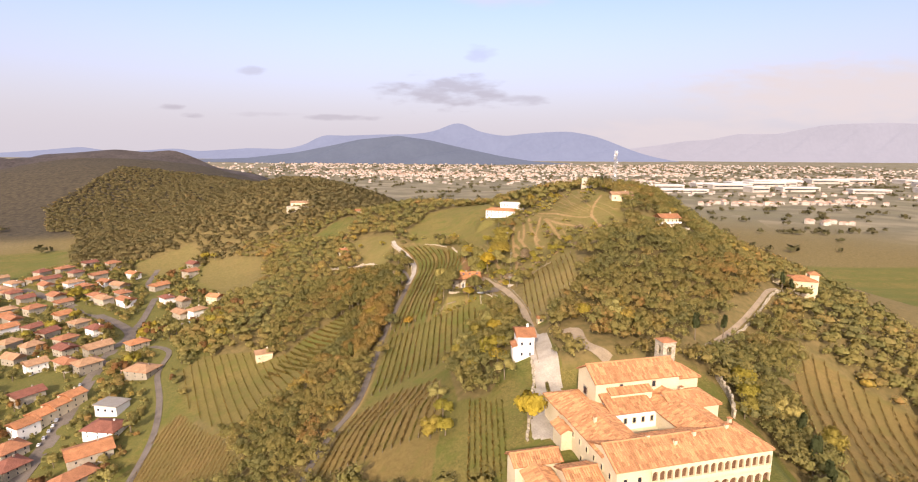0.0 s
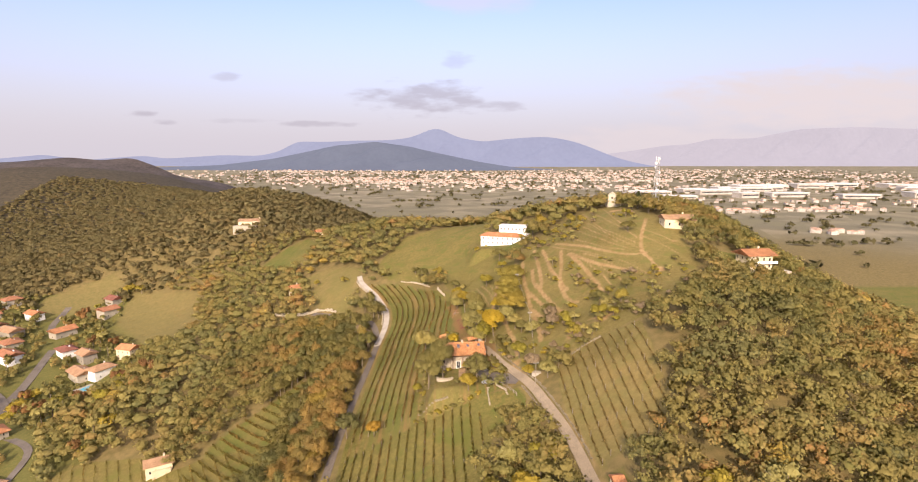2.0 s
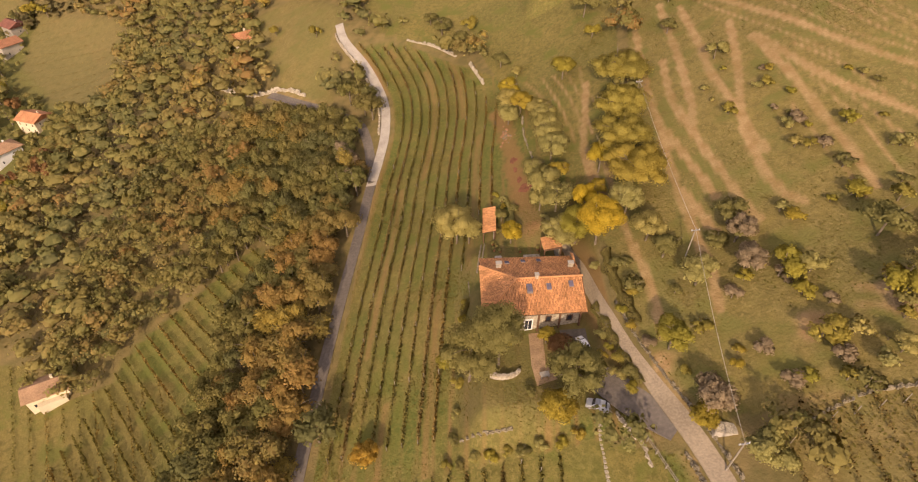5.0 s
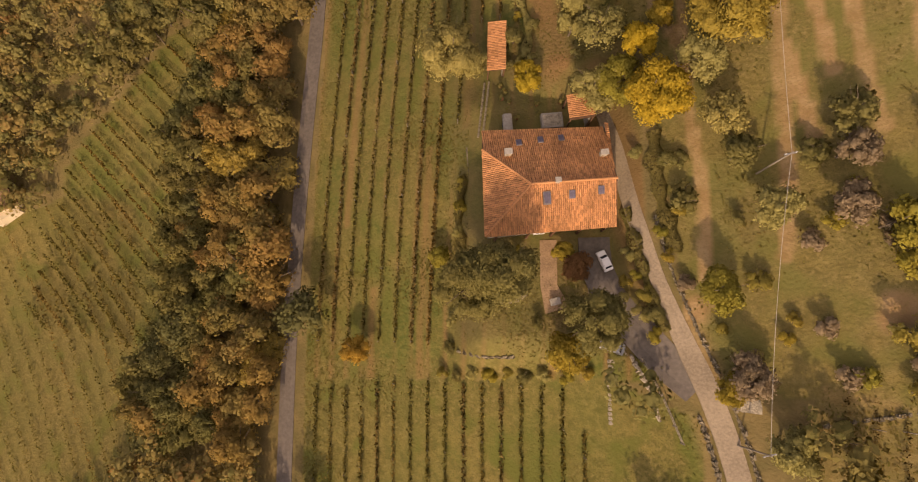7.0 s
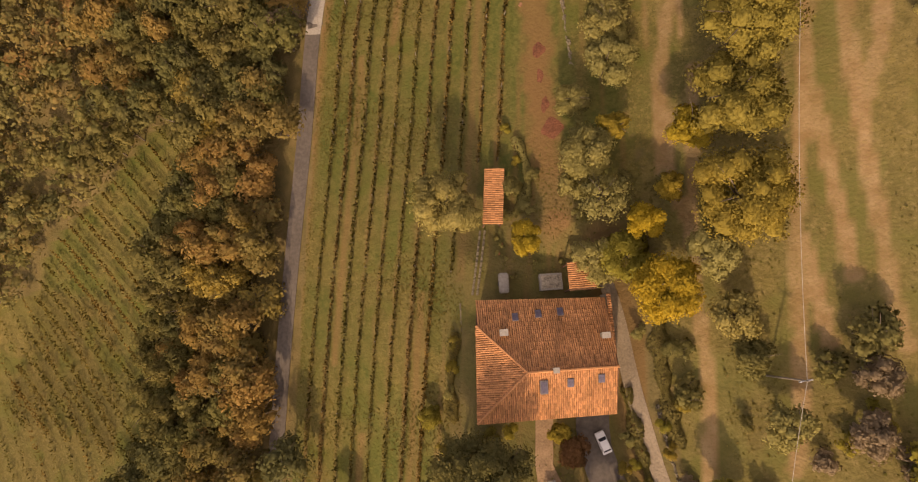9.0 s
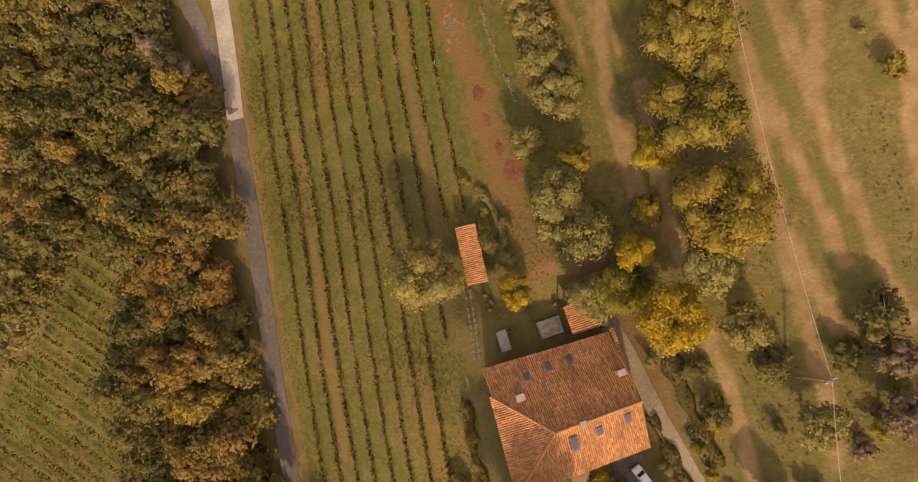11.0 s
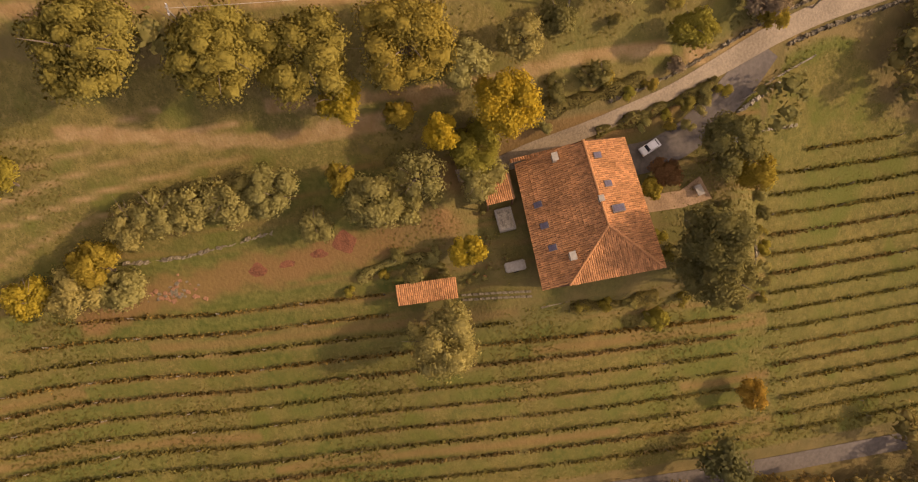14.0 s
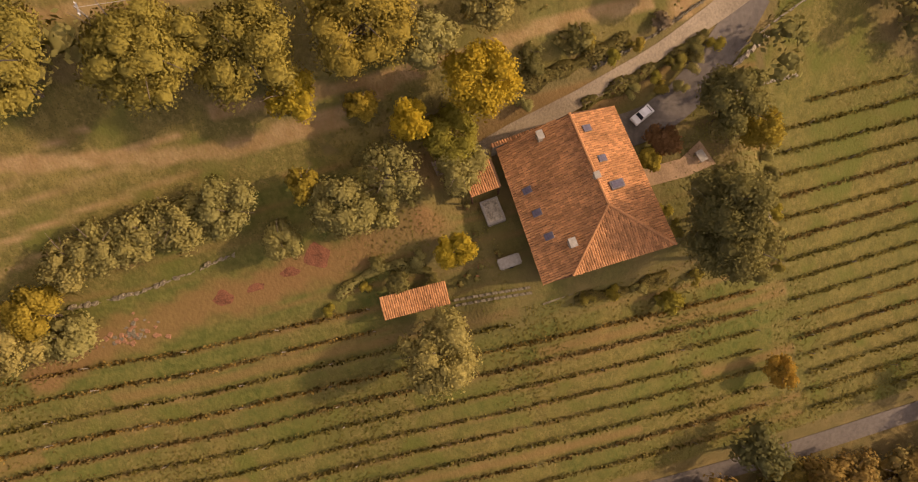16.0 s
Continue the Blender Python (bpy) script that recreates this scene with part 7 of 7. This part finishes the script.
oaks = [make_tree("broad_tree", 620 + k, 2.6, 5.2, LEAVES[kind], 1000, 0.2, limbs=4, lobes=11, core=2) for k, kind in enumerate(("dark", "olive", "lime", "walnut"))]
SPOTS = [(11.7, 82.0, 1.35), (0.5, 120, 0.9), (5.5, 114, 1.0), (8, 104, 0.9), (9, 98, 0.8), (4.2, 128, 1.0), (-1.9, 117, 0.9), (3, 106, 0.8), (6, 109, 0.9), (8.5, 112, 0.9), (1, 125, 1.0), (10, 120, 0.9), (11, 129, 1.0), (-4.6, 87, 0.9), (-2.6, 92, 0.8), (27.5, 113, 0.9), (33, 111, 1.1), (38, 109, 1.0), (22, 114, 0.8), (49, 86, 0.8), (52, 90, 1.0), (54, 96, 1.1), (57, 88, 1.0), (60, 96, 1.0), (56, 76, 1.1), (61, 82, 1.0), (53, 58, 1.1), (-2, 86, 0.8), (-4, 100, 0.8), (2, 112, 1.0), (7, 118, 1.0), (4, 126, 1.1), (9, 126, 1.0), (12, 132, 1.0), (8, 136, 0.9), (11, 141, 0.9), (28.2, 243, 1.3), (31, 240.5, 1.0), (30, 256, 1.2), (9.2, 243, 0.45), (12.5, 243.6, 0.3), (27.1, 235.5, 1.25), (15.8, 231.4, 0.9), (24.2, 240, 0.4)]
gold = make_tree("yellow_tree", 650, 2.0, 4.6, LEAVES["gold"], 1500, 0.24, limbs=5, lobes=11)
for k, (x, y, s) in enumerate(SPOTS):
    src = gold if k == 0 else oaks[(k * 7 + k // 3) % 4]
    m = pose(x, y, height(x, y) - 0.1, 0, 0, k * 67) @ Matrix.Diagonal((s, s, s, 1))
    t = src if k == 0 else copy_thing(src, m)
    t.matrix_basis = m
    tagged(t, "bright yellow tree beside the convent forecourt" if k == 0 else "broad tree in mixed autumn leaf", "tree", "" if k == 0 else "trees round the houses")
rng = np.random.RandomState(61)
HILL_SHRUBS = [(21.0, 176.5), (24.7, 168), (22.7, 168.6), (22.9, 161.5), (30.2, 169.6), (26.6, 158.6), (28.5, 163.5), (33.5, 166), (36.5, 172), (27.1, 202.6), (33, 215), (40, 224), (46, 200), (45, 230), (50, 214), (38, 230), (-12, 251), (-18, 253), (-24, 254), (-4, 245), (1.5, 229), (4, 224), (16, 224), (-50, 265), (-53, 258), (-58, 262), (-32, 228), (-38, 256), (24.5, 214), (55, 225), (57, 215), (58, 200), (61, 232), (48, 241), (42, 243), (34, 238), (14.8, 170.2), (15.4, 159.8), (17.2, 161.4), (11.2, 171.4), (10.4, 175.4), (8.4, 163.4), (9.4, 161.6), (7.6, 166.0), (-5.8, 169.4), (-6.0, 171.4), (-5.8, 173.4), (-5.7, 175.6), (-1.0, 186.4), (0.5, 187.0), (-0.4, 191.4), (-6.4, 166.6), (0.4, 162.8), (7.3, 164.6), (9.9, 169.8), (10.4, 167.8), (1.0, 190.0), (4.4, 186.0), (3.9, 190.4), (-7.5, 158.7), (-6.2, 158.4), (-4.8, 158.8), (-3.4, 158.4), (-1.9, 158.7), (-0.4, 158.4), (1.2, 158.6), (2.8, 158.5), (4.4, 158.9), (-6.9, 161), (-6.6, 163.4), (8.35, 166.6), (8.85, 165.0), (9.4, 163.3), (7.8, 168.3), (-1.0, 168.6), (-2.6, 168.2), (7.8, 188.6), (8.6, 176.6), (-1.2, 194.4)]
for k, (x, y) in enumerate(HILL_SHRUBS):
    s = rng.uniform(0.42, 0.8) if k < 36 else rng.uniform(0.22, 0.34)
    m = pose(x, y, height(x, y) - 0.1, 0, 0, k * 67) @ Matrix.Diagonal((s, s, s * 0.85, 1))
    t = oaks[k] if k < 4 else copy_thing(oaks[k % 4], m)
    t.matrix_basis = m
    tagged(t, "small rounded tree on the grassy hill", "tree", "trees of the grassy hill")

# bushes over the grassy hill and along the road
scrub = [make_tree("scrub_bush", 700 + k, 1.0, 1.7, LEAVES[kind], 340, 0.12, limbs=2, lobes=6, thick=0.05, core=2) for k, kind in enumerate(("olive", "dark", "lime", "walnut", "pale", "olive"))]
rng = np.random.RandomState(62)
bx, by = rng.uniform(9, 52, 900), rng.uniform(148, 236, 900)
keep = (inside(bx, by, TERRACES) & (np.sin(bx * 0.23 + 0.6) + np.sin(by * 0.16 + bx * 0.1) + rng.normal(0, 0.5, 900) > 0.75)) | (inside(bx, by, TERRACES) & (by < 176) & (rng.uniform(0, 1, 900) < 0.45))
for line in [EAST_ROAD, FARM_DRIVE] + TRAILS:
    keep &= away(bx, by, line[::3]) > 0.9
for k, (x, y) in enumerate(zip(bx[keep][:230], by[keep][:230])):
    s = rng.uniform(0.45, 1.25)
    m = pose(x, y, height(x, y) - 0.06, 0, 0, rng.uniform(0, 360)) @ Matrix.Diagonal((s, s, s * rng.uniform(0.7, 1.0), 1))
    t = scrub[k] if k < 6 else copy_thing(scrub[k % 6], m)
    t.matrix_basis = m
    tagged(t, "wild bush on the grassy terraces", "bush", "bushes of the grassy hill")

# ---- the plain and the mountains ----
def far_houses(name, spots, seed, label, low, high):
    """Distant buildings, too small to tell apart, each with walls and a pitched roof."""
    rng = np.random.RandomState(seed)
    v, f, tones = [], [], []
    for x, y in spots:
        w, d, h = rng.uniform(low, high), rng.uniform(low, high) * 0.6, rng.uniform(2.5, 5.5)
        a = rng.uniform(0, 3.14)
        c, s = math.cos(a), math.sin(a)
        i = len(v)
        for px, py, pz in ((-w, -d, -4), (w, -d, -4), (w, d, -4), (-w, d, -4), (-w, -d, h), (w, -d, h), (w, d, h), (-w, d, h), (-w * 0.8, 0, h + d * 0.4), (w * 0.8, 0, h + d * 0.4)):
            v.append((x + px * c - py * s, y + px * s + py * c, PLAIN + pz))
        f += [tuple(i + q for q in face) for face in ((0, 1, 5, 4), (1, 2, 6, 5), (2, 3, 7, 6), (3, 0, 4, 7), (4, 5, 9, 8), (6, 7, 8, 9), (5, 6, 9), (7, 4, 8))]
        tones += [0, 0, 0, 0, 1, 1, 1, 1]
    me = mesh_of(name, v, f, FAR_WALL)
    me.materials.append(FAR_ROOF)
    me.polygons.foreach_set("material_index", np.array(tones, np.int32))
    return tagged(new(name, me), label, "buildings", kind="stuff")


FAR_ROOF = material("far_roofs", (0.42, 0.27, 0.19), scale=0.05)
FAR_WALL = material("far_walls", (0.44, 0.40, 0.35), scale=0.05)
rng = np.random.RandomState(33)


def cluster(cx, cy, rx, ry, n):
    return [(cx + rng.normal(0, rx), cy + rng.normal(0, ry)) for _ in range(int(n * 2.5))]


town = cluster(-250, 1850, 160, 90, 90) + cluster(30, 1850, 150, 90, 90) + cluster(330, 2300, 220, 120, 90) + cluster(-700, 2900, 240, 150, 70) + cluster(-250, 2600, 260, 110, 70) + cluster(800, 2350, 260, 160, 100) + cluster(1350, 2900, 400, 200, 110) + cluster(1250, 1750, 300, 90, 90) + cluster(640, 1950, 160, 70, 60) + cluster(1700, 2300, 300, 150, 70) + cluster(-900, 2300, 200, 120, 30) + cluster(120, 1560, 260, 90, 60) + cluster(700, 1500, 300, 90, 60) + cluster(-420, 2050, 180, 80, 60) + cluster(1600, 1600, 260, 120, 60) + cluster(500, 2800, 700, 220, 120)
far_houses("far_town", [p for p in town if p[1] > 1150], 34, "distant town of pale houses with reddish roofs", 2.8, 6.5)
far_houses("far_hamlet", cluster(464, 900, 34, 12, 16) + cluster(640, 930, 60, 16, 20) + cluster(445, 668, 16, 7, 5) + cluster(820, 860, 30, 10, 10) + cluster(900, 1050, 160, 40, 14) + cluster(560, 1080, 90, 30, 8), 35, "scattered pale farm buildings on the plain", 3, 6)
# long white factory halls
HALL_ROOF = material("pale_hall_roof", (0.68, 0.66, 0.62), dark=0.8, light=1.1, scale=0.03)
for k in range(44):
    x, y = rng.uniform(430, 1650), rng.uniform(1150, 1560)
    w, d, h = rng.uniform(22, 60), rng.uniform(12, 24), rng.uniform(6, 11)
    hall = thing("factory_hall", x, y, PLAIN, rng.normal(8, 6), "long white flat-roofed factory hall on the plain", "factory", "factory halls of the plain")
    part("wall", box(-w, w, -d, d, -4, h, 0.3), FAR_WALL, hall)
    part("roof", box(-w - 0.5, w + 0.5, -d - 0.5, d + 0.5, h, h + 0.9, 0.2), HALL_ROOF, hall)
    part("window_band", box(-w * 0.9, w * 0.9, -d - 0.15, -d + 0.05, h * 0.45, h * 0.7), GLASS, hall)
# hedges and copses on the plain
px, py = rng.uniform(-900, 1900, 4200), 430 + 2470 * rng.uniform(0, 1, 4200) ** 1.15
line = rng.uniform(0, 1, 4200)
py = np.where(line < 0.5, np.round(py / 110) * 110 + px * 0.12 + 14 * np.sin(px / 90) + rng.normal(0, 4, 4200), py)
px = np.where((line > 0.5) & (line < 0.7), np.round(px / 170) * 170 + 0.2 * (py - 1200) + rng.normal(0, 4, 4200), px)
clump = np.sin(px / 150 + 1.1 * np.sin(py / 190)) + np.sin(py / 130 + px / 310)
px, py = px[(line < 0.7) | (clump > 0.7)], py[(line < 0.7) | (clump > 0.7)]
keep = (np.abs(land(px, py) - PLAIN) < 6) & (np.abs(px) < py * 0.95)
far_wood("plain_copses", px[keep], py[keep], 7.0, 6.0, 9, 2.2, 43, "hedgerows and copses on the distant plain", PLAIN_WOOD, 1, core=1)


def ridge_line(name, y, x0, x1, crest, foot, mat, seed, label, deep=260, n=220):
    """A distant range: its crest from a few heights, broken up finely, and its spurs down to the plain."""
    rng = np.random.RandomState(seed)
    xs = np.linspace(x0, x1, n)
    cx, cz = zip(*crest)
    z = np.interp(xs, cx, cz)
    k = np.hanning(9) / np.hanning(9).sum()
    z = np.convolve(np.pad(z, 4, mode="edge"), k, "valid")
    for f in (0.006, 0.013, 0.029, 0.06):
        z = z + (0.055 / f) * 0.22 * np.sin(xs * f + rng.uniform(0, 6)) * (z - foot) / 300
    v, rows = [], 14
    for r in range(rows):
        t = r / (rows - 1)
        spur = 1 + 0.28 * math.sin(t * math.pi) * np.sin(xs * 0.017 + 9 * t + seed) + 0.05 * math.sin(t * math.pi) * np.sin(xs * 0.05 - 11 * t)
        zz = foot + (z - foot) * np.clip(((1 - t) ** 1.25) * spur, 0, 1)
        v += [(x, y - deep * t, q) for x, q in zip(xs, zz)]
    i = np.arange(rows * n).reshape(rows, n)
    f = np.stack([i[:-1, :-1], i[1:, :-1], i[1:, 1:], i[:-1, 1:]], -1).reshape(-1, 4)
    me = mesh_of(name, v, f, mat)
    me.polygons.foreach_set("use_smooth", np.ones(len(f), bool))
    return tagged(new(name, me), label, "mountains", kind="structure")


# bluish emission stands in for the haze before each range
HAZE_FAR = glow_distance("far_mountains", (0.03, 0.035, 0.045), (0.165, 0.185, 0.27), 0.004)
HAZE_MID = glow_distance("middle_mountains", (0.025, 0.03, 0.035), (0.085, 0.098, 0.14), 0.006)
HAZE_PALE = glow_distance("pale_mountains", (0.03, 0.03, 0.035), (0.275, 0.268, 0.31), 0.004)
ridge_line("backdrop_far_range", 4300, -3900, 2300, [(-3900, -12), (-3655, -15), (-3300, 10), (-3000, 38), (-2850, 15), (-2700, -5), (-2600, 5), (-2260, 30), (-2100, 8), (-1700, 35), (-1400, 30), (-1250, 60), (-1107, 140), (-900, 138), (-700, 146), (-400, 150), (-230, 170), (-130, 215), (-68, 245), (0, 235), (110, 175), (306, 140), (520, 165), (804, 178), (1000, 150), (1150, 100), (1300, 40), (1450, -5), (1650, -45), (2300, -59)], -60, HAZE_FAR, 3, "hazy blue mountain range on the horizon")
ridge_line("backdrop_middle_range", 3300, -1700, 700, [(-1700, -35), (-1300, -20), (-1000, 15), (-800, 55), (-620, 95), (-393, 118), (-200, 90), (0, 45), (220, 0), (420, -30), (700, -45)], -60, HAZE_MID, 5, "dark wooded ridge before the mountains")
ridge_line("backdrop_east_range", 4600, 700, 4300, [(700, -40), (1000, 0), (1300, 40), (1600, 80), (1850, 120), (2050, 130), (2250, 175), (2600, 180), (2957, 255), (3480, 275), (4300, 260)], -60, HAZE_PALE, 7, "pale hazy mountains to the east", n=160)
# dark wood colour, with a slight purplish haze mixed into it
WEST_SLOPE = material("wooded_mountainside", (0.062, 0.052, 0.048), dark=0.6, light=1.4, scale=0.035, detail=0.19, bump=1.0)
ridge_line("backdrop_west_mountain", 1230, -2300, -380, [(-2300, 30), (-1600, 45), (-1250, 32), (-1054, 19), (-1004, 8), (-954, 24), (-880, 28), (-781, 37), (-715, 30), (-651, 36), (-594, 15), (-560, -2), (-467, -16), (-380, -46)], -60, WEST_SLOPE, 9, "dark brown wooded mountain above the valley", deep=620, n=260)
